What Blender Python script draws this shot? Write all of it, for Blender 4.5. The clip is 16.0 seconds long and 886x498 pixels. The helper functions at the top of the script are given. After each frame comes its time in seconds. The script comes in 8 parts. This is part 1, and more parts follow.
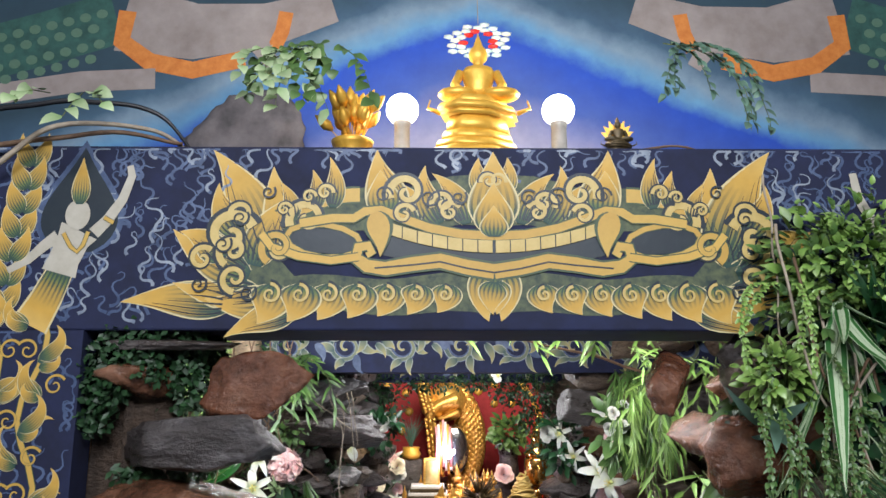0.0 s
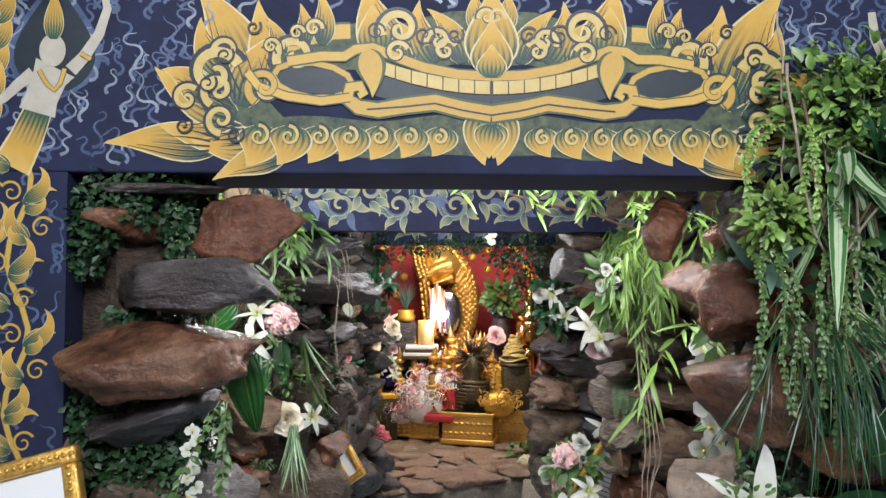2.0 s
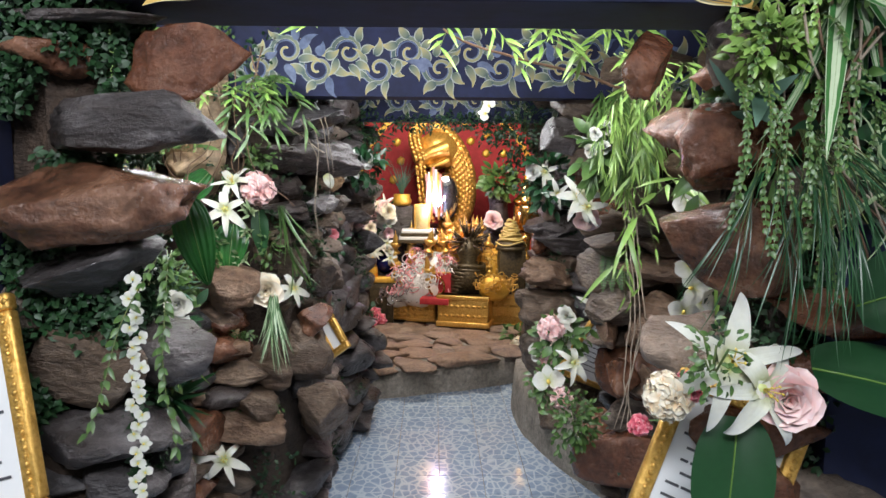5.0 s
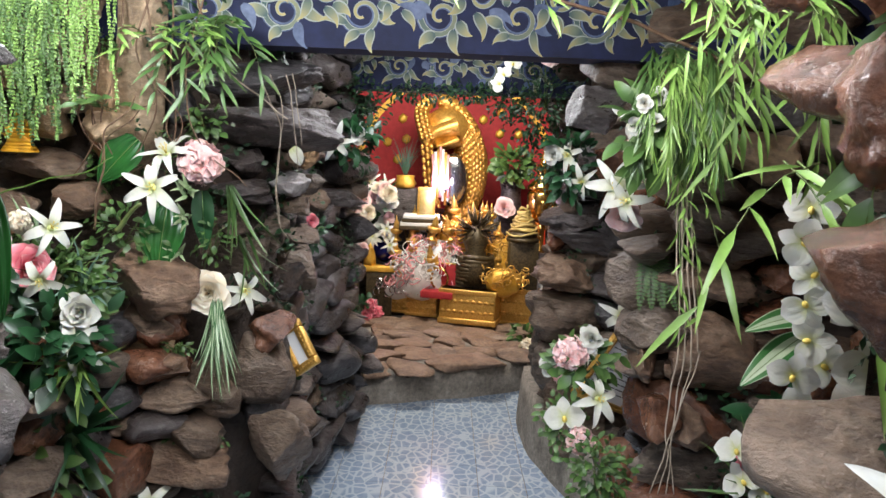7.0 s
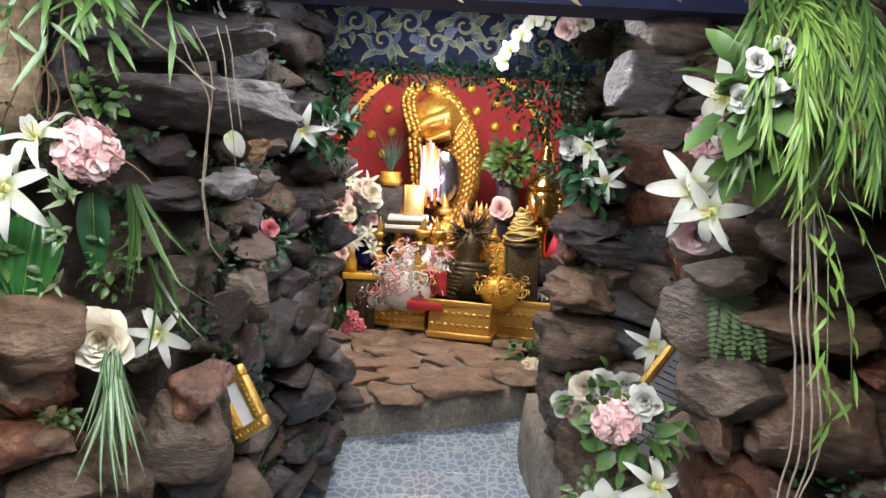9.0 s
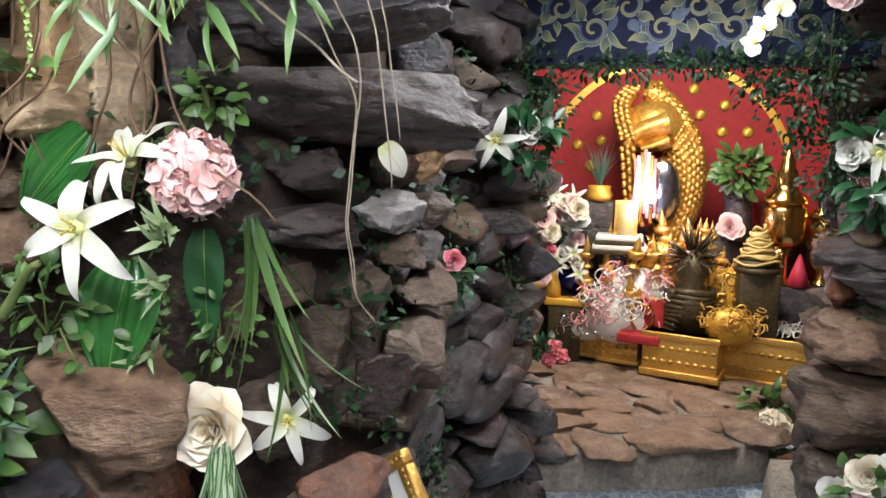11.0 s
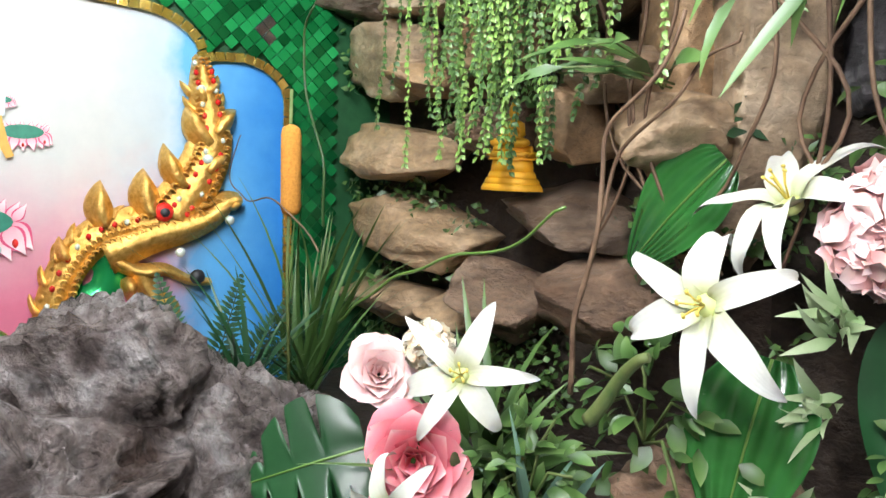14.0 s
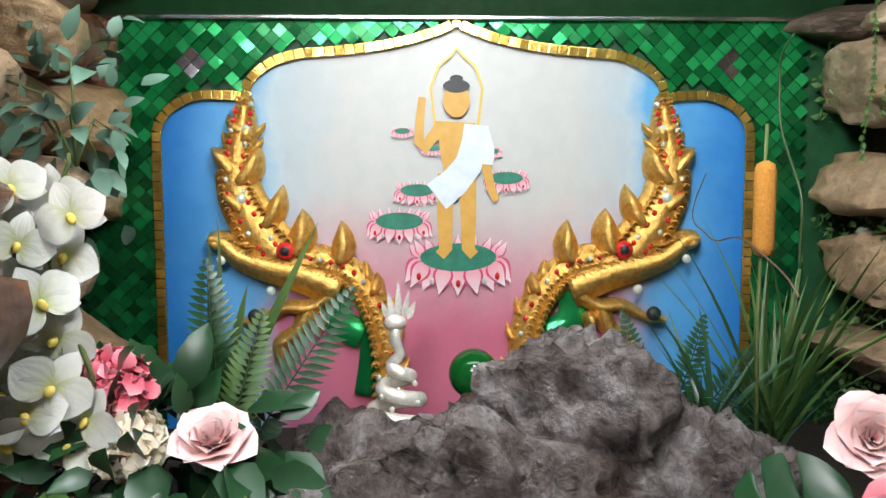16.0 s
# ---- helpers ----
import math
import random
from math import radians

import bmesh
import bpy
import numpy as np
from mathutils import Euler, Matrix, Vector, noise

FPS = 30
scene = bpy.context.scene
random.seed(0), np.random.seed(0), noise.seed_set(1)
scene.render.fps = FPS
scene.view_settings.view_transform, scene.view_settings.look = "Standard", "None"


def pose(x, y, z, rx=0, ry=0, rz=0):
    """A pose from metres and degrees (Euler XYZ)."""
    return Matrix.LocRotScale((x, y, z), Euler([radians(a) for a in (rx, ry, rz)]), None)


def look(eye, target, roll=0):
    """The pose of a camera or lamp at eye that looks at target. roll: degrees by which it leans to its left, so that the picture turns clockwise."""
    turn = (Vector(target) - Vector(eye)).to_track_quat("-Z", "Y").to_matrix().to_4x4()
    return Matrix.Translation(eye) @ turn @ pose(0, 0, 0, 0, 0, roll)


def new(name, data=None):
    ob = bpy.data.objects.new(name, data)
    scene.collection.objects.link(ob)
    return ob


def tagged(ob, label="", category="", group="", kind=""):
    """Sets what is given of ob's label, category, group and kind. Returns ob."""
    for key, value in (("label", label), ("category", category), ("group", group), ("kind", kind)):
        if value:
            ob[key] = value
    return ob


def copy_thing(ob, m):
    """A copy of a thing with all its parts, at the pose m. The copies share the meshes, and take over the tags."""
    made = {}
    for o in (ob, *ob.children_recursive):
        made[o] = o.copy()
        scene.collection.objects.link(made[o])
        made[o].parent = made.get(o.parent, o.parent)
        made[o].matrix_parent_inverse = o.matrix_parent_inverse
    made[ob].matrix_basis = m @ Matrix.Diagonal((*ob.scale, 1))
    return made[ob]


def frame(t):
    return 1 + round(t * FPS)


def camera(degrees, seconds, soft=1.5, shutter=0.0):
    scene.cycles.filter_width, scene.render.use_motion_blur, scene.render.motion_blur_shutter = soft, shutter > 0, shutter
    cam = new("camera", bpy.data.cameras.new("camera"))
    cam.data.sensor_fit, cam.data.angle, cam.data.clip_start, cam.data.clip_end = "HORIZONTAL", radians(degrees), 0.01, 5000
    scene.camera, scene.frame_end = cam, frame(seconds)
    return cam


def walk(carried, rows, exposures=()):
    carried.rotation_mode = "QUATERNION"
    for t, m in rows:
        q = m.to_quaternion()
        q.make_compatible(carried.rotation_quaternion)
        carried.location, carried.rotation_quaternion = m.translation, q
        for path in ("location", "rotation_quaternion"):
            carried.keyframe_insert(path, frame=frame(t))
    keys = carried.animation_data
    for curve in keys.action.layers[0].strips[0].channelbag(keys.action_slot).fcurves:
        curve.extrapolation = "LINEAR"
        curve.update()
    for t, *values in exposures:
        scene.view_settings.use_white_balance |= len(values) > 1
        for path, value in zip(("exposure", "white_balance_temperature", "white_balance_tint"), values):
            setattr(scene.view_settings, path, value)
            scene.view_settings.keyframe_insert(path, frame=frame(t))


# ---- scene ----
cam = camera(60.5, 16.0)
METRES, EYE, TILT, LEAN, TURN = 2.8, 1.7, 11.0, 0.0, 0.0
PATH = [
    (0, (-0.009, -0.004, 1.698), (0.016, 1.957, 2.089), -0.0),
    (0.5, (-0.009, 0.005, 1.697), (0.009, 1.982, 2.0), -0.1),
    (1, (-0.013, 0.015, 1.686), (0.016, 2.004, 1.894), 0.0),
    (1.5, (-0.011, 0.028, 1.668), (0.025, 2.023, 1.801), -0.1),
    (2, (-0.008, 0.037, 1.653), (0.032, 2.036, 1.71), 0.3),
    (2.5, (-0.006, 0.039, 1.643), (0.046, 2.038, 1.642), 0.6),
    (3, (-0.007, 0.033, 1.64), (0.053, 2.032, 1.597), 0.6),
    (3.5, (-0.004, 0.036, 1.628), (0.051, 2.033, 1.547), 0.7),
    (4, (0.021, 0.036, 1.619), (0.066, 2.031, 1.494), 0.8),
    (4.5, (0.057, 0.057, 1.59), (0.086, 2.049, 1.412), 0.5),
    (4.7, (0.065, 0.083, 1.575), (0.092, 2.073, 1.377), 0.4),
    (6.8, (0.114, 0.661, 1.548), (0.12, 2.643, 1.28), 2.0),
    (7, (0.127, 0.722, 1.547), (0.126, 2.703, 1.278), 2.4),
    (7.5, (0.122, 0.873, 1.538), (0.126, 2.855, 1.268), 2.7),
    (8, (0.107, 1.03, 1.537), (0.15, 3.01, 1.258), 2.6),
    (8.2, (0.106, 1.085, 1.531), (0.163, 3.064, 1.248), 2.8),
    (10.3, (0.105, 1.717, 1.521), (-0.071, 3.692, 1.261), 2.3),
    (10.5, (0.093, 1.752, 1.523), (-0.147, 3.72, 1.263), 2.1),
    (11, (0.057, 1.832, 1.52), (-0.438, 3.752, 1.255), 1.3),
    (11.5, (0.035, 1.923, 1.529), (-0.736, 3.748, 1.256), 1.5),
    (12, (0.022, 1.997, 1.53), (-0.94, 3.728, 1.25), 1.8),
    (12.5, (-0.014, 2.062, 1.521), (-1.15, 3.682, 1.234), 1.8),
    (13, (-0.098, 2.098, 1.516), (-1.412, 3.579, 1.237), 1.9),
    (13.5, (-0.175, 2.122, 1.519), (-1.681, 3.414, 1.272), 1.7),
    (14, (-0.223, 2.11, 1.522), (-1.884, 3.199, 1.287), 1.8),
    (14.2, (-0.236, 2.105, 1.509), (-1.946, 3.123, 1.307), 1.9),
    (14.5, (-0.234, 2.126, 1.529), (-2.041, 2.95, 1.3), 1.7),
    (15, (-0.238, 2.104, 1.536), (-2.165, 2.597, 1.325), 0.7),
    (15.5, (-0.236, 2.081, 1.53), (-2.217, 2.284, 1.346), -0.3),
    (16, (-0.234, 2.067, 1.529), (-2.226, 2.12, 1.365), -0.1),
]
walk(cam, [(t, look(eye, target, roll)) for t, eye, target, roll in PATH],
     [(0, 0.0), (2.5, 0.14), (4, 0.16), (8, 0.25), (11, 0.32), (12.5, 0.52), (13.5, 0.6), (14.5, 0.36), (15, 0.22), (16, 0.02)])

# ---- world and lamps ----
world = bpy.data.worlds.new("world")
scene.world = world
world.use_nodes = True
world.node_tree.nodes["Background"].inputs[0].default_value = (0.8, 0.88, 1.0, 1)
world.node_tree.nodes["Background"].inputs[1].default_value = 0.25


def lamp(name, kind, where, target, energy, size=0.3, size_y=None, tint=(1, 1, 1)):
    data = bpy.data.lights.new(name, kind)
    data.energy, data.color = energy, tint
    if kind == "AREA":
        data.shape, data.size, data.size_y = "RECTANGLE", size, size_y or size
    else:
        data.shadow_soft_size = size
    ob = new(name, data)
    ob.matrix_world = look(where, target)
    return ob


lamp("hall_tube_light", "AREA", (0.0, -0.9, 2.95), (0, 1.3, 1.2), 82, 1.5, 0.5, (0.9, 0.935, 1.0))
# Assumed overhead area light, kept out of view; no fitting is seen.
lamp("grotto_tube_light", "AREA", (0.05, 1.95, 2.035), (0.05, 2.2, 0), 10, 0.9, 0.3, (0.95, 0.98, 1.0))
# Two point fills added to brighten the upper walls; no bulbs seen there.
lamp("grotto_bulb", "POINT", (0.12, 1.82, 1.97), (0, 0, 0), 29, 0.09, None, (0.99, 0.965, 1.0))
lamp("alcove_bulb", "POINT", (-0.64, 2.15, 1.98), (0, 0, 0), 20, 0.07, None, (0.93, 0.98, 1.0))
# Unseen area light added above the alcove to brighten panel and rock.
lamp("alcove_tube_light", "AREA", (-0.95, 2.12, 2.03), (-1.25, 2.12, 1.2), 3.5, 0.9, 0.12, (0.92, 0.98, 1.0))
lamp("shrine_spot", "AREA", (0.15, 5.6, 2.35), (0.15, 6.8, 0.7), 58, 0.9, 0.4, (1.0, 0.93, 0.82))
# Fill added below the passage ceiling, where no lamp is known.
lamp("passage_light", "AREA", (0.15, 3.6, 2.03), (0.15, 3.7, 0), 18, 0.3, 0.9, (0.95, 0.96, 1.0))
lamp("globe_glow_left", "POINT", (-0.075, 1.5, 2.295), (0, 0, 0), 4.5, 0.03, None, (1.0, 0.95, 0.85))
lamp("globe_glow_right", "POINT", (0.252, 1.5, 2.295), (0, 0, 0), 4.5, 0.03, None, (1.0, 0.95, 0.85))


# ---- materials ----
def material(name, rough=0.6, metal=0.0, spec=0.5):
    m = bpy.data.materials.new(name)
    m.use_nodes = True
    b = m.node_tree.nodes["Principled BSDF"]
    b.inputs["Roughness"].default_value, b.inputs["Metallic"].default_value = rough, metal
    b.inputs["Specular IOR Level"].default_value = spec
    return m, m.node_tree, b


def texture(nt, scale, detail=6, coord="Object", kind="ShaderNodeTexNoise", stretch=None):
    tc = nt.nodes.new("ShaderNodeTexCoord")
    n = nt.nodes.new(kind)
    n.inputs["Scale"].default_value = scale
    if kind == "ShaderNodeTexNoise":
        n.inputs["Detail"].default_value = detail
        n.inputs["Roughness"].default_value = 0.62
    src = tc.outputs[coord]
    if coord == "World":
        src = None
    if stretch:
        mp = nt.nodes.new("ShaderNodeMapping")
        mp.inputs["Scale"].default_value = stretch
        nt.links.new(src, mp.inputs[0])
        src = mp.outputs[0]
    nt.links.new(src, n.inputs["Vector"])
    return n


def position(nt):
    return nt.nodes.new("ShaderNodeNewGeometry").outputs["Position"]


def ramp(nt, fac, stops):
    r = nt.nodes.new("ShaderNodeValToRGB")
    while len(r.color_ramp.elements) < len(stops):
        r.color_ramp.elements.new(0.5)
    for e, (p, c) in zip(r.color_ramp.elements, stops):
        e.position, e.color = p, (*c, 1)
    nt.links.new(fac, r.inputs[0])
    return r.outputs[0]


def mix(nt, fac, a, b, mode="MIX"):
    n = nt.nodes.new("ShaderNodeMix")
    n.data_type, n.blend_type = "RGBA", mode
    for value, k in ((fac, 0), (a, 6), (b, 7)):
        if isinstance(value, (int, float)):
            n.inputs[k].default_value = value
        elif isinstance(value, tuple):
            n.inputs[k].default_value = (*value, 1)
        else:
            nt.links.new(value, n.inputs[k])
    return n.outputs[2]


def maths(nt, op, a, b=0.0, c=None):
    n = nt.nodes.new("ShaderNodeMath")
    n.operation = op
    for value, k in ((a, 0), (b, 1), (c, 2)):
        if value is None:
            continue
        if isinstance(value, (int, float)):
            n.inputs[k].default_value = value
        else:
            nt.links.new(value, n.inputs[k])
    return n.outputs[0]


def bump(nt, b, height, strength=0.4, distance=0.01):
    n = nt.nodes.new("ShaderNodeBump")
    n.inputs["Strength"].default_value, n.inputs["Distance"].default_value = strength, distance
    nt.links.new(height, n.inputs["Height"])
    nt.links.new(n.outputs[0], b.inputs["Normal"])


def rand(nt):
    return nt.nodes.new("ShaderNodeObjectInfo").outputs["Random"]


def noise_world(nt, scale, detail=6, stretch=(1, 1, 1)):
    n = nt.nodes.new("ShaderNodeTexNoise")
    n.inputs["Scale"].default_value, n.inputs["Detail"].default_value = scale, detail
    n.inputs["Roughness"].default_value = 0.62
    mp = nt.nodes.new("ShaderNodeMapping")
    mp.inputs["Scale"].default_value = stretch
    nt.links.new(position(nt), mp.inputs[0])
    nt.links.new(mp.outputs[0], n.inputs["Vector"])
    return n.outputs[0]


def rock_material(name, dark, mid, light, rough=0.5, relief=0.8, stretch=(1, 1, 1.4), warm=(0.2, 0.11, 0.06), warmth=0.35):
    m, nt, b = material(name, rough)
    large = noise_world(nt, 9, 5, stretch)
    fine = noise_world(nt, 45, 10, stretch)
    col = ramp(nt, large, [(0.32, dark), (0.52, mid), (0.72, light)])
    col = mix(nt, maths(nt, "MULTIPLY", rand(nt), warmth), col, warm)
    grain = ramp(nt, fine, [(0.3, (0.45, 0.45, 0.45)), (0.7, (1.35, 1.32, 1.28))])
    col = mix(nt, 0.75, col, grain, "MULTIPLY")
    nt.links.new(col, b.inputs["Base Color"])
    r = nt.nodes.new("ShaderNodeMapRange")
    r.inputs[3].default_value, r.inputs[4].default_value = rough - 0.15, rough + 0.22
    nt.links.new(large, r.inputs[0])
    nt.links.new(r.outputs[0], b.inputs["Roughness"])
    bump(nt, b, mix(nt, 0.6, large, fine), relief, 0.035)
    return m


def uv_material(name, stops, rough=0.5, axis="X", edge=None, edge_at=0.8, vary=0.25, metal=0.0, sss=0.0, stripe=None, bump_by=0.0, noise_scale=90, hatch=None):
    """Colour runs along a leaf or petal (u from base to tip, v across it)."""
    m, nt, b = material(name, rough, metal)
    uv = nt.nodes.new("ShaderNodeUVMap")
    sep = nt.nodes.new("ShaderNodeSeparateXYZ")
    nt.links.new(uv.outputs[0], sep.inputs[0])
    col = ramp(nt, sep.outputs[0], stops)
    across = maths(nt, "ABSOLUTE", maths(nt, "MULTIPLY_ADD", sep.outputs[1], 2.0, -1.0))
    if edge:
        k = maths(nt, "GREATER_THAN", across, edge_at)
        col = mix(nt, k, col, edge)
    if stripe:
        k = maths(nt, "GREATER_THAN", maths(nt, "SINE", maths(nt, "MULTIPLY", across, stripe[1])), 0.1)
        col = mix(nt, maths(nt, "MULTIPLY", k, 0.85), col, stripe[0])
    if hatch:
        lines = maths(nt, "GREATER_THAN", maths(nt, "SINE", maths(nt, "MULTIPLY_ADD", across, 22.0, 1.5)), 0.15)
        near = ramp(nt, sep.outputs[0], [(0.25, (1, 1, 1)), (0.62, (0, 0, 0))])
        col = mix(nt, maths(nt, "MULTIPLY", lines, maths(nt, "MULTIPLY", near, 0.85)), col, hatch)
    n = noise_world(nt, noise_scale, 3)
    island = nt.nodes.new("ShaderNodeNewGeometry").outputs["Random Per Island"]
    tone = maths(nt, "MULTIPLY_ADD", maths(nt, "ADD", island, n), vary, 1.0 - vary)
    cmb = nt.nodes.new("ShaderNodeCombineXYZ")
    for k in range(3):
        nt.links.new(tone, cmb.inputs[k])
    col = mix(nt, 1.0, col, cmb.outputs[0], "MULTIPLY")
    nt.links.new(col, b.inputs["Base Color"])
    if sss:
        b.inputs["Subsurface Weight"].default_value = sss
        b.inputs["Subsurface Radius"].default_value = (0.01, 0.008, 0.005)
        b.inputs["Subsurface Scale"].default_value = 0.3
    if bump_by:
        bump(nt, b, maths(nt, "SINE", maths(nt, "MULTIPLY", across, 18.0)), bump_by, 0.002)
    return m


def plain(name, a, c, rough=0.5, metal=0.0, scale=40, relief=0.15, dist=0.004):
    m, nt, b = material(name, rough, metal)
    n = noise_world(nt, scale, 6)
    nt.links.new(ramp(nt, n, [(0.3, a), (0.7, c)]), b.inputs["Base Color"])
    if relief:
        bump(nt, b, n, relief, dist)
    return m


def glow(name, colour, strength):
    m, nt, b = material(name, 0.4)
    b.inputs["Base Color"].default_value = (*colour, 1)
    b.inputs["Emission Color"].default_value = (*colour, 1)
    b.inputs["Emission Strength"].default_value = strength
    return m


ROCK = rock_material("dark_slate_rock", (0.014, 0.014, 0.016), (0.058, 0.055, 0.06), (0.21, 0.2, 0.21), 0.28, 0.7, (0.9, 0.9, 1.7), (0.12, 0.075, 0.05), 0.3)
ROCK_BROWN = rock_material("varnished_brown_rock", (0.028, 0.013, 0.009), (0.135, 0.06, 0.034), (0.28, 0.15, 0.095), 0.2, 0.6, (1, 1, 1), (0.2, 0.065, 0.03), 0.4)
ROCK_TAN = rock_material("tan_sandstone", (0.14, 0.1, 0.07), (0.4, 0.29, 0.19), (0.6, 0.47, 0.34), 0.45, 0.6, (1, 1, 1.5), warm=(0.5, 0.28, 0.11), warmth=0.5)
ROCK_GREY = rock_material("glossy_grey_rock", (0.06, 0.045, 0.04), (0.36, 0.31, 0.3), (0.74, 0.71, 0.72), 0.16, 1.6, (1.4, 1.4, 1.4), (0.2, 0.11, 0.08), 0.3)
ROCK_MID = rock_material("brown_grey_rock", (0.03, 0.023, 0.018), (0.13, 0.1, 0.078), (0.28, 0.23, 0.19), 0.42, 0.8, (1, 1, 2.2), warm=(0.22, 0.12, 0.06))
ROCK_WARM = rock_material("weathered_brown_stone", (0.06, 0.04, 0.028), (0.21, 0.145, 0.1), (0.4, 0.3, 0.22), 0.42, 0.8, (1, 1, 1.8), warm=(0.26, 0.12, 0.06))
QUARTZ = rock_material("white_quartz", (0.2, 0.2, 0.21), (0.5, 0.5, 0.52), (0.85, 0.85, 0.86), 0.3)
MORTAR = rock_material("dark_mortar", (0.006, 0.006, 0.006), (0.018, 0.016, 0.015), (0.045, 0.04, 0.036), 0.75)
CEMENT = rock_material("rough_cement", (0.16, 0.14, 0.12), (0.3, 0.27, 0.23), (0.42, 0.38, 0.33), 0.7, 0.6, (1, 1, 1), (0.3, 0.25, 0.2), 0.2)
SLAB = rock_material("flagstone", (0.09, 0.06, 0.045), (0.24, 0.165, 0.12), (0.4, 0.3, 0.23), 0.5, 0.7, (1, 1, 1), (0.3, 0.17, 0.1), 0.5)
NAVY = plain("navy_painted_plaster", (0.004, 0.006, 0.026), (0.01, 0.016, 0.062), 0.8, scale=14)
BLACKBLUE = plain("dark_ceiling_paint", (0.006, 0.007, 0.014), (0.014, 0.016, 0.03), 0.6)
HALL = plain("pale_hall_plaster", (0.55, 0.54, 0.5), (0.68, 0.66, 0.62), 0.8, scale=4)
KANOK = uv_material("mural_leaf_paint", [(0.0, (0.01, 0.05, 0.045)), (0.16, (0.12, 0.16, 0.05)), (0.34, (0.4, 0.26, 0.055)), (0.7, (0.55, 0.32, 0.055)), (1.0, (0.62, 0.4, 0.11))], 0.6, edge=(0.62, 0.52, 0.28), edge_at=0.88, hatch=(0.015, 0.05, 0.05), vary=0.3, noise_scale=40)
SHADE = plain("mural_olive_shading_paint", (0.012, 0.03, 0.03), (0.11, 0.13, 0.06), 0.6, scale=60)
BAND = uv_material("mural_band_paint", [(0.0, (0.5, 0.3, 0.06)), (1.0, (0.55, 0.35, 0.08))], 0.55, edge=(0.05, 0.08, 0.04), edge_at=0.76)
TOOTH = plain("mural_tooth_paint", (0.48, 0.34, 0.1), (0.6, 0.45, 0.17), 0.5)
LINE = plain("mural_dark_line_paint", (0.006, 0.014, 0.025), (0.01, 0.02, 0.03), 0.5)
SWIRL = plain("mural_pale_swirl_paint", (0.1, 0.13, 0.2), (0.32, 0.36, 0.42), 0.5, scale=25)
SWIRL_DIM = plain("mural_blue_swirl_paint", (0.02, 0.04, 0.1), (0.09, 0.13, 0.24), 0.5, scale=25)
SKIN_PAINT = plain("mural_white_paint", (0.409, 0.372, 0.302), (0.496, 0.462, 0.394), 0.5)
LEAF_BEAM = uv_material("beam_leaf_paint", [(0.0, (0.03, 0.07, 0.07)), (0.4, (0.16, 0.18, 0.11)), (1.0, (0.42, 0.34, 0.12))], 0.6, edge=(0.26, 0.29, 0.26), edge_at=0.75)
GREEN = [(0.0, (0.03, 0.065, 0.016)), (0.5, (0.06, 0.13, 0.03)), (1.0, (0.11, 0.185, 0.05))]
LEAF = uv_material("leaf_green", GREEN, 0.42, vary=0.45)
LEAF_DARK = uv_material("leaf_dark_green", [(0.0, (0.008, 0.035, 0.012)), (1.0, (0.018, 0.075, 0.025))], 0.35, vary=0.45, edge=None)
LEAF_LIGHT = uv_material("leaf_fresh_green", [(0.0, (0.1, 0.19, 0.035)), (0.6, (0.19, 0.33, 0.07)), (1.0, (0.31, 0.43, 0.13))], 0.38, vary=0.5)
LEAF_PALE = uv_material("leaf_pale_green", [(0.0, (0.16, 0.26, 0.1)), (1.0, (0.42, 0.5, 0.3))], 0.5, vary=0.4)
LEAF_GREY = uv_material("leaf_grey_green", [(0.0, (0.05, 0.11, 0.07)), (1.0, (0.13, 0.23, 0.17))], 0.5, vary=0.4)
IVY = uv_material("creeping_fig_leaf", [(0.0, (0.008, 0.03, 0.01)), (1.0, (0.022, 0.07, 0.022))], 0.5, vary=0.6)
STRIPED = uv_material("striped_leaf", [(0.0, (0.03, 0.13, 0.03)), (1.0, (0.05, 0.16, 0.04))], 0.4, stripe=((0.5, 0.58, 0.4), 7.0))
VEINED = uv_material("veined_leaf", [(0.0, (0.012, 0.07, 0.014)), (0.5, (0.02, 0.1, 0.02)), (1.0, (0.014, 0.06, 0.014))], 0.25, vary=0.9, bump_by=0.8, noise_scale=26)
STEM = plain("green_stem", (0.05, 0.1, 0.02), (0.14, 0.16, 0.05), 0.6)
TWIG = plain("dry_vine_bark", (0.07, 0.035, 0.02), (0.2, 0.12, 0.07), 0.7)
STRING = plain("pale_string", (0.25, 0.2, 0.15), (0.42, 0.35, 0.27), 0.8)
WHITE_PETAL = uv_material("white_petal", [(0.0, (0.46, 0.5, 0.2)), (0.3, (0.6, 0.61, 0.52)), (1.0, (0.66, 0.655, 0.62))], 0.5, vary=0.25, sss=0.2, bump_by=0.06)
CREAM_PETAL = uv_material("cream_petal", [(0.0, (0.66, 0.42, 0.2)), (0.5, (0.8, 0.68, 0.5)), (1.0, (0.86, 0.82, 0.7))], 0.55, vary=0.12, sss=0.15)
PINK_PETAL = uv_material("pink_petal", [(0.0, (0.5, 0.03, 0.07)), (0.5, (0.72, 0.13, 0.19)), (0.85, (0.82, 0.3, 0.34)), (1.0, (0.88, 0.6, 0.58))], 0.55, vary=0.2, sss=0.2)
PALE_PINK = uv_material("pale_pink_petal", [(0.0, (0.72, 0.3, 0.3)), (0.5, (0.82, 0.5, 0.48)), (1.0, (0.88, 0.7, 0.68))], 0.55, vary=0.18, sss=0.15)
STAMEN = plain("yellow_stamen", (0.6, 0.42, 0.05), (0.75, 0.6, 0.15), 0.6)
GOLD = plain("gold_leaf", (0.6, 0.31, 0.05), (0.92, 0.6, 0.18), 0.36, 0.75, 110, 0.7)
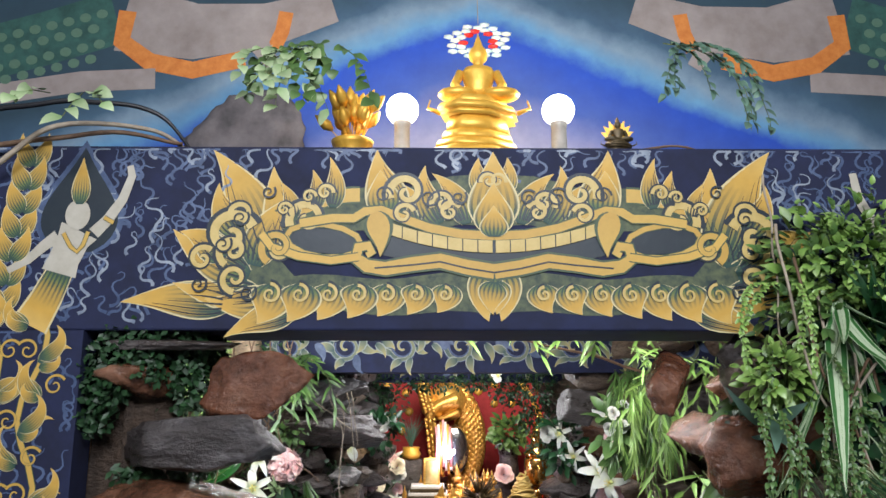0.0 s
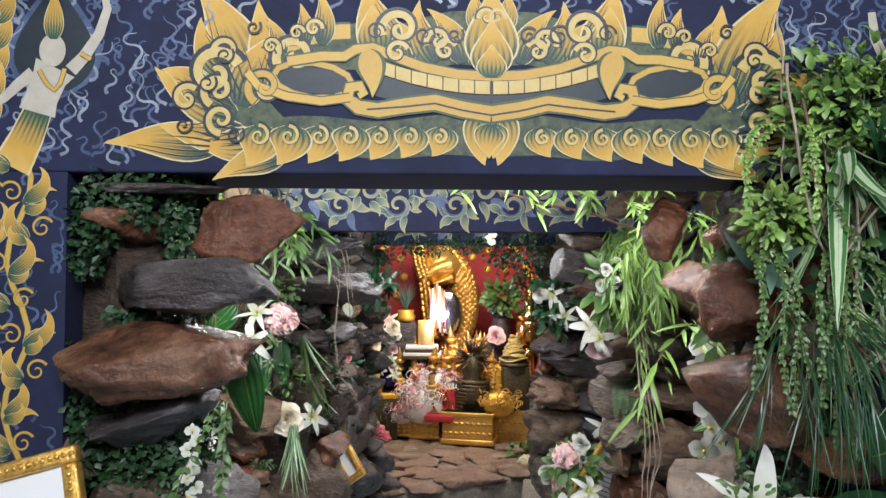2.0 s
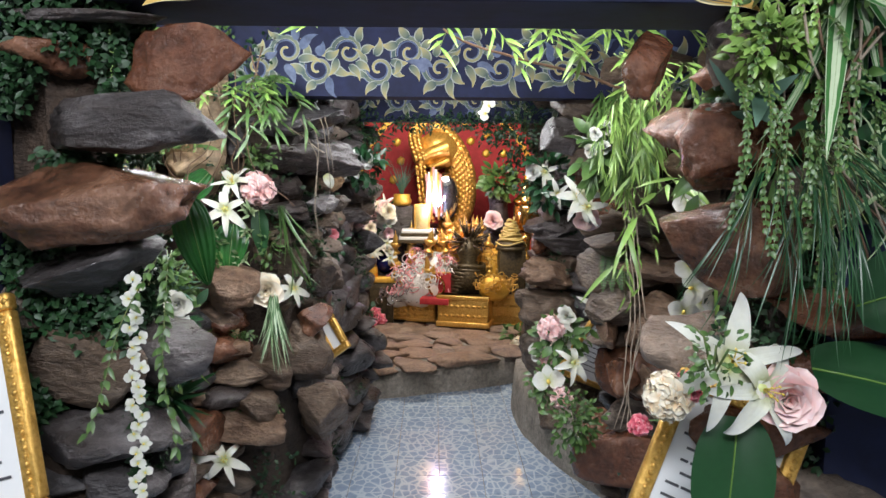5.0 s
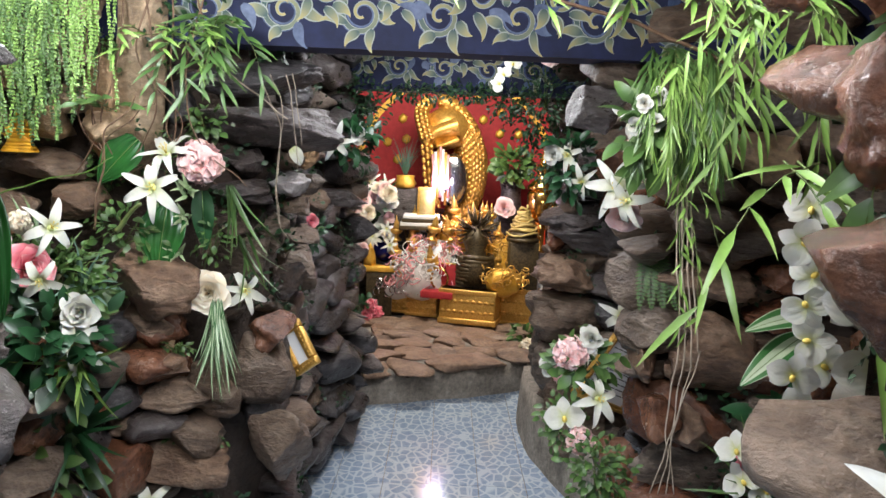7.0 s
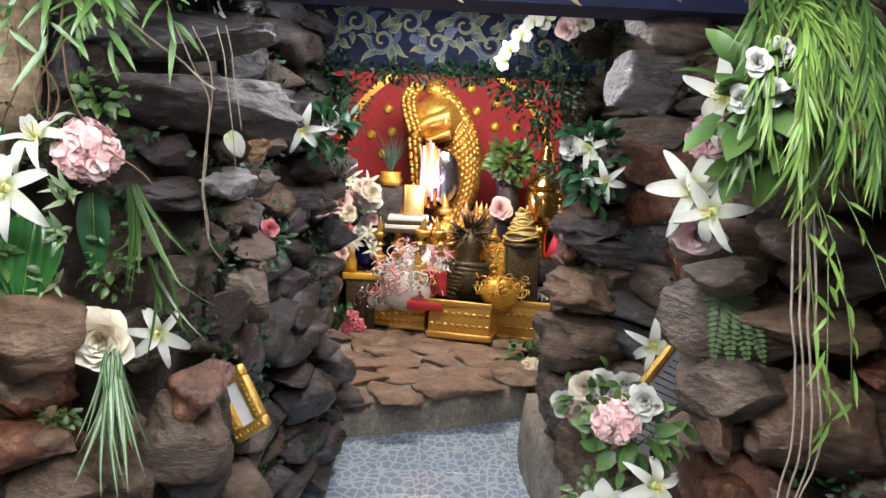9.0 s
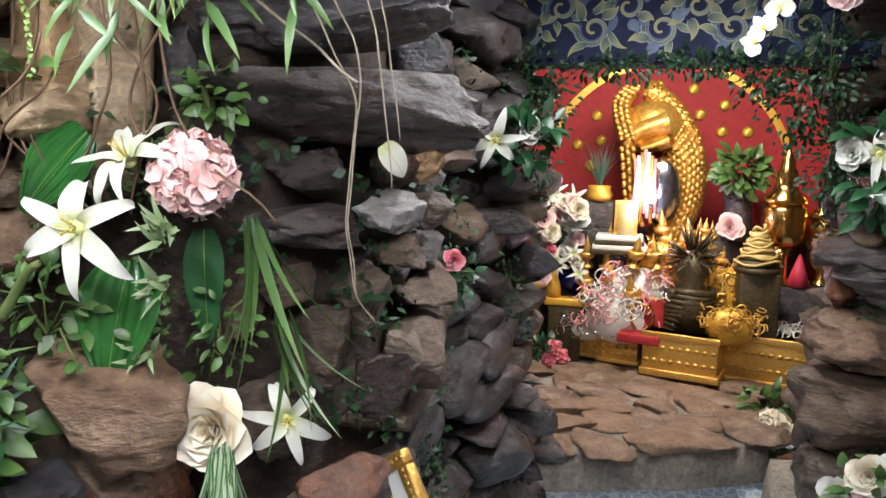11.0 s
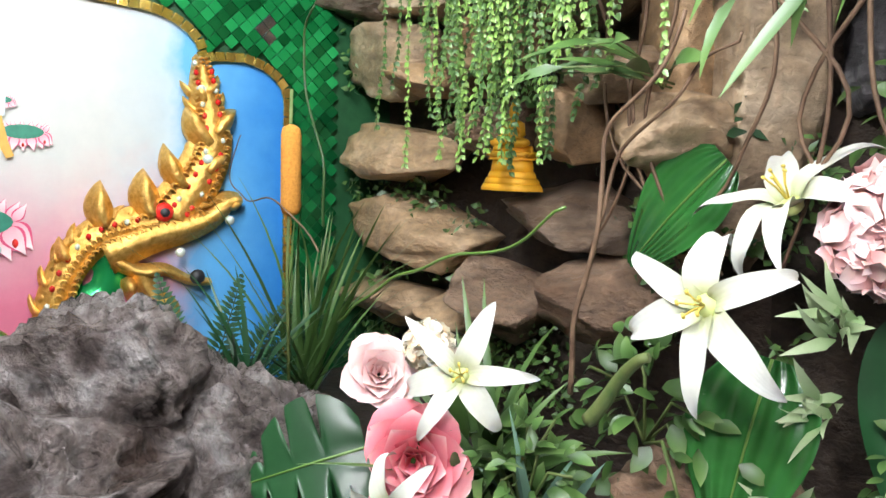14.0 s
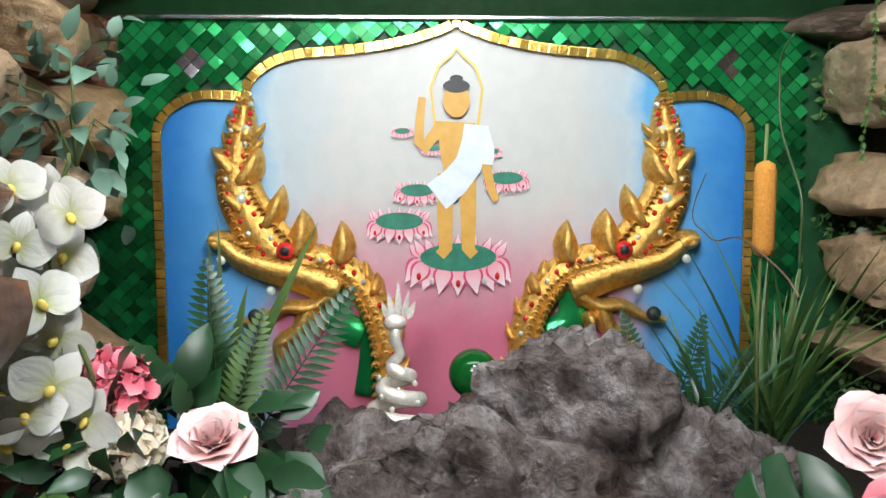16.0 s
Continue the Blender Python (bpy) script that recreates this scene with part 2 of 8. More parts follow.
GOLD_PAINT = plain("gold_paint", (0.7, 0.36, 0.04), (0.85, 0.5, 0.08), 0.4, 0.35, 60, 0.2)
BRASS = plain("bright_brass", (0.8, 0.42, 0.09), (0.95, 0.6, 0.2), 0.2, 1.0, 20, 0.05)
SILVER = plain("silver_foil", (0.6, 0.6, 0.66), (0.85, 0.85, 0.9), 0.18, 1.0, 30, 0.1)
RED = plain("red_cloth", (0.3, 0.012, 0.015), (0.45, 0.025, 0.03), 0.7, scale=20)
RED_GEM = plain("red_glass", (0.5, 0.01, 0.01), (0.7, 0.04, 0.03), 0.12)
PALE_GEM = plain("iridescent_glass", (0.5, 0.7, 0.75), (0.85, 0.8, 0.6), 0.1, 0.3)
BLACK = plain("black_plastic", (0.01, 0.01, 0.012), (0.02, 0.02, 0.025), 0.4)
DARKWOOD = plain("dark_bronze", (0.025, 0.018, 0.01), (0.12, 0.085, 0.04), 0.45, 0.4, 60, 0.6)
PAPER = plain("white_paper", (0.78, 0.79, 0.8), (0.84, 0.85, 0.86), 0.6, scale=3, relief=0)
INK = plain("dark_ink", (0.05, 0.05, 0.06), (0.1, 0.1, 0.11), 0.7, relief=0)
GLOBE = glow("lit_globe", (1.0, 0.96, 0.86), 9)
PORCELAIN = plain("white_porcelain", (0.7, 0.68, 0.64), (0.8, 0.78, 0.74), 0.3)


# ---- makers ----
def part(name, bm, mat, parent=None, label="", smooth=True):
    me = bpy.data.meshes.new(name)
    bmesh.ops.recalc_face_normals(bm, faces=bm.faces[:]) if len(bm.faces) < 20000 and smooth != "keep" else None
    bm.to_mesh(me)
    bm.free()
    for m in (mat if isinstance(mat, (list, tuple)) else [mat]):
        me.materials.append(m)
    if smooth:
        me.polygons.foreach_set("use_smooth", [True] * len(me.polygons))
    ob = new(name, me)
    if parent:
        ob.parent = parent
    if label:
        ob["label"] = label
    return ob


def thing(name, where, label, category, group="", turn=(0, 0, 0)):
    ob = new(name)
    ob.empty_display_size = 0.02
    ob.matrix_world = pose(*where, *turn)
    return tagged(ob, label, category, group)


def box_bm(x0, x1, y0, y1, z0, z1, bevel=0.0, bm=None):
    own = bmesh.new()
    bmesh.ops.create_cube(own, size=1)
    bmesh.ops.transform(own, matrix=Matrix.LocRotScale(((x0 + x1) / 2, (y0 + y1) / 2, (z0 + z1) / 2), None, (x1 - x0, y1 - y0, z1 - z0)), verts=own.verts)
    if bevel:
        bmesh.ops.bevel(own, geom=own.edges[:], offset=bevel, segments=2, affect="EDGES", profile=0.5)
    if bm is None:
        return own
    me = bpy.data.meshes.new("tmp")
    own.to_mesh(me)
    own.free()
    bm.from_mesh(me)
    bpy.data.meshes.remove(me)
    return bm


def lathe_bm(profile, steps=24, bm=None, m=None):
    """A turned body: profile of (radius, height)."""
    bm = bm or bmesh.new()
    m = m or Matrix()
    rings = []
    for r, z in profile:
        rings.append([bm.verts.new(m @ Vector((r * math.cos(a), r * math.sin(a), z))) for a in (2 * math.pi * k / steps for k in range(steps))])
    for a, b in zip(rings, rings[1:]):
        for k in range(steps):
            bm.faces.new((a[k], a[(k + 1) % steps], b[(k + 1) % steps], b[k]))
    bm.faces.new(rings[0][::-1])
    bm.faces.new(rings[-1])
    return bm


def tube_bm(points, radius, bm=None, steps=6, taper=1.0):
    bm = bm or bmesh.new()
    points = [Vector(p) for p in points]
    rings = []
    for k, p in enumerate(points):
        d = (points[min(k + 1, len(points) - 1)] - points[max(k - 1, 0)]).normalized()
        side = d.orthogonal().normalized()
        up = d.cross(side)
        r = radius * (1 + (taper - 1) * k / max(1, len(points) - 1))
        rings.append([bm.verts.new(p + r * (math.cos(a) * side + math.sin(a) * up)) for a in (2 * math.pi * i / steps for i in range(steps))])
    for a, b in zip(rings, rings[1:]):
        best = min(range(steps), key=lambda s: sum((a[k].co - b[(k + s) % steps].co).length for k in range(steps)))
        for k in range(steps):
            bm.faces.new((a[k], a[(k + 1) % steps], b[(k + 1 + best) % steps], b[(k + best) % steps]))
    bm.faces.new(rings[0][::-1])
    bm.faces.new(rings[-1])
    return bm


def ball_bm(where, r, bm=None, sub=2, squash=(1, 1, 1)):
    bm = bm or bmesh.new()
    bmesh.ops.create_icosphere(bm, subdivisions=sub, radius=r, matrix=Matrix.LocRotScale(Vector(where), None, Vector(squash)))
    return bm


def blade(bm, base, way, normal, length, width, bend=0.0, segs=4, profile=0.5, fold=0.15, wave=0.0):
    """A leaf or petal: a folded strip from base along way, bending towards -normal."""
    uv = bm.loops.layers.uv.verify()
    way, normal = Vector(way).normalized(), Vector(normal).normalized()
    side = way.cross(normal)
    side = side.normalized() if side.length > 1e-4 else way.orthogonal().normalized()
    normal = side.cross(way).normalized()
    rows = []
    p, angle = Vector(base), 0.0
    for k in range(segs + 1):
        s = k / segs
        w = width * 0.5 * max(0.0, (math.sin(math.pi * s ** profile)) ** 0.75) if 0 < k < segs else width * (0.07 if k == 0 else 0.01)
        d = way * math.cos(angle) - normal * math.sin(angle)
        n = normal * math.cos(angle) + way * math.sin(angle)
        lift = n * (fold * w + wave * w * math.sin(s * 9))
        rows.append((bm.verts.new(p - side * w + lift), bm.verts.new(p), bm.verts.new(p + side * w + lift * (0.7 if wave else 1)), s))
        p = p + d * (length / segs)
        angle += bend / segs
    for a, b in zip(rows, rows[1:]):
        for k in (0, 1):
            f = bm.faces.new((a[k], a[k + 1], b[k + 1], b[k]))
            f.smooth = True
            for loop, (u, v) in zip(f.loops, ((a[3], k / 2), (a[3], k / 2 + 0.5), (b[3], k / 2 + 0.5), (b[3], k / 2))):
                loop[uv].uv = (u, v)


def rnd(a, b):
    return random.uniform(a, b)


def rvec(r=1.0):
    return Vector((rnd(-r, r), rnd(-r, r), rnd(-r, r)))


# ---- rocks ----
def rock_bm(seed, sub=3, facets=11, rough=0.24, crag=0.12, strata=0.022):
    rs = random.Random(seed)
    bm = bmesh.new()
    bmesh.ops.create_icosphere(bm, subdivisions=sub, radius=1)
    off = Vector((rs.uniform(-50, 50), rs.uniform(-50, 50), rs.uniform(-50, 50)))
    planes = []
    for _ in range(facets):
        n = Vector((rs.gauss(0, 1), rs.gauss(0, 1), rs.gauss(0, 1))).normalized()
        planes.append((n, rs.uniform(0.48, 0.82)))
    for v in bm.verts:
        p = Vector([math.copysign(abs(c) ** 0.78, c) for c in v.co]) * 0.95
        p *= 1 + rough * noise.noise(p * 1.2 + off) + 0.5 * rough * noise.noise(p * 2.7 + off)
        for n, d in planes:
            e = p.dot(n) - d
            if e > 0:
                p -= n * e * 0.93
        layers = math.sin(p.z * 13 + 3.0 * noise.noise(p * 1.7 + off))
        p *= 1 + 0.06 * noise.noise(p * 5 + off) + 0.03 * noise.noise(p * 13 + off) - crag * abs(noise.noise(p * 3.1 + off)) + strata * layers
        v.co = p
    return bm


ROCKS = []
for seed in range(14):
    me = bpy.data.meshes.new("stone")
    b_ = rock_bm(seed * 7 + 3)
    b_.to_mesh(me)
    b_.free()
    me.polygons.foreach_set("use_smooth", [True] * len(me.polygons))
    ROCKS.append(me)
ROCK_SETS = {}


def rock_of(k, mat):
    key = (k % len(ROCKS), mat.name)
    if key not in ROCK_SETS:
        me = ROCKS[k % len(ROCKS)].copy()
        me.materials.append(mat)
        ROCK_SETS[key] = me
    return ROCK_SETS[key]


def stone(where, size, mat, parent, turn=(0, 0, 0), k=None, name="stone"):
    """One rock: size is its half-extents."""
    k = random.randrange(1000) if k is None else k
    ob = new(name, rock_of(k, mat))
    ob.matrix_world = pose(*where, *turn) @ Matrix.Diagonal((size[0] * 1.2, size[1] * 1.2, size[2] * 1.2, 1))
    if parent:
        ob.parent = parent
    return ob


def along(points):
    out, total = [], 0.0
    for a, b in zip(points, points[1:]):
        a, b = Vector((*a, 0)), Vector((*b, 0))
        out.append((total, (b - a).length, a, b))
        total += (b - a).length
    return out, total


def at_run(runs, s):
    for s0, n, a, b in runs:
        if s <= s0 + n + 1e-6:
            d = (b - a).normalized()
            return a + d * (s - s0), d, Vector((d.y, -d.x, 0))
    s0, n, a, b = runs[-1]
    d = (b - a).normalized()
    return b, d, Vector((d.y, -d.x, 0))


def rock_wall(name, label, points, z0, z1, mats, course=(0.07, 0.13), width=(0.12, 0.3), proud=0.02, skip=(), thick=0.25, seed=1):
    """A rubble wall along a plan line; its face looks to the right of the line's way."""
    rs = random.Random(seed)
    runs, total = along(points)
    bm = bmesh.new()
    nu, nv = max(2, int(total / 0.05)), max(2, int((z1 - z0) / 0.06))
    grid, back = [], []
    for i in range(nu + 1):
        p, d, n = at_run(runs, total * i / nu)
        col, far = [], []
        for j in range(nv + 1):
            q = p + Vector((0, 0, z0 + (z1 - z0) * j / nv))
            col.append(bm.verts.new(q + n * (0.03 * noise.noise(q * 6) - 0.02)))
            far.append(bm.verts.new(q - n * thick))
        grid.append(col)
        back.append(far)
    for i in range(nu):
        for j in range(nv):
            bm.faces.new((grid[i][j], grid[i + 1][j], grid[i + 1][j + 1], grid[i][j + 1]))
            bm.faces.new((back[i][j], back[i][j + 1], back[i + 1][j + 1], back[i + 1][j]))
    for i in range(nu):
        bm.faces.new((grid[i][nv], grid[i + 1][nv], back[i + 1][nv], back[i][nv]))
    for j in range(nv):
        bm.faces.new((grid[0][j], grid[0][j + 1], back[0][j + 1], back[0][j]))
        bm.faces.new((grid[nu][j], back[nu][j], back[nu][j + 1], grid[nu][j + 1]))
    wall = part(name, bm, MORTAR, None)
    tagged(wall, label, "wall", kind="structure")
    z = z0
    while z < z1 - 0.02:
        h = rs.uniform(*course)
        s = rs.uniform(-0.1, 0.0)
        while s < total:
            w = rs.uniform(*width)
            p, d, n = at_run(runs, min(max(s + w / 2, 0), total))
            q = p + Vector((0, 0, z + h / 2)) + n * rs.uniform(-0.02, 0.03 + proud)
            if z + h < z1 + 0.03 and all((q - Vector(c)).length > r for c, r in skip):
                hh = h * rs.uniform(0.85, 1.15)
                ang = math.degrees(math.atan2(d.y, d.x))
                stone(q, (w * 0.52, rs.uniform(0.06, 0.11), hh * 0.54), rs.choice(mats), wall, (rs.uniform(-14, 14), rs.uniform(-9, 9), ang + rs.uniform(-16, 16)), rs.randrange(1000))
            s += w * rs.uniform(0.9, 1.02)
        z += h * 0.95
    return wall


def ivy(name, label, points, z0, z1, count, size=(0.008, 0.016), mat=None, keep=None, out=(0.0, 0.07), seed=5):
    """Small leaves strewn over a wall's face."""
    rs = random.Random(seed)
    runs, total = along(points)
    bm = bmesh.new()
    made = 0
    while made < count:
        p, d, n = at_run(runs, rs.uniform(0, total))
        q = p + Vector((0, 0, rs.uniform(z0, z1)))
        if noise.noise(q * 7 + Vector((seed, 0, 0))) < -0.05 or (keep and not keep(q)):
            made += 0.2
            continue
        q = q + n * rs.uniform(*out)
        w = Vector((rs.uniform(-1, 1), rs.uniform(-1, 1), rs.uniform(-1, 0.6)))
        blade(bm, q, w, n + Vector((rs.uniform(-.6, .6), rs.uniform(-.6, .6), rs.uniform(-.2, .8))), rs.uniform(*size) * 1.5, rs.uniform(*size), rs.uniform(-.2, .8), 2, 0.6)
        made += 1
    ob = part(name, bm, mat or IVY, None, smooth="keep")
    return tagged(ob, label, "plant", kind="stuff")


# ---- large structure ----
def structure(name, bm, mat, label, category="wall", smooth=False):
    return tagged(part(name, bm, mat, None, "", smooth), label, category, kind="structure")


WALL_Y = 1.373
structure("floor", box_bm(-2.6, 2.6, -3.0, 8.2, -0.12, -0.006), CEMENT, "grouted cement bed below blue glazed floor tiles", "floor")
structure("ceiling", box_bm(-2.6, 2.6, 2.025, 8.2, 2.42, 2.5), BLACKBLUE, "dark painted low ceiling over the grotto", "ceiling")
# Hall ceiling and walls are never in view, added to close the room.
structure("ceiling_hall", box_bm(-3.0, 3.0, -3.0, 1.9, 3.3, 3.4), HALL, "unseen pale plaster ceiling added over the hall before the grotto", "ceiling")
structure("wall_hall_back", box_bm(-3.0, 3.0, -3.1, -3.0, 0, 3.3), HALL, "unseen pale plaster wall added behind the visitor")
structure("wall_hall_left", box_bm(-3.1, -3.0, -3.0, 1.9, 0, 3.3), HALL, "unseen pale plaster side wall added to close the hall")
structure("wall_hall_right", box_bm(3.0, 3.1, -3.0, 1.9, 0, 3.3), HALL, "unseen pale plaster side wall added to close the hall")
structure("wall_east", box_bm(1.75, 1.85, 1.9, 8.2, 0, 2.42), MORTAR, "dark rough wall closing the grotto")
structure("wall_west", box_bm(-1.75, -1.65, 1.5, 8.2, 0, 2.42), MORTAR, "dark rough wall closing the grotto")
structure("wall_shrine_back", box_bm(-1.65, 1.75, 7.7, 7.8, 0, 2.42), MORTAR, "dark wall behind the red shrine backdrop")

# painted front portal: lintel and two pillars
structure("lintel_front", box_bm(-2.2, 2.2, WALL_Y, 1.62, 1.822, 2.17, 0.004), NAVY, "navy painted lintel with a golden mask mural", "lintel")
structure("pillar_front_left", box_bm(-2.2, -0.638, WALL_Y, 1.44, 0, 1.822), NAVY, "navy painted pillar with golden leaf mural", "pillar")
structure("pillar_front_right", box_bm(0.74, 2.2, WALL_Y, 1.44, 0, 1.822), NAVY, "navy painted pillar half hidden by plants", "pillar")
structure("beam_middle", box_bm(-1.6, 1.7, 2.86, 3.0, 1.80, 2.05), NAVY, "navy painted beam with pale scroll leaves", "beam")
structure("beam_inner", box_bm(-1.2, 1.5, 4.42, 4.56, 1.80, 2.1), NAVY, "navy painted beam with cream scroll leaves", "beam")
structure("soffit_front", box_bm(-2.2, 2.2, 1.625, 2.855, 2.05, 2.1), BLACKBLUE, "dark underside of the niche ledge", "ceiling")
structure("soffit_inner", box_bm(-1.2, 1.5, 3.005, 4.415, 2.05, 2.1), BLACKBLUE, "dark passage ceiling", "ceiling")


# ---- rubble walls ----
DARKS = [ROCK, ROCK, ROCK, ROCK, ROCK_MID]
front_left = [(-0.64, 1.43), (-0.5, 1.43), (-0.45, 1.46), (-0.5, 1.54)]
rock_wall("rock_pier_front_left", "dark rubble pier overgrown with creeping fig", front_left, 0, 1.8, DARKS, thick=0.12, seed=3,
          skip=[((-0.66, 1.43, 1.75), 0.12), ((-0.44, 1.4, 1.62), 0.2), ((-0.48, 1.4, 1.5), 0.22), ((-0.3, 1.4, 1.7), 0.1)])
front_right = [(0.68, 1.54), (0.56, 1.47), (0.6, 1.43), (0.76, 1.43)]
rock_wall("rock_pier_front_right", "dark rubble pier behind hanging plants", front_right, 0, 1.8, [ROCK_BROWN, ROCK_BROWN, ROCK_MID], thick=0.12, seed=4,
          skip=[((0.55, 1.4, 1.45), 0.2), ((0.42, 1.4, 1.72), 0.1)])
second_left = [(-0.72, 2.86), (-0.62, 2.87), (-0.47, 2.98), (-0.42, 3.2), (-0.53, 3.8), (-0.41, 4.3), (-0.36, 4.65), (-0.65, 4.95), (-1.6, 5.1)]
rock_wall("rock_wall_left", "dark stacked slate wall along the passage", second_left, 0, 2.05, DARKS, (0.07, 0.16), (0.2, 0.5), thick=0.1, seed=6,
          skip=[((-0.46, 3.0, 1.1 + 0.1 * k), 0.17) for k in range(8)] + [((-0.56, 2.9, 0.2 + 0.1 * k), 0.17) for k in range(17)])
second_right = [(1.7, 5.5), (0.95, 5.25), (0.78, 4.85), (0.74, 4.42), (0.82, 4.33), (1.02, 4.14), (1.08, 3.65), (0.95, 3.15), (0.76, 2.93), (0.82, 2.9), (1.1, 2.88), (1.7, 2.75)]
rock_wall("rock_wall_right", "dark stacked slate wall along the passage", second_right, 0, 2.05, [ROCK, ROCK_MID, ROCK_MID, ROCK_MID, ROCK_BROWN], (0.08, 0.18), (0.22, 0.5), thick=0.1, seed=8)
TANS = [ROCK_TAN, ROCK_TAN, ROCK_BROWN]
rock_wall("rock_wall_corner", "tan stacked stones between alcove and passage", [(-1.55, 2.8), (-0.95, 2.84), (-0.7, 2.87)], 0.9, 2.05, TANS, (0.1, 0.15), (0.16, 0.28), thick=0.06, seed=31,
          skip=[((-1.5 + 0.14 * k, 2.82, 1.2 + 0.12 * j), 0.16) for k in range(6) for j in range(7)])
rock_wall("rock_wall_low", "dark stacked stones below the alcove corner", [(-1.0, 2.84), (-0.7, 2.87)], 0, 0.9, DARKS, (0.1, 0.15), (0.16, 0.28), thick=0.06, seed=32)
rock_wall("rock_wall_alcove", "tan stacked stones beside the mosaic alcove", [(-0.7, 1.63), (-0.95, 1.6), (-1.5, 1.47)], 0, 2.05, TANS, (0.09, 0.14), (0.14, 0.25), thick=0.03, seed=12)
rock_wall("rock_ledge_alcove", "dark rubble base below the alcove", [(-0.95, 1.7), (-0.88, 2.1), (-0.85, 2.5), (-0.7, 2.8)], 0, 1.1, [ROCK_MID, ROCK_BROWN, ROCK], thick=0.3, seed=14)
structure("alcove_bed", box_bm(-1.6, -0.95, 1.6, 2.8, 1.0, 1.12), MORTAR, "dark planting bed of the alcove", "ledge")
structure("wall_alcove_back", box_bm(-1.64, -1.515, 1.4, 2.85, 1.0, 2.05), plain("green_grout", (0.008, 0.06, 0.02), (0.02, 0.1, 0.035), 0.5), "deep green grouted wall behind the mosaic")
rock_wall("rock_wall_far_right", "tan and grey stones at the grotto's side", [(1.6, 2.75), (1.5, 2.2), (1.45, 1.66)], 0, 2.05, TANS, (0.08, 0.14), (0.14, 0.28), thick=0.1, seed=17)


# ---- boulders set into the walls ----
def boulder(where, size, mat, label, turn=(0, 0, 0), seed=1, sub=4, rough=0.24, facets=10, crag=0.13, pits=0.0):
    bm = rock_bm(seed, sub, facets, rough, crag)
    bmesh.ops.transform(bm, matrix=Matrix.Diagonal((size[0] * 1.18, size[1] * 1.18, size[2] * 1.18, 1)), verts=bm.verts)
    if pits:
        for v in bm.verts:
            d = noise.voronoi(v.co * 19 + Vector((seed, 0, 0)))[0][0]
            e = noise.voronoi(v.co * 46 + Vector((0, seed, 0)))[0][0]
            v.co *= 1 - pits * max(0.0, 0.42 - d) - 0.4 * pits * max(0.0, 0.4 - e)
    ob = part("boulder", bm, mat)
    ob.matrix_world = pose(*where, *turn)
    return tagged(ob, label, "rock", "boulders")


boulder((-0.44, 1.38, 1.632), (0.15, 0.09, 0.052), ROCK, "flat dark slate boulder in the fig-covered pier", (0, 3, 0), 21)
boulder((-0.485, 1.36, 1.505), (0.165, 0.1, 0.07), ROCK_BROWN, "varnished reddish brown boulder", (0, -4, 4), 22)
boulder((-0.335, 1.43, 1.73), (0.095, 0.07, 0.068), ROCK_BROWN, "dark brown blocky rock", (0, 0, 0), 23)
boulder((-0.49, 1.41, 1.8), (0.135, 0.05, 0.012), ROCK, "thin grey slate ledge stone", (0, 0, 0), 24)
boulder((-0.55, 1.42, 1.74), (0.06, 0.05, 0.035), ROCK_BROWN, "small brown rock among creeping fig", (0, 0, 0), 25)
boulder((-0.5, 1.4, 1.39), (0.13, 0.09, 0.05), ROCK, "dark slate boulder under another one", (0, -5, 0), 26)
boulder((0.56, 1.35, 1.455), (0.1, 0.1, 0.085), ROCK_BROWN, "large rounded varnished brown boulder", (0, 0, 0), 27)
boulder((0.425, 1.42, 1.735), (0.042, 0.06, 0.062), ROCK_BROWN, "upright reddish brown block", (0, 0, 0), 28)
boulder((0.57, 1.42, 1.78), (0.055, 0.05, 0.045), ROCK, "pale grey rock among leaves", (0, 20, 0), 29)
boulder((0.57, 1.42, 1.6), (0.075, 0.07, 0.07), ROCK_BROWN, "dark brown rock behind hanging grass", (0, 0, 0), 30)
boulder((-1.02, 2.17, 1.13), (0.23, 0.29, 0.17), ROCK_GREY, "large glossy pitted grey brown rock", (0, 0, 0), 31, 7, 0.5, 4, 0.5, 0.75)
boulder((-1.04, 2.23, 1.27), (0.1, 0.1, 0.12), ROCK_GREY, "glossy grey peak of the pitted rock", (10, 0, 0), 36, 6, 0.4, 5, 0.35, 0.8)
boulder((-1.04, 2.0, 1.15), (0.14, 0.13, 0.135), ROCK_GREY, "glossy grey low end of the pitted rock", (0, 0, 30), 38, 6, 0.4, 5, 0.35, 0.8)
boulder((-1.05, 2.39, 1.13), (0.12, 0.12, 0.135), ROCK_GREY, "glossy grey shoulder of the pitted rock", (0, 0, 0), 37, 6, 0.4, 5, 0.35, 0.8)
boulder((-0.62, 2.69, 1.17), (0.115, 0.1, 0.095), ROCK_WARM, "rounded brown boulder under the lilies", (0, 0, 0), 32)





# ---- shrine platform ----
def step_bm():
    """A kerb with a bowed front: rises 0.24 m in front of the shrine."""
    bm = bmesh.new()
    low, high = [], []
    n = 26
    for k in range(n + 1):
        x = -1.4 + 2.1 * k / n
        y = 5.05 + 0.36 * (x + 0.35) + 0.25 * max(0, x - 0.2) ** 2 + 0.02 * noise.noise(Vector((x * 5, 0, 0)))
        low.append((x, y))
    low.append((0.72, 6.4))
    top = []
    for x, y in low:
        top.append((bm.verts.new((x, y, 0)), bm.verts.new((x, y + 0.012 * noise.noise(Vector((x * 9, 3, 1))), 0.2)), bm.verts.new((x, 7.7, 0.2))))
    for a, b in zip(top, top[1:]):
        bm.faces.new((a[0], b[0], b[1], a[1]))
        bm.faces.new((a[1], b[1], b[2], a[2]))
    return bm


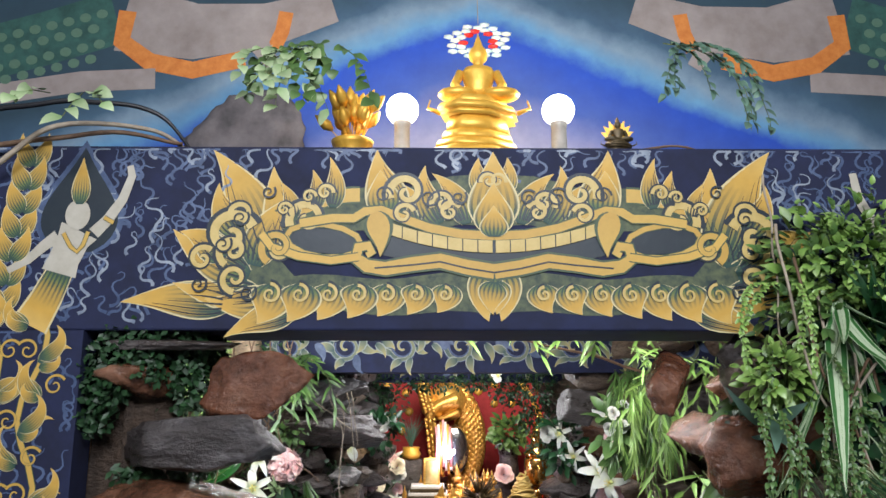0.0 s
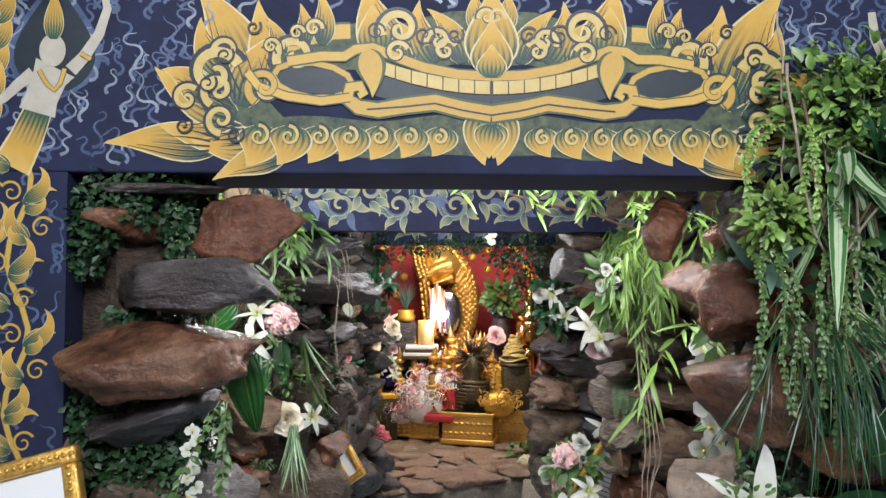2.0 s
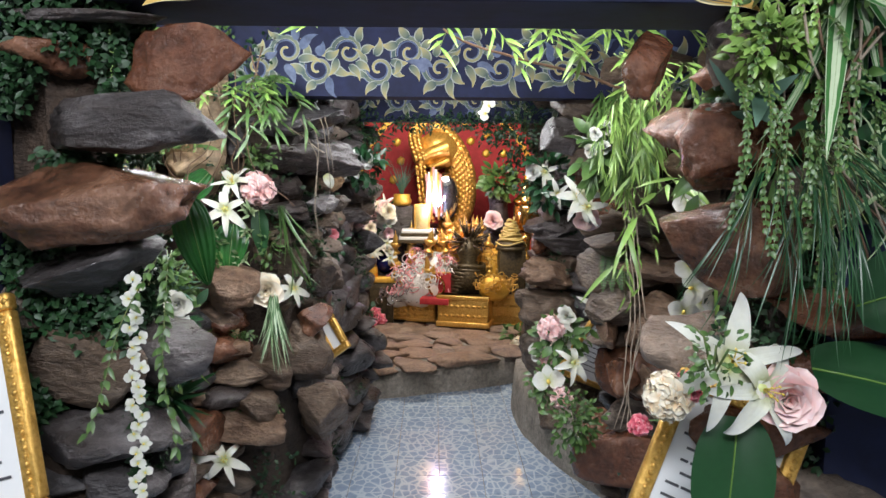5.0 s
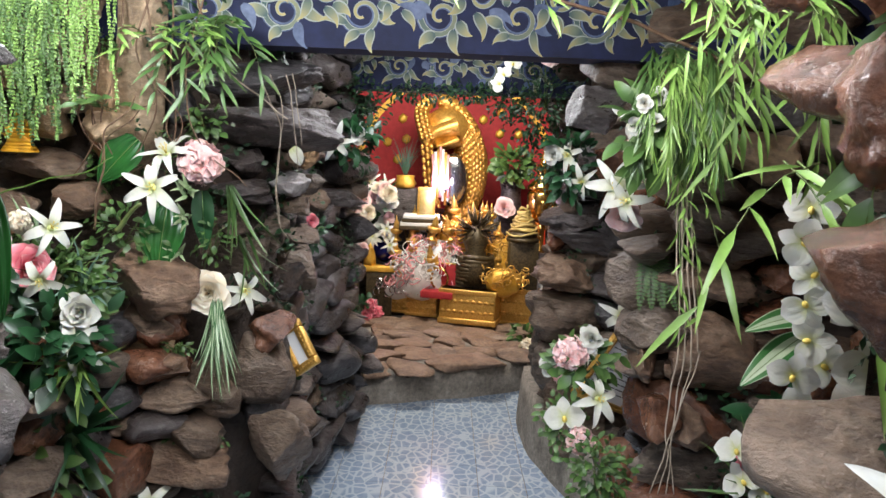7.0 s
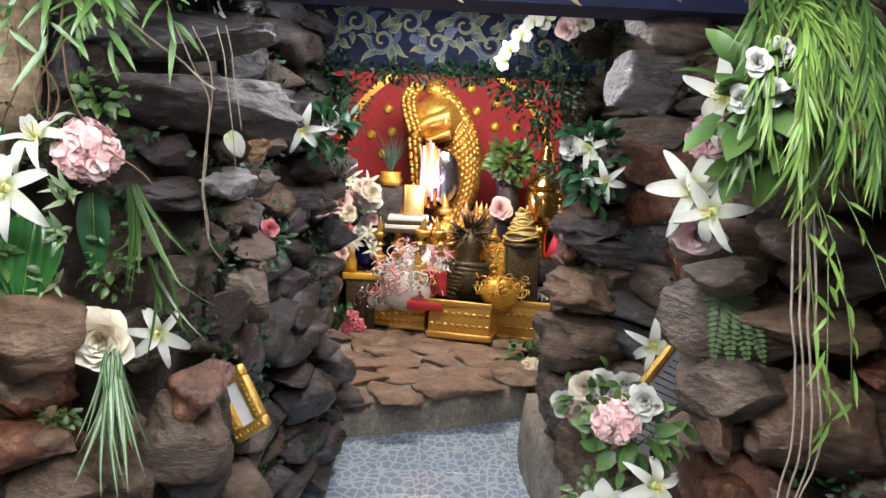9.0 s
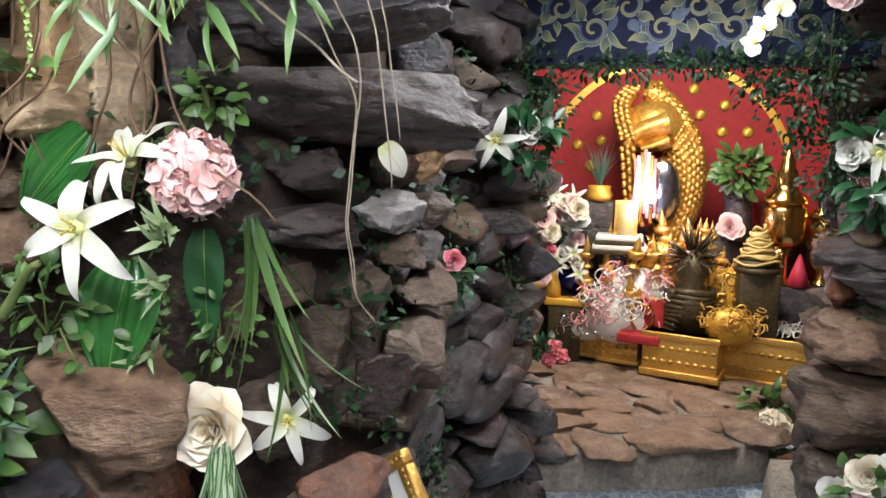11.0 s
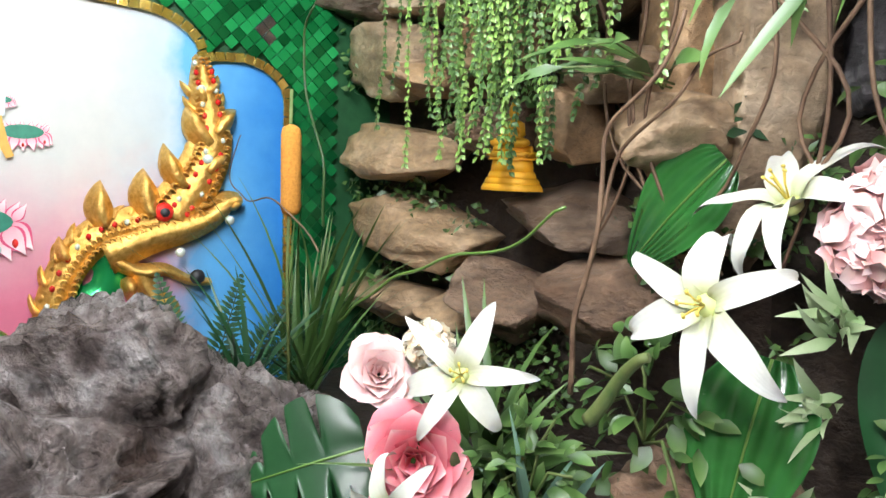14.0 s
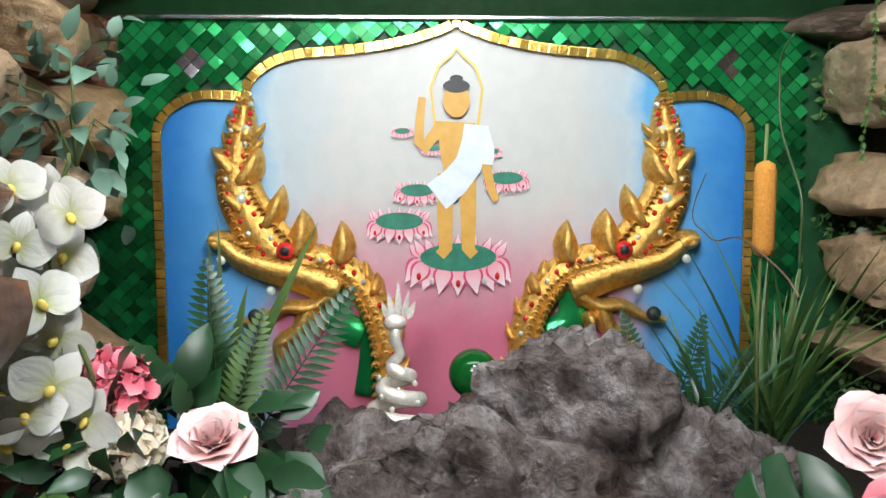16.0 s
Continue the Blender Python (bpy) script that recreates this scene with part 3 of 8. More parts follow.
structure("shrine_step", step_bm(), CEMENT, "cement faced step with flagstone top before the shrine", "step", True)

bm = bmesh.new()
rows_ = []
for k in range(25):
    s = k / 24
    x, y = 1.0 - 0.42 * math.sin(s * 1.9), 3.3 + 1.75 * s
    x += 0.01 * noise.noise(Vector((x * 7, y * 7, 0)))
    rows_.append([bm.verts.new(p) for p in ((x, y, 0), (x + 0.015, y, 0.2), (x + 0.03, y, 0.3 + 0.03 * noise.noise(Vector((y * 6, 0, 0)))), (x + 0.3, y, 0.3))])
for a, b in zip(rows_, rows_[1:]):
    for j in range(3):
        bm.faces.new((a[j], a[j + 1], b[j + 1], b[j]))
structure("kerb", bm, CEMENT, "low bowed cement kerb under the passage stones", "kerb", True)


# ---- flowers and leaves ----
def facing(where, way, size=1.0, spin=0.0):
    q = Vector(way).to_track_quat("Z", "Y")
    return Matrix.Translation(where) @ q.to_matrix().to_4x4() @ pose(0, 0, 0, 0, 0, spin) @ Matrix.Diagonal((size, size, size, 1))


def make_lily(name, label, mat, seed=1):
    rs = random.Random(seed)
    f = thing(name, (0, 0, -30), label, "flower", "lilies")
    for k in range(6):
        a = math.radians(60 * k + rs.uniform(-12, 12))
        d = Vector((math.cos(a), math.sin(a), 0))
        bm = bmesh.new()
        blade(bm, d * 0.05 - Vector((0, 0, 0.15)), d * 0.8 + Vector((0, 0, rs.uniform(0.6, 0.95))), Vector((0, 0, 1)) - d * 0.5, rs.uniform(1.0, 1.25), 0.37 if k % 2 else 0.28, rs.uniform(1.3, 3.0), 14, 0.6, rs.uniform(0.3, 0.6), 0.3)
        part("petal", bm, mat, f)
    part("throat", ball_bm((0, 0, -0.12), 0.13, None, 2, (1, 1, 0.8)), mat, f)
    for k in range(5):
        a = math.radians(72 * k + 10)
        d = Vector((math.cos(a), math.sin(a), 0))
        bm = tube_bm([(0, 0, -0.1), d * 0.05 + Vector((0, 0, 0.14)), d * 0.12 + Vector((0, 0, 0.3))], 0.011)
        ball_bm(d * 0.12 + Vector((0, 0, 0.3)), 0.022, bm, 1, (1, 1.8, 1))
        part("stamen", bm, STAMEN, f)
    return f


def make_rose(name, label, mat, petals=28, group="roses"):
    f = thing(name, (0, 0, -30), label, "flower", group)
    rs = random.Random(len(name) + petals)
    for k in range(petals):
        s = k / (petals - 1)
        a = 2.4 * k
        d = Vector((math.cos(a), math.sin(a), 0))
        lean = 0.08 + 0.85 * s ** 1.5
        bm = bmesh.new()
        blade(bm, d * (0.04 + 0.2 * s) - Vector((0, 0, 0.3 + 0.12 * s)), d * math.sin(lean) + Vector((0, 0, math.cos(lean))), d * -math.cos(lean) + Vector((0, 0, math.sin(lean))), 0.62 + 0.28 * s, 0.55 + 0.55 * s, 0.15 + 1.0 * s * rs.uniform(0.8, 1.3), 6, 1.0, 0.5, 0.12)
        part("petal", bm, mat, f)
    return f


def make_pompon(name, label, mat, petals=84, group="hydrangeas"):
    f = thing(name, (0, 0, -30), label, "flower", group)
    bm = bmesh.new()
    rs = random.Random(9)
    for k in range(petals):
        z = 1 - 1.7 * (k + 0.5) / petals
        a = 2.39996 * k
        r = math.sqrt(max(0.0, 1 - z * z))
        d = Vector((r * math.cos(a), r * math.sin(a), z))
        side = d.orthogonal()
        side.rotate(Matrix.Rotation(rs.uniform(0, 6.28), 3, d))
        for j in range(3):
            w = side.copy()
            w.rotate(Matrix.Rotation(2.1 * j, 3, d))
            blade(bm, d * rs.uniform(0.45, 0.75), w + d * rs.uniform(0.6, 1.8), d, rs.uniform(0.4, 0.6), rs.uniform(0.45, 0.65), rs.uniform(0.3, 1.6), 5, 0.98, rs.uniform(0.05, 0.35), 0.3)
    part("bloom", bm, mat, f, smooth="keep")["kind"] = "stuff"
    part("calyx", ball_bm((0, 0, 0), 0.5), mat, f)
    return f


def make_orchid(name, label):
    f = thing(name, (0, 0, -30), label, "flower", "orchids")
    for a, w, n in ((90, 0.7, 0.95), (0, 1.15, 1.0), (180, 1.15, 1.0), (215, 0.62, 0.92), (325, 0.62, 0.92)):
        d = Vector((math.cos(math.radians(a)), math.sin(math.radians(a)), 0.12))
        bm = bmesh.new()
        blade(bm, d * 0.04, d, (0, 0, 1), n, w, 0.35, 7, 0.85, 0.14)
        part("petal", bm, WHITE_PETAL, f)
    bm = ball_bm((0, -0.1, 0.1), 0.12, None, 2, (1, 1.4, 1))
    part("lip", bm, STAMEN, f)
    return f


LILY = make_lily("lily", "white artificial lily with recurved petals", WHITE_PETAL)
LILY_B = make_lily("lily", "white artificial lily with curling wavy petals", WHITE_PETAL, 5)
CREAM_ROSE = make_rose("rose", "cream artificial rose in bloom", CREAM_PETAL)
PINK_ROSE = make_rose("rose", "deep pink artificial rose in bloom", PINK_PETAL)
PALE_ROSE = make_rose("rose", "pale pink artificial rose in bloom", PALE_PINK)
WHITE_ROSE = make_rose("rose", "small white artificial rose", WHITE_PETAL, 16)
HYDRANGEA = make_pompon("hydrangea", "pale pink ruffled hydrangea head", PALE_PINK)
CREAM_HYDRANGEA = make_pompon("hydrangea", "cream white hydrangea head", CREAM_PETAL)
ORCHID = make_orchid("orchid", "large white moth orchid bloom")
CARNATION = make_pompon("carnation", "small bright pink ruffled carnation", PINK_PETAL, 40, "carnations")
MASTERS = [LILY, LILY_B, CREAM_ROSE, PINK_ROSE, PALE_ROSE, WHITE_ROSE, HYDRANGEA, CREAM_HYDRANGEA, ORCHID, CARNATION]


def flower(master, where, way, size, spin=0.0, label=""):
    ob = copy_thing(master, facing(where, way, size, spin))
    return tagged(ob, label) if label else ob


def plant(name, where, label, group="plants"):
    return thing(name, where, label, "plant", group)


def local(pts, root):
    return [Vector(p) - Vector(root) for p in pts]


def clump(name, label, centre, radii, count, size, mat, seed=1, out=(0, -1, 0), stems=6, droop=0.5, bias=0.7):
    """A bushy plant: leaves in a lumpy volume, more on its outside."""
    rs = random.Random(seed)
    p = plant(name, centre, label)
    bm = bmesh.new()
    tips = []
    for k in range(count):
        d = Vector((rs.gauss(0, 1), rs.gauss(0, 1), rs.gauss(0, 1))).normalized()
        r = rs.uniform(bias * 0.5, 1.0) * (1 + 0.45 * noise.noise(d * 2.2 + Vector((seed * 3.1, 0, 0))))
        q = Vector((d.x * radii[0], d.y * radii[1], d.z * radii[2])) * r
        w = d + Vector((rs.uniform(-.6, .6), rs.uniform(-.6, .6), rs.uniform(-.9, .5)))
        s = rs.uniform(*size)
        blade(bm, q, w, d + Vector(out) * 0.6 + Vector((0, 0, 0.5)), s, s * rs.uniform(0.42, 0.62), rs.uniform(0, droop * 2), 4, 0.7, 0.25)
        tips.append(q)
    part("foliage", bm, mat, p, smooth="keep")
    for q in tips[:stems]:
        part("stem", tube_bm([(0, 0, -radii[2] * 0.4), q * 0.5 + Vector((0, 0, 0.01)), q], 0.0018, None, 5), STEM, p)
    return p


def trailer(name, label, root, strands, length, leaf, width, mat, seed=1, spread=(0.1, 0.03), out=(0, -1, 0), step=0.02, lift=0.05, thin=0.0014, pair=1, drop=0.9, splay=1.0, fan=1.0):
    """A hanging plant: strands fall from a root with leaves along them."""
    rs = random.Random(seed)
    p = plant(name, root, label)
    leaves, stems = bmesh.new(), bmesh.new()
    out = Vector(out)
    side = out.cross(Vector((0, 0, 1))).normalized()
    for k in range(strands):
        q = side * rs.uniform(-spread[0], spread[0]) + out * rs.uniform(0, spread[1])
        v = out * rs.uniform(0.2, 0.7) + side * rs.uniform(-0.6, 0.6) * splay + Vector((0, 0, lift * 10 * rs.uniform(0.2, 1)))
        n = max(4, int(length * rs.uniform(0.55, 1.0) / step))
        pts = [q]
        for j in range(n):
            v = (v * drop + Vector((rs.uniform(-.14, .14), rs.uniform(-.05, .05), -0.14))).normalized()
            q = q + v * step
            pts.append(q)
            for i in range(pair):
                w = v * 0.75 + side * rs.uniform(-fan, fan) + out * rs.uniform(-.2, .7) * min(1, fan)
                s = leaf * rs.uniform(0.6, 1.15)
                blade(leaves, q, w, out + Vector((0, 0, 0.6)) + rvec_of(rs, 0.4), s, width * rs.uniform(0.7, 1.2), rs.uniform(0.1, 1.0), 4, 0.6, 0.2)
        tube_bm(pts[::2] + [pts[-1]], thin, stems, 4, 0.5)
    part("foliage", leaves, mat, p, smooth="keep")
    part("stem", stems, STEM, p)
    return p


def rvec_of(rs, r):
    return Vector((rs.uniform(-r, r), rs.uniform(-r, r), rs.uniform(-r, r)))


def tuft(name, label, root, count, length, width, mat, seed=1, up=(0, 0, 1), open_by=0.8, bend=1.2, segs=7):
    """Blades springing from one root."""
    rs = random.Random(seed)
    p = plant(name, root, label)
    up = Vector(up).normalized()
    for k in range(count):
        bm = bmesh.new()
        d = (up + rvec_of(rs, open_by)).normalized()
        n = (up * 1.0 - d * up.dot(d) + rvec_of(rs, 0.25))
        blade(bm, rvec_of(rs, 0.012), d, n if n.length > 0.1 else d.orthogonal(), length * rs.uniform(0.55, 1.1), width * rs.uniform(0.7, 1.2), bend * rs.uniform(0.4, 1.3), segs, 0.45, 0.2)
        part("leaf", bm, mat, p, smooth="keep")
    return p


def frond(p, root, way, normal, length, width, mat, bend=0.6, n=22):
    """A fern frond under the plant p."""
    bm = bmesh.new()
    q, d, nn = Vector(root), Vector(way).normalized(), Vector(normal).normalized()
    side = d.cross(nn).normalized()
    pts, step = [q.copy()], length / n
    for k in range(n):
        d.rotate(Matrix.Rotation(-bend / n, 3, side))
        q = q + d * step
        pts.append(q.copy())
        s = (k + 1) / n
        w = width * math.sin(math.pi * min(1, s * 0.85 + 0.12)) ** 0.8
        for sg in (-1, 1):
            blade(bm, q, side * sg + d * 0.5, nn, w, step * 0.95, 0.3, 3, 0.5, 0.1)
    tube_bm(pts, 0.0016, bm, 4, 0.4)
    part("frond", bm, mat, p, smooth="keep")


def big_leaf(name, label, root, way, normal, length, width, mat, bend=0.5, cuts=0, stem=None):
    """One broad leaf with a midrib, lobed by deep cuts where it has them."""
    p = plant(name, root, label)
    bm = bmesh.new()
    uv = bm.loops.layers.uv.verify()
    d, nn = Vector(way).normalized(), Vector(normal).normalized()
    side = d.cross(nn).normalized()
    nn = side.cross(d)
    n, m = (64 if cuts else 28), 5
    q, rows = Vector((0, 0, 0)), []
    for k in range(n + 1):
        s = k / n
        w = width * 0.5 * math.sin(math.pi * (0.04 + 0.95 * s) ** 0.7) ** 0.7
        if cuts:
            w *= 1.0 - 0.72 * max(0.0, math.sin(s * (cuts + 1) * 2 * math.pi)) ** 5 * (0.12 < s < 0.92)
        d.rotate(Matrix.Rotation(-bend / n, 3, side))
        nn = side.cross(d)
        row = []
        for j in range(-m, m + 1):
            a = j / m
            row.append(bm.verts.new(q + side * (w * a) + nn * (0.22 * w * abs(a) - 0.1 * w * a * a + 0.02 * width * math.sin(9 * s + 4 * a) * abs(a))))
        rows.append((row, s))
        q = q + d * (length / n)
    rib = [r[m].co + nn * 0.001 for r, _ in rows][:-1:3]
    for (a, s0), (b, s1) in zip(rows, rows[1:]):
        for j in range(2 * m):
            f = bm.faces.new((a[j], a[j + 1], b[j + 1], b[j]))
            for loop, c in zip(f.loops, ((s0, j), (s0, j + 1), (s1, j + 1), (s1, j))):
                loop[uv].uv = (c[0], c[1] / (2 * m))
    part("leaf_blade", bm, mat, p)
    part("midrib", tube_bm(rib, 0.011 * width + 0.0004, None, 5, 0.4), LEAF_LIGHT if mat is not WHITE_PETAL else mat, p)
    if stem:
        part("stalk", tube_bm([(0, 0, 0), (Vector(stem) - Vector(root)) * 0.5 + Vector((0, 0, 0.01)), Vector(stem) - Vector(root)], 0.003), STEM, p)
    return p


def twig(name, label, pts, r, mat, category="vine"):
    root = Vector(pts[0])
    ob = thing(name, root, label, category, "vines")
    smooth = []
    knots = [Vector(p) for p in pts]
    knots = [knots[0] * 2 - knots[1]] + knots + [knots[-1] * 2 - knots[-2]]
    for o, a, b, c in zip(knots, knots[1:], knots[2:], knots[3:]):
        for k in range(8):
            u = k / 8
            q = 0.5 * (2 * a + (b - o) * u + (2 * o - 5 * a + 4 * b - c) * u * u + (3 * a - o - 3 * b + c) * u ** 3)
            smooth.append(q - root + 0.008 * Vector((noise.noise(q * 12), noise.noise(q * 12 + Vector((9, 0, 0))), noise.noise(q * 12 + Vector((0, 9, 0))))))
    smooth.append(Vector(pts[-1]) - root)
    part("stem", tube_bm(smooth, r, None, 6, 0.6), mat, ob)
    return ob


# fig and moss over the walls
def off_boulders(q):
    return not (-0.58 < q.x < -0.3 and 1.58 < q.z < 1.68) and not (-0.62 < q.x < -0.34 and 1.45 < q.z < 1.56)


ivy("creeping_fig", "dense dark creeping fig over a rubble pier", front_left, 1.0, 1.84, 8500, (0.008, 0.015), None, off_boulders, (0.0, 0.055), 5)
ivy("creeping_fig", "dark creeping fig over the other pier", front_right, 1.0, 1.84, 2600, (0.008, 0.016), None, None, (0.0, 0.06), 6)
ivy("creeping_fig", "creeping fig and moss on dark passage stones", second_left, 0.3, 2.05, 9000, (0.008, 0.02), None, lambda q: noise.noise(q * 4) > 0.05, (0.02, 0.11), 7)
ivy("creeping_fig", "creeping fig and moss on layered passage stones", second_right, 0.2, 2.05, 7500, (0.008, 0.02), None, lambda q: noise.noise(q * 4) > 0.04, (0.02, 0.11), 8)
ivy("moss", "bright moss between the tan alcove stones", [(-1.5, 2.78), (-0.95, 2.82), (-0.62, 2.84)], 1.1, 2.05, 5200, (0.006, 0.014), LEAF, lambda q: noise.noise(q * 6) > -0.05, (0.0, 0.06), 9)

# left of the passage: lilies, hydrangea and rose
flower(LILY_B, (-0.6, 2.6, 1.415), (0.25, -1, 0.15), 0.08, 25)
flower(LILY, (-0.6, 2.7, 1.5), (-0.2, -0.6, 0.9), 0.08, 80, "white artificial lily half open above another")
flower(HYDRANGEA, (-0.525, 2.74, 1.475), (0.2, -1, 0.1), 0.06)
flower(CREAM_ROSE, (-0.5, 2.72, 1.128), (0.15, -1, 0.15), 0.064)
flower(LILY_B, (-0.42, 2.8, 1.125), (0.6, -1, 0.1), 0.068, 40)
tuft("spider_plant", "striped spider plant hanging below a cream rose", (-0.47, 2.71, 1.11), 44, 0.25, 0.0125, STRIPED, 3, (0.03, -0.14, -1), 0.24, 0.3, 9)
big_leaf("pothos_leaf", "broad glossy veined green leaf", (-0.6, 2.7, 1.36), (-0.05, -0.35, -1), (0.15, -1, 0.2), 0.17, 0.115, VEINED, 0.2)
big_leaf("pothos_leaf", "broad glossy veined green leaf", (-0.69, 2.74, 1.53), (-0.6, -0.3, -0.7), (0.1, -1, 0.3), 0.15, 0.1, VEINED, 0.3)
big_leaf("pothos_leaf", "dark glossy leaf beside the hydrangea", (-0.53, 2.77, 1.4), (0.1, -0.2, -1), (0.1, -1, 0.2), 0.16, 0.06, LEAF_DARK, 0.2)
tuft("succulent_spray", "small pale green star-leaf spray", (-0.545, 2.7, 1.4), 16, 0.05, 0.012, LEAF_PALE, 6, (0, -1, 0.2), 0.8, 0.4, 4)
tuft("succulent_spray", "small pale green star-leaf spray", (-0.555, 2.7, 1.33), 16, 0.045, 0.011, LEAF_PALE, 7, (0, -1, 0.2), 0.8, 0.4, 4)
tuft("succulent_spray", "small pale green star-leaf spray", (-0.57, 2.69, 1.24), 14, 0.04, 0.01, LEAF_PALE, 8, (0, -1, 0.2), 0.8, 0.4, 4)
tuft("willow_spray", "long green blades drooping beside slate", (-0.455, 2.77, 1.42), 8, 0.24, 0.012, LEAF, 10, (0.3, -0.25, -0.8), 0.25, 0.4, 8)
tuft("willow_spray", "long green blades drooping behind a white lily", (-0.43, 2.8, 1.28), 7, 0.2, 0.012, LEAF, 210, (0.35, -0.2, -0.8), 0.25, 0.4, 8)
trailer("willow_spray", "green grass-like spray hanging at the beam", (-0.49, 2.8, 1.86), 8, 0.36, 0.085, 0.011, LEAF, 11, (0.05, 0.03), (0.1, -1, 0), 0.022, 0.01)
clump("ground_ivy", "small round-leaved green plant on slate", (-0.53, 2.79, 1.58), (0.07, 0.03, 0.05), 90, (0.016, 0.034), LEAF, 12)
# mass of foliage round the alcove's corner
flower(PINK_ROSE, (-0.845, 2.49, 1.22), (1, -0.65, 0.35), 0.062)
flower(PALE_ROSE, (-0.935, 2.5, 1.288), (1, -0.4, 0.5), 0.045)
flower(LILY, (-0.81, 2.52, 1.315), (0.9, -0.8, 0.45), 0.07, 10)
flower(LILY_B, (-0.8, 2.44, 1.2), (0.4, -1, -0.2), 0.06, 50, "white lily bud and drooping bloom")
flower(CREAM_HYDRANGEA, (-0.9, 2.54, 1.32), (0.6, -0.8, 0.8), 0.03, 0, "pale green cream hydrangea head")
big_leaf("monstera_leaf", "cut-edged dark green monstera leaf", (-0.87, 2.45, 1.235), (-0.35, -0.95, -0.25), (0.9, -0.1, 0.5), 0.13, 0.13, LEAF_DARK, 0.5, 3)
big_leaf("monstera_leaf", "cut-edged green monstera leaf over the rubble", (-0.9, 2.46, 1.18), (-0.1, -0.4, -1), (0.4, -1, 0.2), 0.16, 0.13, LEAF_DARK, 0.3, 3)
tuft("dracaena", "long green strap leaves around the roses", (-0.86, 2.6, 1.16), 26, 0.24, 0.014, LEAF, 14, (0.2, -0.45, 0.9), 0.8, 1.1)
tuft("dracaena", "grey green strap leaves below the lilies", (-0.79, 2.62, 1.14), 14, 0.16, 0.014, LEAF_GREY, 15, (0.4, -0.6, 0.5), 0.9, 1.0)
tuft("dracaena", "dark strap leaves hanging over the ledge", (-0.86, 2.53, 1.1), 26, 0.22, 0.015, LEAF, 16, (0.5, -0.7, -0.3), 0.8, 0.8)
clump("eucalyptus", "round grey-green eucalyptus leaves", (-0.7, 2.66, 1.29), (0.1, 0.05, 0.08), 90, (0.018, 0.035), LEAF, 17)
clump("leafy_filler", "small fresh green leaves between lilies and roses", (-0.78, 2.58, 1.2), (0.1, 0.06, 0.08), 150, (0.012, 0.028), LEAF, 171)
clump("leafy_filler", "small green leaves in the slate joints", (-0.5, 2.76, 1.26), (0.05, 0.03, 0.1), 60, (0.014, 0.028), LEAF, 172)
clump("leafy_filler", "mixed green leaves under the lilies", (-0.86, 2.62, 1.14), (0.16, 0.12, 0.12), 160, (0.03, 0.07), LEAF, 18)
clump("leafy_filler", "dark mixed leaves at the ledge", (-0.78, 2.45, 1.03), (0.13, 0.12, 0.14), 170, (0.04, 0.08), LEAF_DARK, 19)
twig("bare_vine", "thin red-brown vine stem climbing beside lilies", [(-0.746, 2.600, 1.306), (-0.731, 2.600, 1.402), (-0.722, 2.600, 1.462), (-0.719, 2.600, 1.515), (-0.707, 2.600, 1.557), (-0.663, 2.600, 1.594), (-0.635, 2.600, 1.644)], 0.0028, TWIG)
twig("bare_vine", "thin red-brown vine winding up to the ceiling", [(-0.738, 2.620, 1.470), (-0.718, 2.620, 1.530), (-0.660, 2.620, 1.574), (-0.634, 2.620, 1.610), (-0.597, 2.620, 1.625)], 0.002, TWIG)
twig("bare_vine", "thin dark vine curling before the painting", [(-1.002, 2.450, 1.414), (-1.104, 2.450, 1.463), (-1.213, 2.450, 1.458), (-1.297, 2.450, 1.481), (-1.255, 2.450, 1.546)], 0.0012, TWIG)
twig("grass_stalk", "long arching pale green grass stalk", [(-1.053, 2.500, 1.323), (-0.940, 2.500, 1.382), (-0.850, 2.500, 1.417), (-0.729, 2.500, 1.450), (-0.651, 2.500, 1.489)], 0.002, LEAF_LIGHT)
twig("grass_stalk", "tall green grass stalk beside the cattail", [(-1.087, 2.500, 1.436), (-1.093, 2.500, 1.519), (-1.143, 2.500, 1.590), (-1.158, 2.500, 1.676), (-1.123, 2.500, 1.706)], 0.002, LEAF)
twig("bamboo_stalk", "mossy yellow-green cut stalk", [(-0.671, 2.550, 1.309), (-0.643, 2.550, 1.348), (-0.606, 2.550, 1.378)], 0.007, STEM)
# hanging small-leaved vines over the alcove's stones
for k, (x, z, n) in enumerate(((-0.98, 2.04, 34), (-0.9, 2.02, 34), (-0.82, 2.0, 26), (-1.06, 1.95, 12))):
    trailer("hanging_vine", "small-leaved bright green hanging vine", (x, 2.71, z), n, 0.58 if k < 2 else 0.46, 0.009, 0.0055, (LEAF_LIGHT, LEAF, LEAF_LIGHT, LEAF)[k], 30 + k, (0.05, 0.03), (0.05, -1, 0), 0.0085, 0.0, 0.0008, 4, 0.93, 0.7)
trailer("willow_spray", "broad green blades over a tree trunk", (-0.74, 2.73, 1.6), 4, 0.2, 0.07, 0.013, LEAF, 38, (0.05, 0.03), (0.1, -1, 0.1), 0.03, 0.05)
trailer("willow_spray", "arching green blades above the lilies", (-0.64, 2.75, 1.8), 6, 0.26, 0.075, 0.01, LEAF_LIGHT, 39, (0.06, 0.03), (0.1, -1, 0.1), 0.025, 0.03)
for k in range(9):
    x = -0.86 + 0.045 * k
    twig("dry_root", "thin dry root over the trunk", [(x, 2.74, 1.95), (x + 0.05 * math.sin(k * 2.1), 2.71, 1.75), (x + 0.07 * math.cos(k * 1.3), 2.72, 1.56), (x + 0.1 * math.sin(k), 2.73, 1.42)], 0.0028, TWIG)
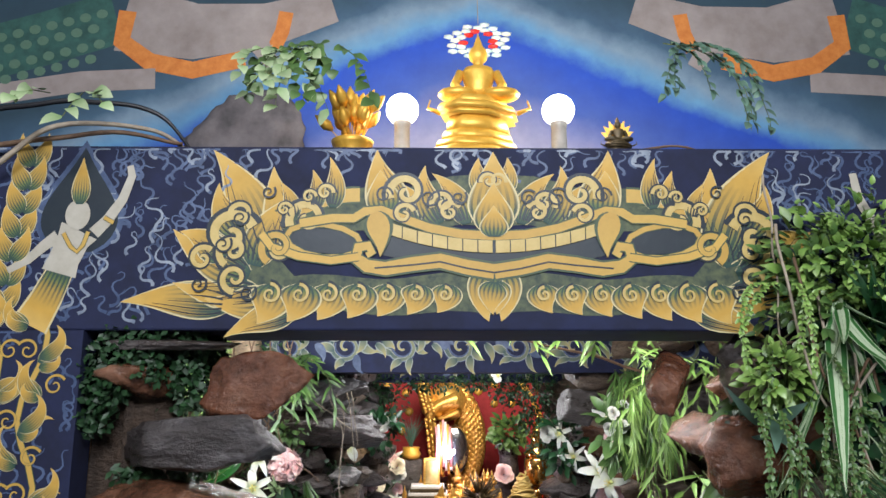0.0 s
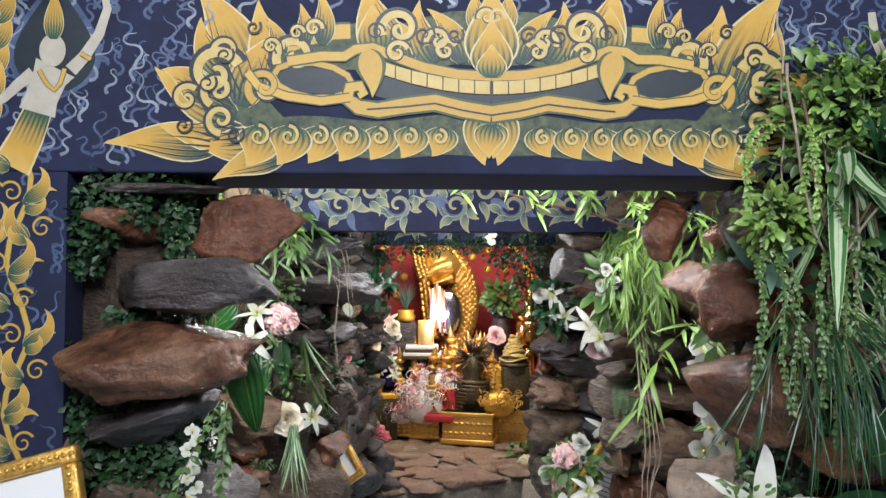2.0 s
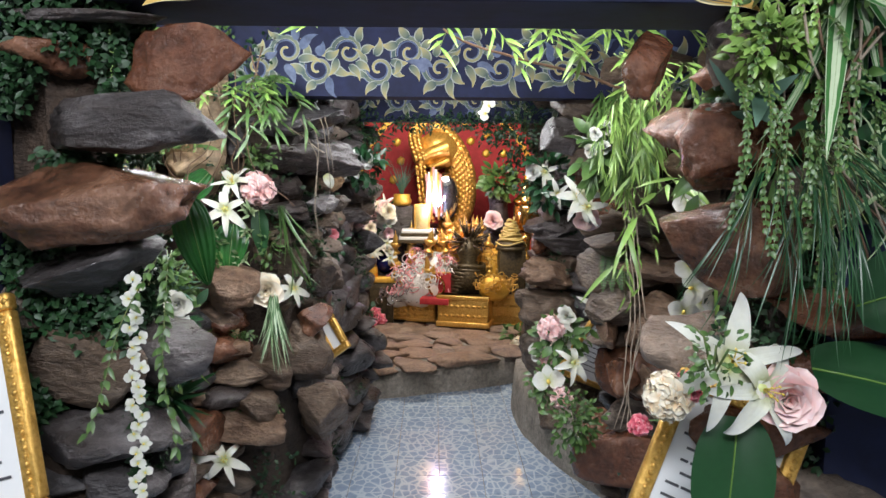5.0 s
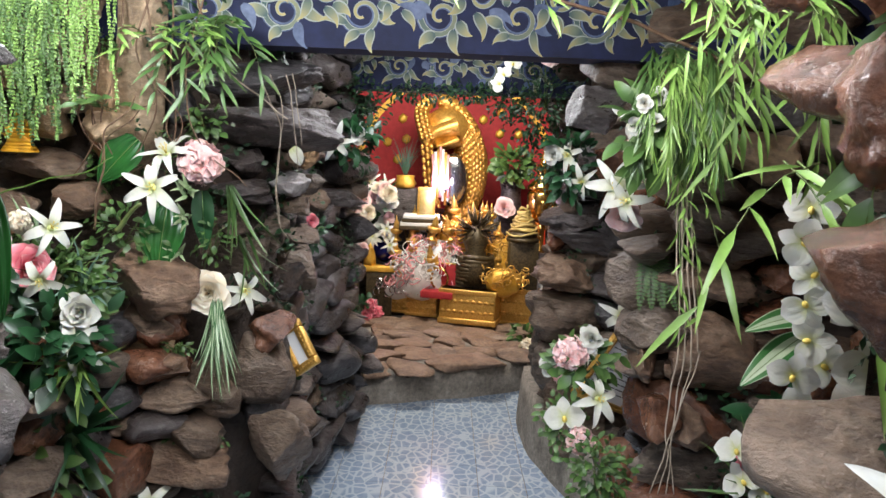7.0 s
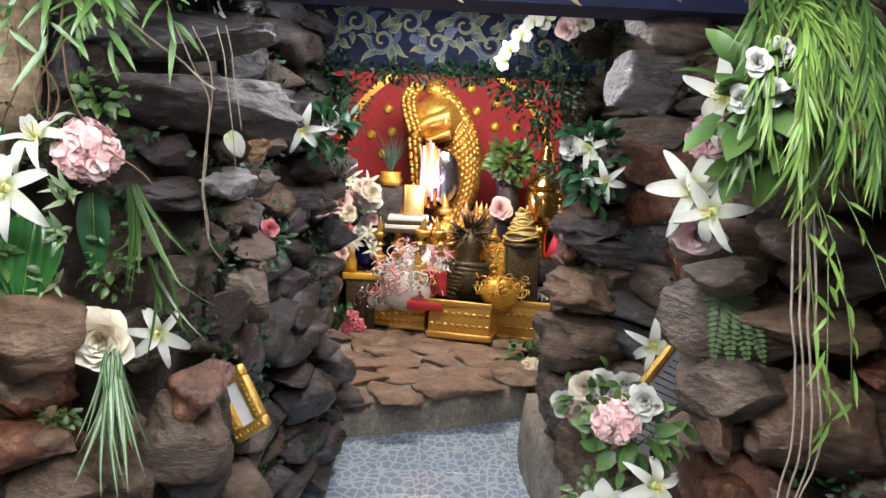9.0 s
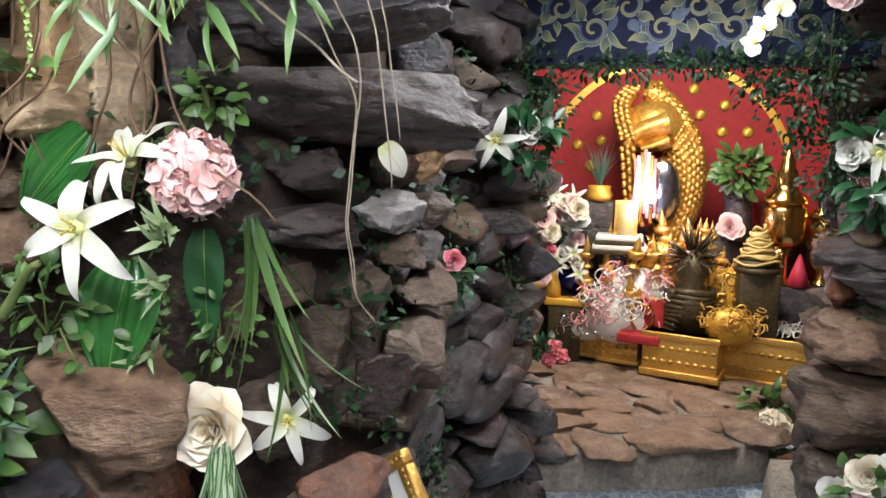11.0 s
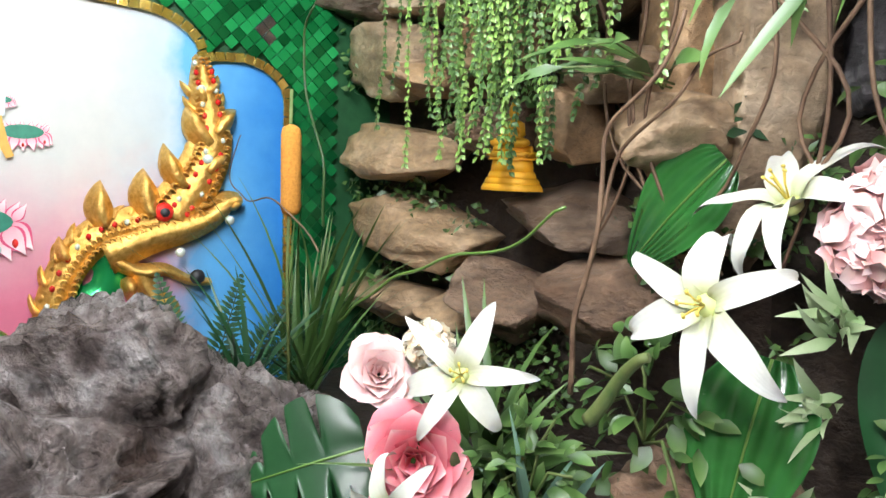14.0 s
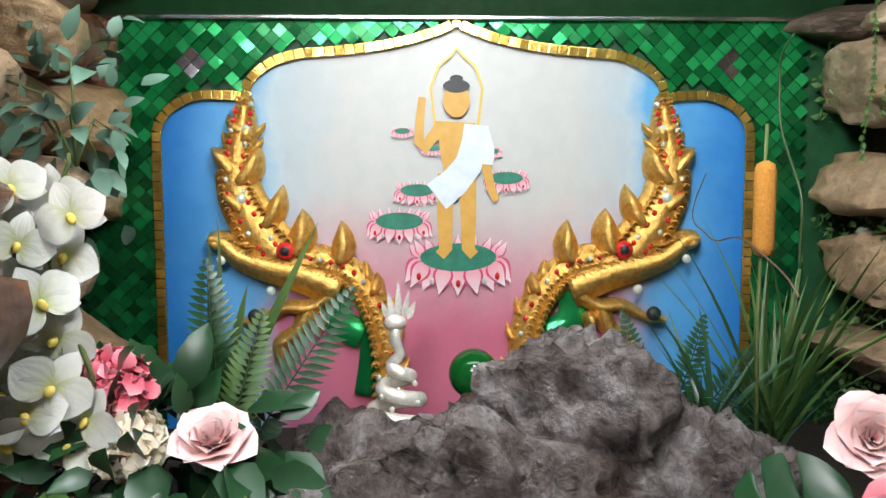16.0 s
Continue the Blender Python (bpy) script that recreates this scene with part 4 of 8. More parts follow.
boulder((-0.71, 2.81, 1.7), (0.06, 0.05, 0.28), ROCK_TAN, "pale upright tree trunk form", (0, 3, 0), 41, 4, 0.15, 4)
boulder((-0.81, 2.82, 1.6), (0.07, 0.06, 0.16), ROCK_TAN, "tan upright rock beside the trunk", (0, -4, 0), 42)
for k, (x, z, a, h, m) in enumerate(((-1.47, 1.785, 0.1, 0.04, 1), (-1.26, 1.765, 0.11, 0.036, 0), (-1.4, 1.68, 0.165, 0.06, 0), (-1.227, 1.64, 0.075, 0.033, 0), (-1.33, 1.532, 0.17, 0.064, 0), (-1.31, 1.398, 0.17, 0.056, 0), (-0.955, 1.458, 0.14, 0.036, 1), (-1.38, 1.27, 0.13, 0.04, 0), (-0.775, 1.551, 0.06, 0.045, 0), (-0.934, 1.563, 0.065, 0.045, 0), (-1.051, 1.331, 0.08, 0.06, 2), (-1.175, 1.294, 0.07, 0.032, 0), (-0.856, 1.63, 0.065, 0.04, 0), (-1.09, 1.7, 0.09, 0.05, 0), (-1.06, 1.81, 0.1, 0.05, 0), (-1.32, 1.86, 0.12, 0.05, 0), (-1.1, 1.91, 0.1, 0.05, 2), (-1.42, 1.95, 0.12, 0.05, 0), (-0.9, 1.74, 0.08, 0.06, 0), (-0.88, 1.88, 0.1, 0.07, 0), (-0.86, 1.36, 0.08, 0.05, 2), (-1.09, 1.57, 0.06, 0.04, 2))):
    boulder((x, 2.78, z), (a, 0.1, h), (ROCK_TAN, ROCK_MID, ROCK_WARM)[m], ("tan weathered stone in the alcove wall", "flat grey stone in the alcove wall", "brown stone deep in the alcove wall")[m], (0, 3 - 2 * (k % 3), 0), 50 + k, 4, 0.2, 13, 0.08)
# slate wall of the passage, left
BLACK_STONE = rock_material("black_glossy_rock", (0.004, 0.005, 0.007), (0.012, 0.016, 0.022), (0.06, 0.08, 0.1), 0.2)




for k, (where, size, mat, label, tilt) in enumerate((
    ((-0.404, 2.991, 1.592), (0.212, 0.100, 0.066), ROCK, "long dark slate slab boulder", 2),
    ((-0.423, 3.036, 1.726), (0.182, 0.100, 0.056), ROCK, "dark slate boulder below the beam", -2),
    ((-0.469, 2.990, 1.471), (0.068, 0.060, 0.040), ROCK, "small dark layered slate", 3),
    ((-0.469, 2.989, 1.396), (0.119, 0.072, 0.037), ROCK, "flat dark slate with shiny face", 2),
    ((-0.356, 3.039, 1.405), (0.062, 0.060, 0.039), QUARTZ, "shiny white quartz chunk on slate", 4),
    ((-0.325, 3.134, 1.493), (0.033, 0.060, 0.033), ROCK_TAN, "small tan stone beside slate", 0),
    ((-0.299, 3.096, 1.418), (0.034, 0.060, 0.033), ROCK_MID, "small brown stone beside quartz", 0),
    ((-0.497, 2.962, 1.289), (0.051, 0.060, 0.039), ROCK_MID, "dark brown stone below slate", -4),
    ((-0.459, 3.000, 1.188), (0.060, 0.060, 0.066), ROCK_MID, "dark brown blocky stone", -8),
    ((-0.407, 3.052, 1.250), (0.048, 0.060, 0.054), ROCK_MID, "dark brown wedge of stone", 6),
    ((-0.360, 3.035, 1.123), (0.068, 0.060, 0.065), BLACK_STONE, "black glossy rock under hanging roots", 4),
    ((-0.574, 2.949, 1.265), (0.034, 0.060, 0.060), ROCK_MID, "dark stone behind green blades", 0),
    ((-0.625, 2.897, 1.639), (0.039, 0.060, 0.065), ROCK, "dark stone beside the trunk", 0),
    ((-0.330, 3.065, 1.159), (0.037, 0.060, 0.043), ROCK_MID, "brown stone beside the black rock", 0),
    ((-0.513, 2.946, 1.071), (0.065, 0.060, 0.061), ROCK_MID, "brown stone behind a white lily", 3),
    ((-0.580, 2.942, 1.477), (0.062, 0.060, 0.052), ROCK, "dark stone behind the hydrangea", 0),
    ((-0.333, 3.062, 1.341), (0.038, 0.060, 0.037), ROCK_MID, "brown stone under the quartz", 0),
)):
    boulder(where, size, mat, label, (0, tilt, 45), 301 + k, 5, 0.3, 7 if size[0] > 0.09 else 11, 0.08)
for pts in (
    ((-0.390, 2.807, 1.718), (-0.361, 2.836, 1.639), (-0.338, 2.859, 1.568), (-0.349, 2.848, 1.445), (-0.340, 2.858, 1.317), (-0.314, 2.883, 1.253)),
    ((-0.366, 2.831, 1.721), (-0.341, 2.856, 1.653), (-0.336, 2.861, 1.568), (-0.347, 2.850, 1.431), (-0.336, 2.861, 1.295)),
    ((-0.328, 2.869, 1.726), (-0.310, 2.887, 1.583), (-0.298, 2.899, 1.456)),
    ((-0.313, 2.884, 1.728), (-0.301, 2.896, 1.624), (-0.289, 2.908, 1.528)),
):
    twig("hanging_string", "pale dry aerial root hanging over slate", pts, 0.0017, STRING)
big_leaf("white_leaf", "single white artificial leaf", (-0.323, 2.931, 1.523), (0.55, 0.1, -0.7), (0.2, -1, 0.5), 0.065, 0.04, WHITE_PETAL, 0.9)
twig("dry_twig", "bare pale twig sticking out", [(-0.5, 2.84, 1.73), (-0.4, 2.8, 1.67), (-0.3, 2.76, 1.6)], 0.003, STRING)
for dx, dz, m in ((-0.02, 0.03, PINK_ROSE), (-0.1, 0.03, WHITE_ROSE), (-0.06, -0.07, WHITE_ROSE)):
    flower(m, (-0.38 + dx, 3.72, 1.2 + dz), (0.5, -1, 0.1), 0.032, 20)
clump("rose_leaves", "green rose leaves in the pier", (-0.43, 3.74, 1.18), (0.09, 0.04, 0.06), 60, (0.03, 0.05), LEAF_DARK, 66)
flower(LILY, (-0.35, 3.98, 1.545), (0.2, -1, 0), 0.085, 15)
flower(WHITE_ROSE, (-0.265, 4.1, 1.58), (0.2, -1, 0), 0.045)
clump("rose_leaves", "dark leaves behind a lily", (-0.3, 4.12, 1.55), (0.11, 0.04, 0.1), 60, (0.05, 0.08), LEAF_DARK, 67)
# right of the passage
flower(LILY_B, (0.56, 2.66, 1.465), (-0.3, -1, 0.1), 0.085, 0)
flower(LILY, (0.615, 2.7, 1.63), (-0.9, -0.6, 0), 0.09, 30, "white lily seen from its side")
flower(PALE_ROSE, (0.595, 2.7, 1.38), (-0.2, -1, -0.6), 0.05, 0, "pale pink bud hanging below a lily")
flower(LILY_B, (0.64, 4.0, 1.53), (-0.5, -1, 0), 0.085, 20)
flower(LILY, (0.7, 3.95, 1.42), (-0.4, -1, 0), 0.075, 50)
flower(WHITE_ROSE, (0.575, 4.0, 1.53), (-0.4, -1, 0), 0.045)
clump("rose_leaves", "dark grey leaves behind lilies", (0.68, 4.02, 1.47), (0.1, 0.05, 0.14), 70, (0.05, 0.09), LEAF_DARK, 71)
for k, (x, z) in enumerate(((0.40, 1.92), (0.44, 1.97), (0.36, 1.87), (0.49, 1.98), (0.34, 1.83))):
    flower(ORCHID, (x, 4.15, z), (-0.3, -1, -0.2), 0.04, 20 * k, "small white orchid bloom by the beam")
flower(PALE_ROSE, (0.56, 4.15, 1.95), (-0.3, -1, -0.1), 0.045)
flower(CREAM_ROSE, (0.62, 4.15, 1.98), (-0.3, -1, -0.1), 0.04)
clump("creeping_fig_tuft", "dark small-leaved foliage at the beam end", (0.56, 4.25, 1.78), (0.16, 0.06, 0.2), 420, (0.014, 0.026), IVY, 72)
trailer("willow_cascade", "dense bunch of long narrow yellow-green leaves", (0.66, 2.56, 1.76), 16, 0.3, 0.085, 0.0055, LEAF_LIGHT, 73, (0.05, 0.05), (0, -1, 0), 0.018, 0.0, 0.0014, 2, 0.88, 0.25, 0.3)
trailer("willow_cascade", "bunch of long narrow green leaves", (0.66, 2.58, 1.8), 16, 0.34, 0.09, 0.006, LEAF, 74, (0.06, 0.05), (-0.1, -1, 0), 0.018, 0.0, 0.0014, 2, 0.88, 0.35, 0.35)
trailer("willow_cascade", "thin trailing willow stem with few leaves", (0.66, 2.56, 1.55), 4, 0.55, 0.055, 0.007, LEAF_LIGHT, 75, (0.02, 0.02), (0, -1, 0), 0.045, 0.0, 0.0014, 1, 0.88, 0.1, 0.7)
trailer("willow_branch", "leafy willow branch across the opening", (0.44, 2.45, 2.0), 12, 0.3, 0.09, 0.012, LEAF_LIGHT, 76, (0.3, 0.04), (0, -1, 0), 0.025, 0.0, 0.0016, 1, 0.9, 1.4)
trailer("willow_branch", "leafy willow sprig hanging at the lintel", (-0.1, 2.5, 2.04), 4, 0.22, 0.09, 0.013, LEAF_LIGHT, 77, (0.15, 0.04), (0, -1, 0), 0.03, 0.0, 0.0014, 1, 0.9, 1.4)
twig("willow_bough", "thin brown bough across the opening", [(0.78, 2.5, 1.75), (0.5, 2.45, 1.84), (0.22, 2.42, 1.9), (0.1, 2.42, 1.96)], 0.005, TWIG)
for k, (x, z) in enumerate(((0.56, 1.66), (0.60, 1.68), (0.63, 1.64), (0.55, 1.61), (0.59, 1.62))):
    flower(WHITE_ROSE, (x, 2.44 + 0.02 * (k % 2), z), (-0.2, -1, 0.1), 0.022)
clump("rose_leaves", "bright leaves round small white roses", (0.61, 2.5, 1.6), (0.09, 0.05, 0.1), 90, (0.04, 0.08), LEAF, 78)
for k in range(4):
    twig("hanging_string", "pale aerial root in front of the stones", [(0.67 + 0.01 * k, 2.54, 1.68), (0.68 + 0.012 * k, 2.52, 1.35), (0.7 + 0.015 * k, 2.5, 1.1), (0.69 + 0.02 * k, 2.51, 0.9 + 0.05 * k), (0.72 - 0.02 * k, 2.5, 0.72)], 0.0025, STRING)

flower(HYDRANGEA, (0.545, 2.82, 0.72), (-0.4, -1, 0.1), 0.042)
flower(HYDRANGEA, (0.71, 4.05, 0.57), (-0.3, -1, 0.2), 0.08)
for k, (x, y, z, m, q) in enumerate(((0.76, 3.98, 0.68, WHITE_ROSE, 0.07), (0.83, 3.95, 0.7, WHITE_ROSE, 0.06), (0.69, 4.0, 0.67, CREAM_ROSE, 0.06), (0.82, 3.9, 0.56, WHITE_ROSE, 0.07), (0.88, 3.86, 0.6, WHITE_ROSE, 0.06), (0.64, 4.06, 0.58, WHITE_ROSE, 0.06))):
    flower(m, (x, y, z), (-0.3, -1, 0.3), q, 50 * k, "pale artificial rose in the passage planter")
flower(LILY, (0.9, 3.9, 0.86), (-0.4, -1, 0.2), 0.1, 30, "white lily above the framed notice")
clump("planter_leaves", "green leaves round pale flowers in the planter", (0.78, 4.0, 0.6), (0.16, 0.08, 0.12), 140, (0.04, 0.07), LEAF, 501)
boulder((0.86, 4.16, 0.4), (0.22, 0.14, 0.16), ROCK_MID, "brown boulder under the planter flowers", (0, 0, 20), 502)
boulder((1.02, 3.62, 0.5), (0.12, 0.16, 0.2), ROCK_MID, "brown boulder behind the framed notice", (0, 0, 0), 503)
boulder((0.9, 3.7, 0.28), (0.16, 0.14, 0.16), ROCK_BROWN, "brown boulder under the framed notice", (0, 0, 0), 504)
boulder((0.74, 4.1, 0.3), (0.14, 0.14, 0.15), ROCK_MID, "brown boulder beside the kerb", (0, 0, 0), 505)
flower(LILY_B, (0.575, 2.76, 0.87), (0.2, -1, 0.3), 0.075, 12)
flower(ORCHID, (0.5, 2.85, 0.78), (-0.3, -1, 0.2), 0.06, 10, "white orchid bloom among green leaves")
clump("parsley_bush", "bright small-leaved green bush", (0.58, 2.74, 0.66), (0.09, 0.07, 0.13), 260, (0.02, 0.035), LEAF, 79)
clump("parsley_bush", "bright small-leaved green bush", (0.5, 2.9, 0.74), (0.07, 0.06, 0.09), 150, (0.02, 0.035), LEAF, 80)
for k, (where, size, mat, label) in enumerate((
    ((0.929, 2.830, 0.974), (0.143, 0.1, 0.127), ROCK_WARM, "large rounded brown boulder in the passage wall"),
    ((0.764, 2.830, 1.064), (0.124, 0.1, 0.071), ROCK_MID, "flat brown boulder in the passage wall"),
    ((1.063, 2.830, 1.121), (0.085, 0.1, 0.048), ROCK_BROWN, "flat reddish stone in the passage wall"),
    ((0.761, 2.830, 0.810), (0.067, 0.1, 0.083), ROCK_BROWN, "rounded reddish brown cobble in the passage wall"),
    ((0.853, 2.830, 0.762), (0.070, 0.1, 0.076), ROCK_WARM, "brown cobble in the passage wall"),
    ((1.216, 2.830, 0.936), (0.084, 0.1, 0.092), ROCK_BROWN, "dark reddish boulder in the passage wall"),
    ((0.703, 2.830, 0.968), (0.042, 0.1, 0.060), ROCK_WARM, "small brown wedge of stone in the wall"),
    ((0.684, 2.830, 1.289), (0.084, 0.1, 0.042), ROCK_MID, "flat layered slate in the passage wall"),
    ((0.866, 2.830, 1.207), (0.155, 0.1, 0.048), ROCK_WARM, "flat layered slate in the passage wall"),
    ((0.893, 2.830, 1.375), (0.111, 0.1, 0.059), ROCK_MID, "flat layered slate in the passage wall"),
    ((0.902, 2.830, 1.281), (0.112, 0.1, 0.032), ROCK_MID, "flat layered slate in the passage wall"),
    ((1.132, 2.830, 1.229), (0.132, 0.1, 0.050), ROCK_BROWN, "flat brown stone in the passage wall"),
    ((1.099, 2.830, 1.337), (0.084, 0.1, 0.056), ROCK_MID, "flat layered slate in the passage wall"),
    ((1.010, 2.830, 1.548), (0.117, 0.1, 0.068), ROCK_TAN, "pale tan stone beside the willow cascade"),
    ((1.196, 2.830, 1.599), (0.068, 0.1, 0.054), ROCK_TAN, "pale tan stone beside the willow cascade"),
    ((0.560, 3.030, 1.670), (0.083, 0.1, 0.081), ROCK, "dark slate high in the passage wall"),
    ((0.596, 3.030, 1.801), (0.112, 0.1, 0.058), ROCK_MID, "dark stone below the beam"),
    ((1.077, 2.830, 0.763), (0.080, 0.1, 0.070), ROCK_BROWN, "dark brown boulder behind white orchids"),
    ((1.060, 2.830, 0.962), (0.107, 0.1, 0.059), ROCK_WARM, "brown boulder behind leaves"),
)):
    boulder(where, size, mat, label, (0, 5 - 3 * (k % 4), 0), 80 + k, 5 if k < 3 else 4, 0.2, 12, 0.08)

for k, (where, size, mat, label) in enumerate((
    ((0.737, 4.320, 0.964), (0.137, 0.15, 0.077), ROCK_WARM, "smooth brown boulder on the passage pier"),
    ((0.783, 4.320, 0.787), (0.201, 0.15, 0.137), ROCK_MID, "large smooth brown boulder on the passage pier"),
    ((0.854, 4.320, 1.124), (0.200, 0.15, 0.068), ROCK, "dark slate on the passage pier"),
    ((0.800, 4.320, 1.249), (0.191, 0.15, 0.068), ROCK, "dark slate on the passage pier"),
    ((0.853, 4.320, 1.382), (0.193, 0.15, 0.062), ROCK, "dark slate on the passage pier"),
    ((0.863, 4.320, 1.511), (0.187, 0.15, 0.075), ROCK, "dark slate high on the passage pier"),
    ((0.680, 4.320, 0.527), (0.128, 0.15, 0.127), ROCK_MID, "brown boulder at the pier's foot"),
)):
    boulder(where, size, mat, label, (0, 3 - 2 * (k % 4), 0), 520 + k, 5, 0.3, 7, 0.08)
# white orchids hanging inside the portal
for k, p in enumerate(((0.608, 1.72, 1.486), (0.601, 1.72, 1.44), (0.619, 1.72, 1.395), (0.615, 1.72, 1.355), (0.624, 1.72, 1.308), (0.607, 1.72, 1.259), (0.645, 1.72, 1.275), (0.626, 1.72, 1.212))):
    flower(ORCHID, p, (-0.55, -1, 0.1 - 0.2 * (k % 2)), 0.034, 70 * k, "cream white orchid bloom on a hanging spray")
trailer("willow_spray", "long yellow-green leaves over white orchids", (0.588, 1.72, 1.546), 3, 0.4, 0.1, 0.011, LEAF_LIGHT, 181, (0.03, 0.03), (-0.3, -1, 0), 0.035, 0.0)
for k, (where, n, l) in enumerate((((0.600, 2.000, 1.814), 5, 0.34), ((0.670, 1.950, 1.806), 6, 0.4), ((0.569, 2.050, 1.840), 4, 0.3))):
    trailer("willow_spray", "yellow-green willow leaves hanging from the lintel", where, n, l, 0.075, 0.008, LEAF_LIGHT, 610 + k, (0.06, 0.03), (-0.1, -1, 0), 0.03, 0.0, 0.0012, 1, 0.9, 0.4, 0.6)
# front right planting
flower(LILY, (0.505, 1.2, 1.285), (-0.1, -1, 0.5), 0.095, 20, "large white lily before a brown boulder")
flower(LILY_B, (0.545, 1.18, 1.25), (0.2, -1, 0.1), 0.085, 50, "large white lily before a brown boulder")
flower(PALE_ROSE, (0.58, 1.18, 1.235), (-0.2, -1, 0.1), 0.05)
flower(CARNATION, (0.455, 1.24, 1.235), (0, -1, 0.4), 0.026)
flower(CREAM_HYDRANGEA, (0.425, 1.24, 1.22), (-0.2, -1, 0.3), 0.038)
flower(CARNATION, (0.39, 1.26, 1.17), (0, -1, 0.4), 0.018, 0, "closed pink lotus bud")
big_leaf("banana_leaf", "large dark ribbed green leaf", (0.63, 1.22, 1.27), (1, -0.25, -0.12), (0, -0.6, 1), 0.36, 0.16, LEAF_DARK, 0.4)
big_leaf("banana_leaf", "large dark pointed green leaf", (0.52, 1.21, 1.2), (-0.15, -0.3, -1), (-0.1, -1, 0.3), 0.24, 0.12, LEAF_DARK, 0.3)
big_leaf("banana_leaf", "large dark ribbed green leaf", (0.7, 1.24, 1.36), (0.5, -0.4, 0.3), (-0.1, -1, 0.3), 0.25, 0.13, LEAF_DARK, 0.5)
trailer("fern_grass", "long thin blue-green grass hanging", (0.606, 1.270, 1.619), 24, 0.13, 0.15, 0.0024, LEAF_DARK, 81, (0.045, 0.04), (0, -1, 0), 0.05, 0.0, 0.001, 2, 0.5, 0.06, 0.07)
tuft("sedge", "pale drooping sedge before the boulders", (0.744, 1.270, 1.515), 34, 0.17, 0.006, LEAF_PALE, 186, (0, -0.5, 0.35), 0.65, 2.3, 9)
trailer("hanging_vine", "small-leaved hanging vine with woody stems", (0.648, 1.270, 1.686), 6, 0.4, 0.0115, 0.0068, LEAF, 82, (0.05, 0.05), (-0.1, -1, 0), 0.0105, 0.02, 0.0016, 4, 0.93, 0.5)
trailer("hanging_vine", "small-leaved bright hanging vine", (0.665, 1.270, 1.884), 7, 0.24, 0.0115, 0.0068, LEAF_LIGHT, 183, (0.13, 0.06), (-0.1, -1, 0), 0.0105, 0.03, 0.0016, 4, 0.93, 1.2)
trailer("hanging_vine", "small-leaved vine trailing over a boulder", (0.531, 1.250, 1.684), 5, 0.3, 0.011, 0.0062, LEAF, 184, (0.03, 0.03), (-0.1, -1, 0), 0.0105, 0.0, 0.0014, 3, 0.93, 0.3)
trailer("hanging_vine", "small-leaved hanging vine with woody stems", (0.63, 1.3, 1.78), 3, 0.3, 0.0115, 0.0065, LEAF, 83, (0.07, 0.07), (-0.1, -1, 0), 0.0105, 0.02, 0.0014, 3)
clump("fittonia", "bright fresh green small-leaved plant", (0.575, 1.270, 1.737), (0.07, 0.05, 0.06), 260, (0.016, 0.03), LEAF_LIGHT, 84)
clump("fittonia", "fresh green leaves below white lilies", (0.454, 1.140, 1.304), (0.045, 0.04, 0.06), 80, (0.01, 0.018), LEAF, 185)
clump("leafy_filler", "dense mixed green foliage by the portal", (0.74, 1.32, 1.93), (0.15, 0.08, 0.15), 700, (0.016, 0.034), LEAF_LIGHT, 85)
clump("leafy_filler", "dusty green foliage over the lintel", (0.7, 1.31, 1.86), (0.16, 0.07, 0.18), 600, (0.016, 0.034), LEAF, 187)
clump("leafy_filler", "dense mixed dark foliage by the portal", (0.82, 1.33, 1.7), (0.14, 0.08, 0.25), 420, (0.03, 0.06), LEAF_DARK, 86)
tuft("striped_dracaena", "striped strap leaves hanging in foliage", (0.68, 1.28, 1.86), 12, 0.34, 0.028, STRIPED, 87, (0, -0.5, -0.9), 0.5, 0.5)
tuft("palm_tuft", "dark pointed palm leaves", (0.74, 1.27, 1.83), 22, 0.14, 0.016, LEAF_DARK, 88, (0, -1, 0.3), 0.9, 0.5)
tuft("agave_leaf", "grey striped broad pointed leaves", (0.56, 1.31, 1.66), 6, 0.13, 0.03, LEAF_GREY, 89, (-0.5, -1, -0.1), 0.7, 0.3)
for k in range(7):
    twig("dry_root", "thin bent dry vine in the foliage", [(0.58 + 0.03 * k, 1.27, 2.0 - 0.06 * k), (0.6 + 0.02 * k, 1.24, 1.76), (0.66 + 0.03 * math.sin(k * 2), 1.24, 1.6), (0.6 + 0.04 * k, 1.25, 1.42)], 0.0028, TWIG if k % 2 else STRING)
twig("hanging_string", "pale string hanging before the lintel", [(0.585, 1.3, 2.1), (0.583, 1.29, 1.95), (0.587, 1.29, 1.8), (0.6, 1.29, 1.66)], 0.0022, STRING)
# right side of the grotto: orchids and boulder
for k, (x, y, z) in enumerate(((0.64, 1.62, 1.38), (0.66, 1.62, 1.3), (0.63, 1.6, 1.24), (0.69, 1.62, 1.46))):
    flower(ORCHID, (x, y, z), (-0.4, -1, 0), 0.05, 15 * k)
twig("arching_vine", "green arching orchid stem", [(0.78, 1.65, 1.5), (0.7, 1.6, 1.42), (0.66, 1.58, 1.26), (0.6, 1.57, 1.2)], 0.003, LEAF_LIGHT)
trailer("bamboo_spray", "hanging bamboo-like green leaves", (0.72, 1.58, 1.75), 4, 0.5, 0.1, 0.02, LEAF, 91, (0.05, 0.03), (-0.2, -1, 0), 0.03, 0.0)
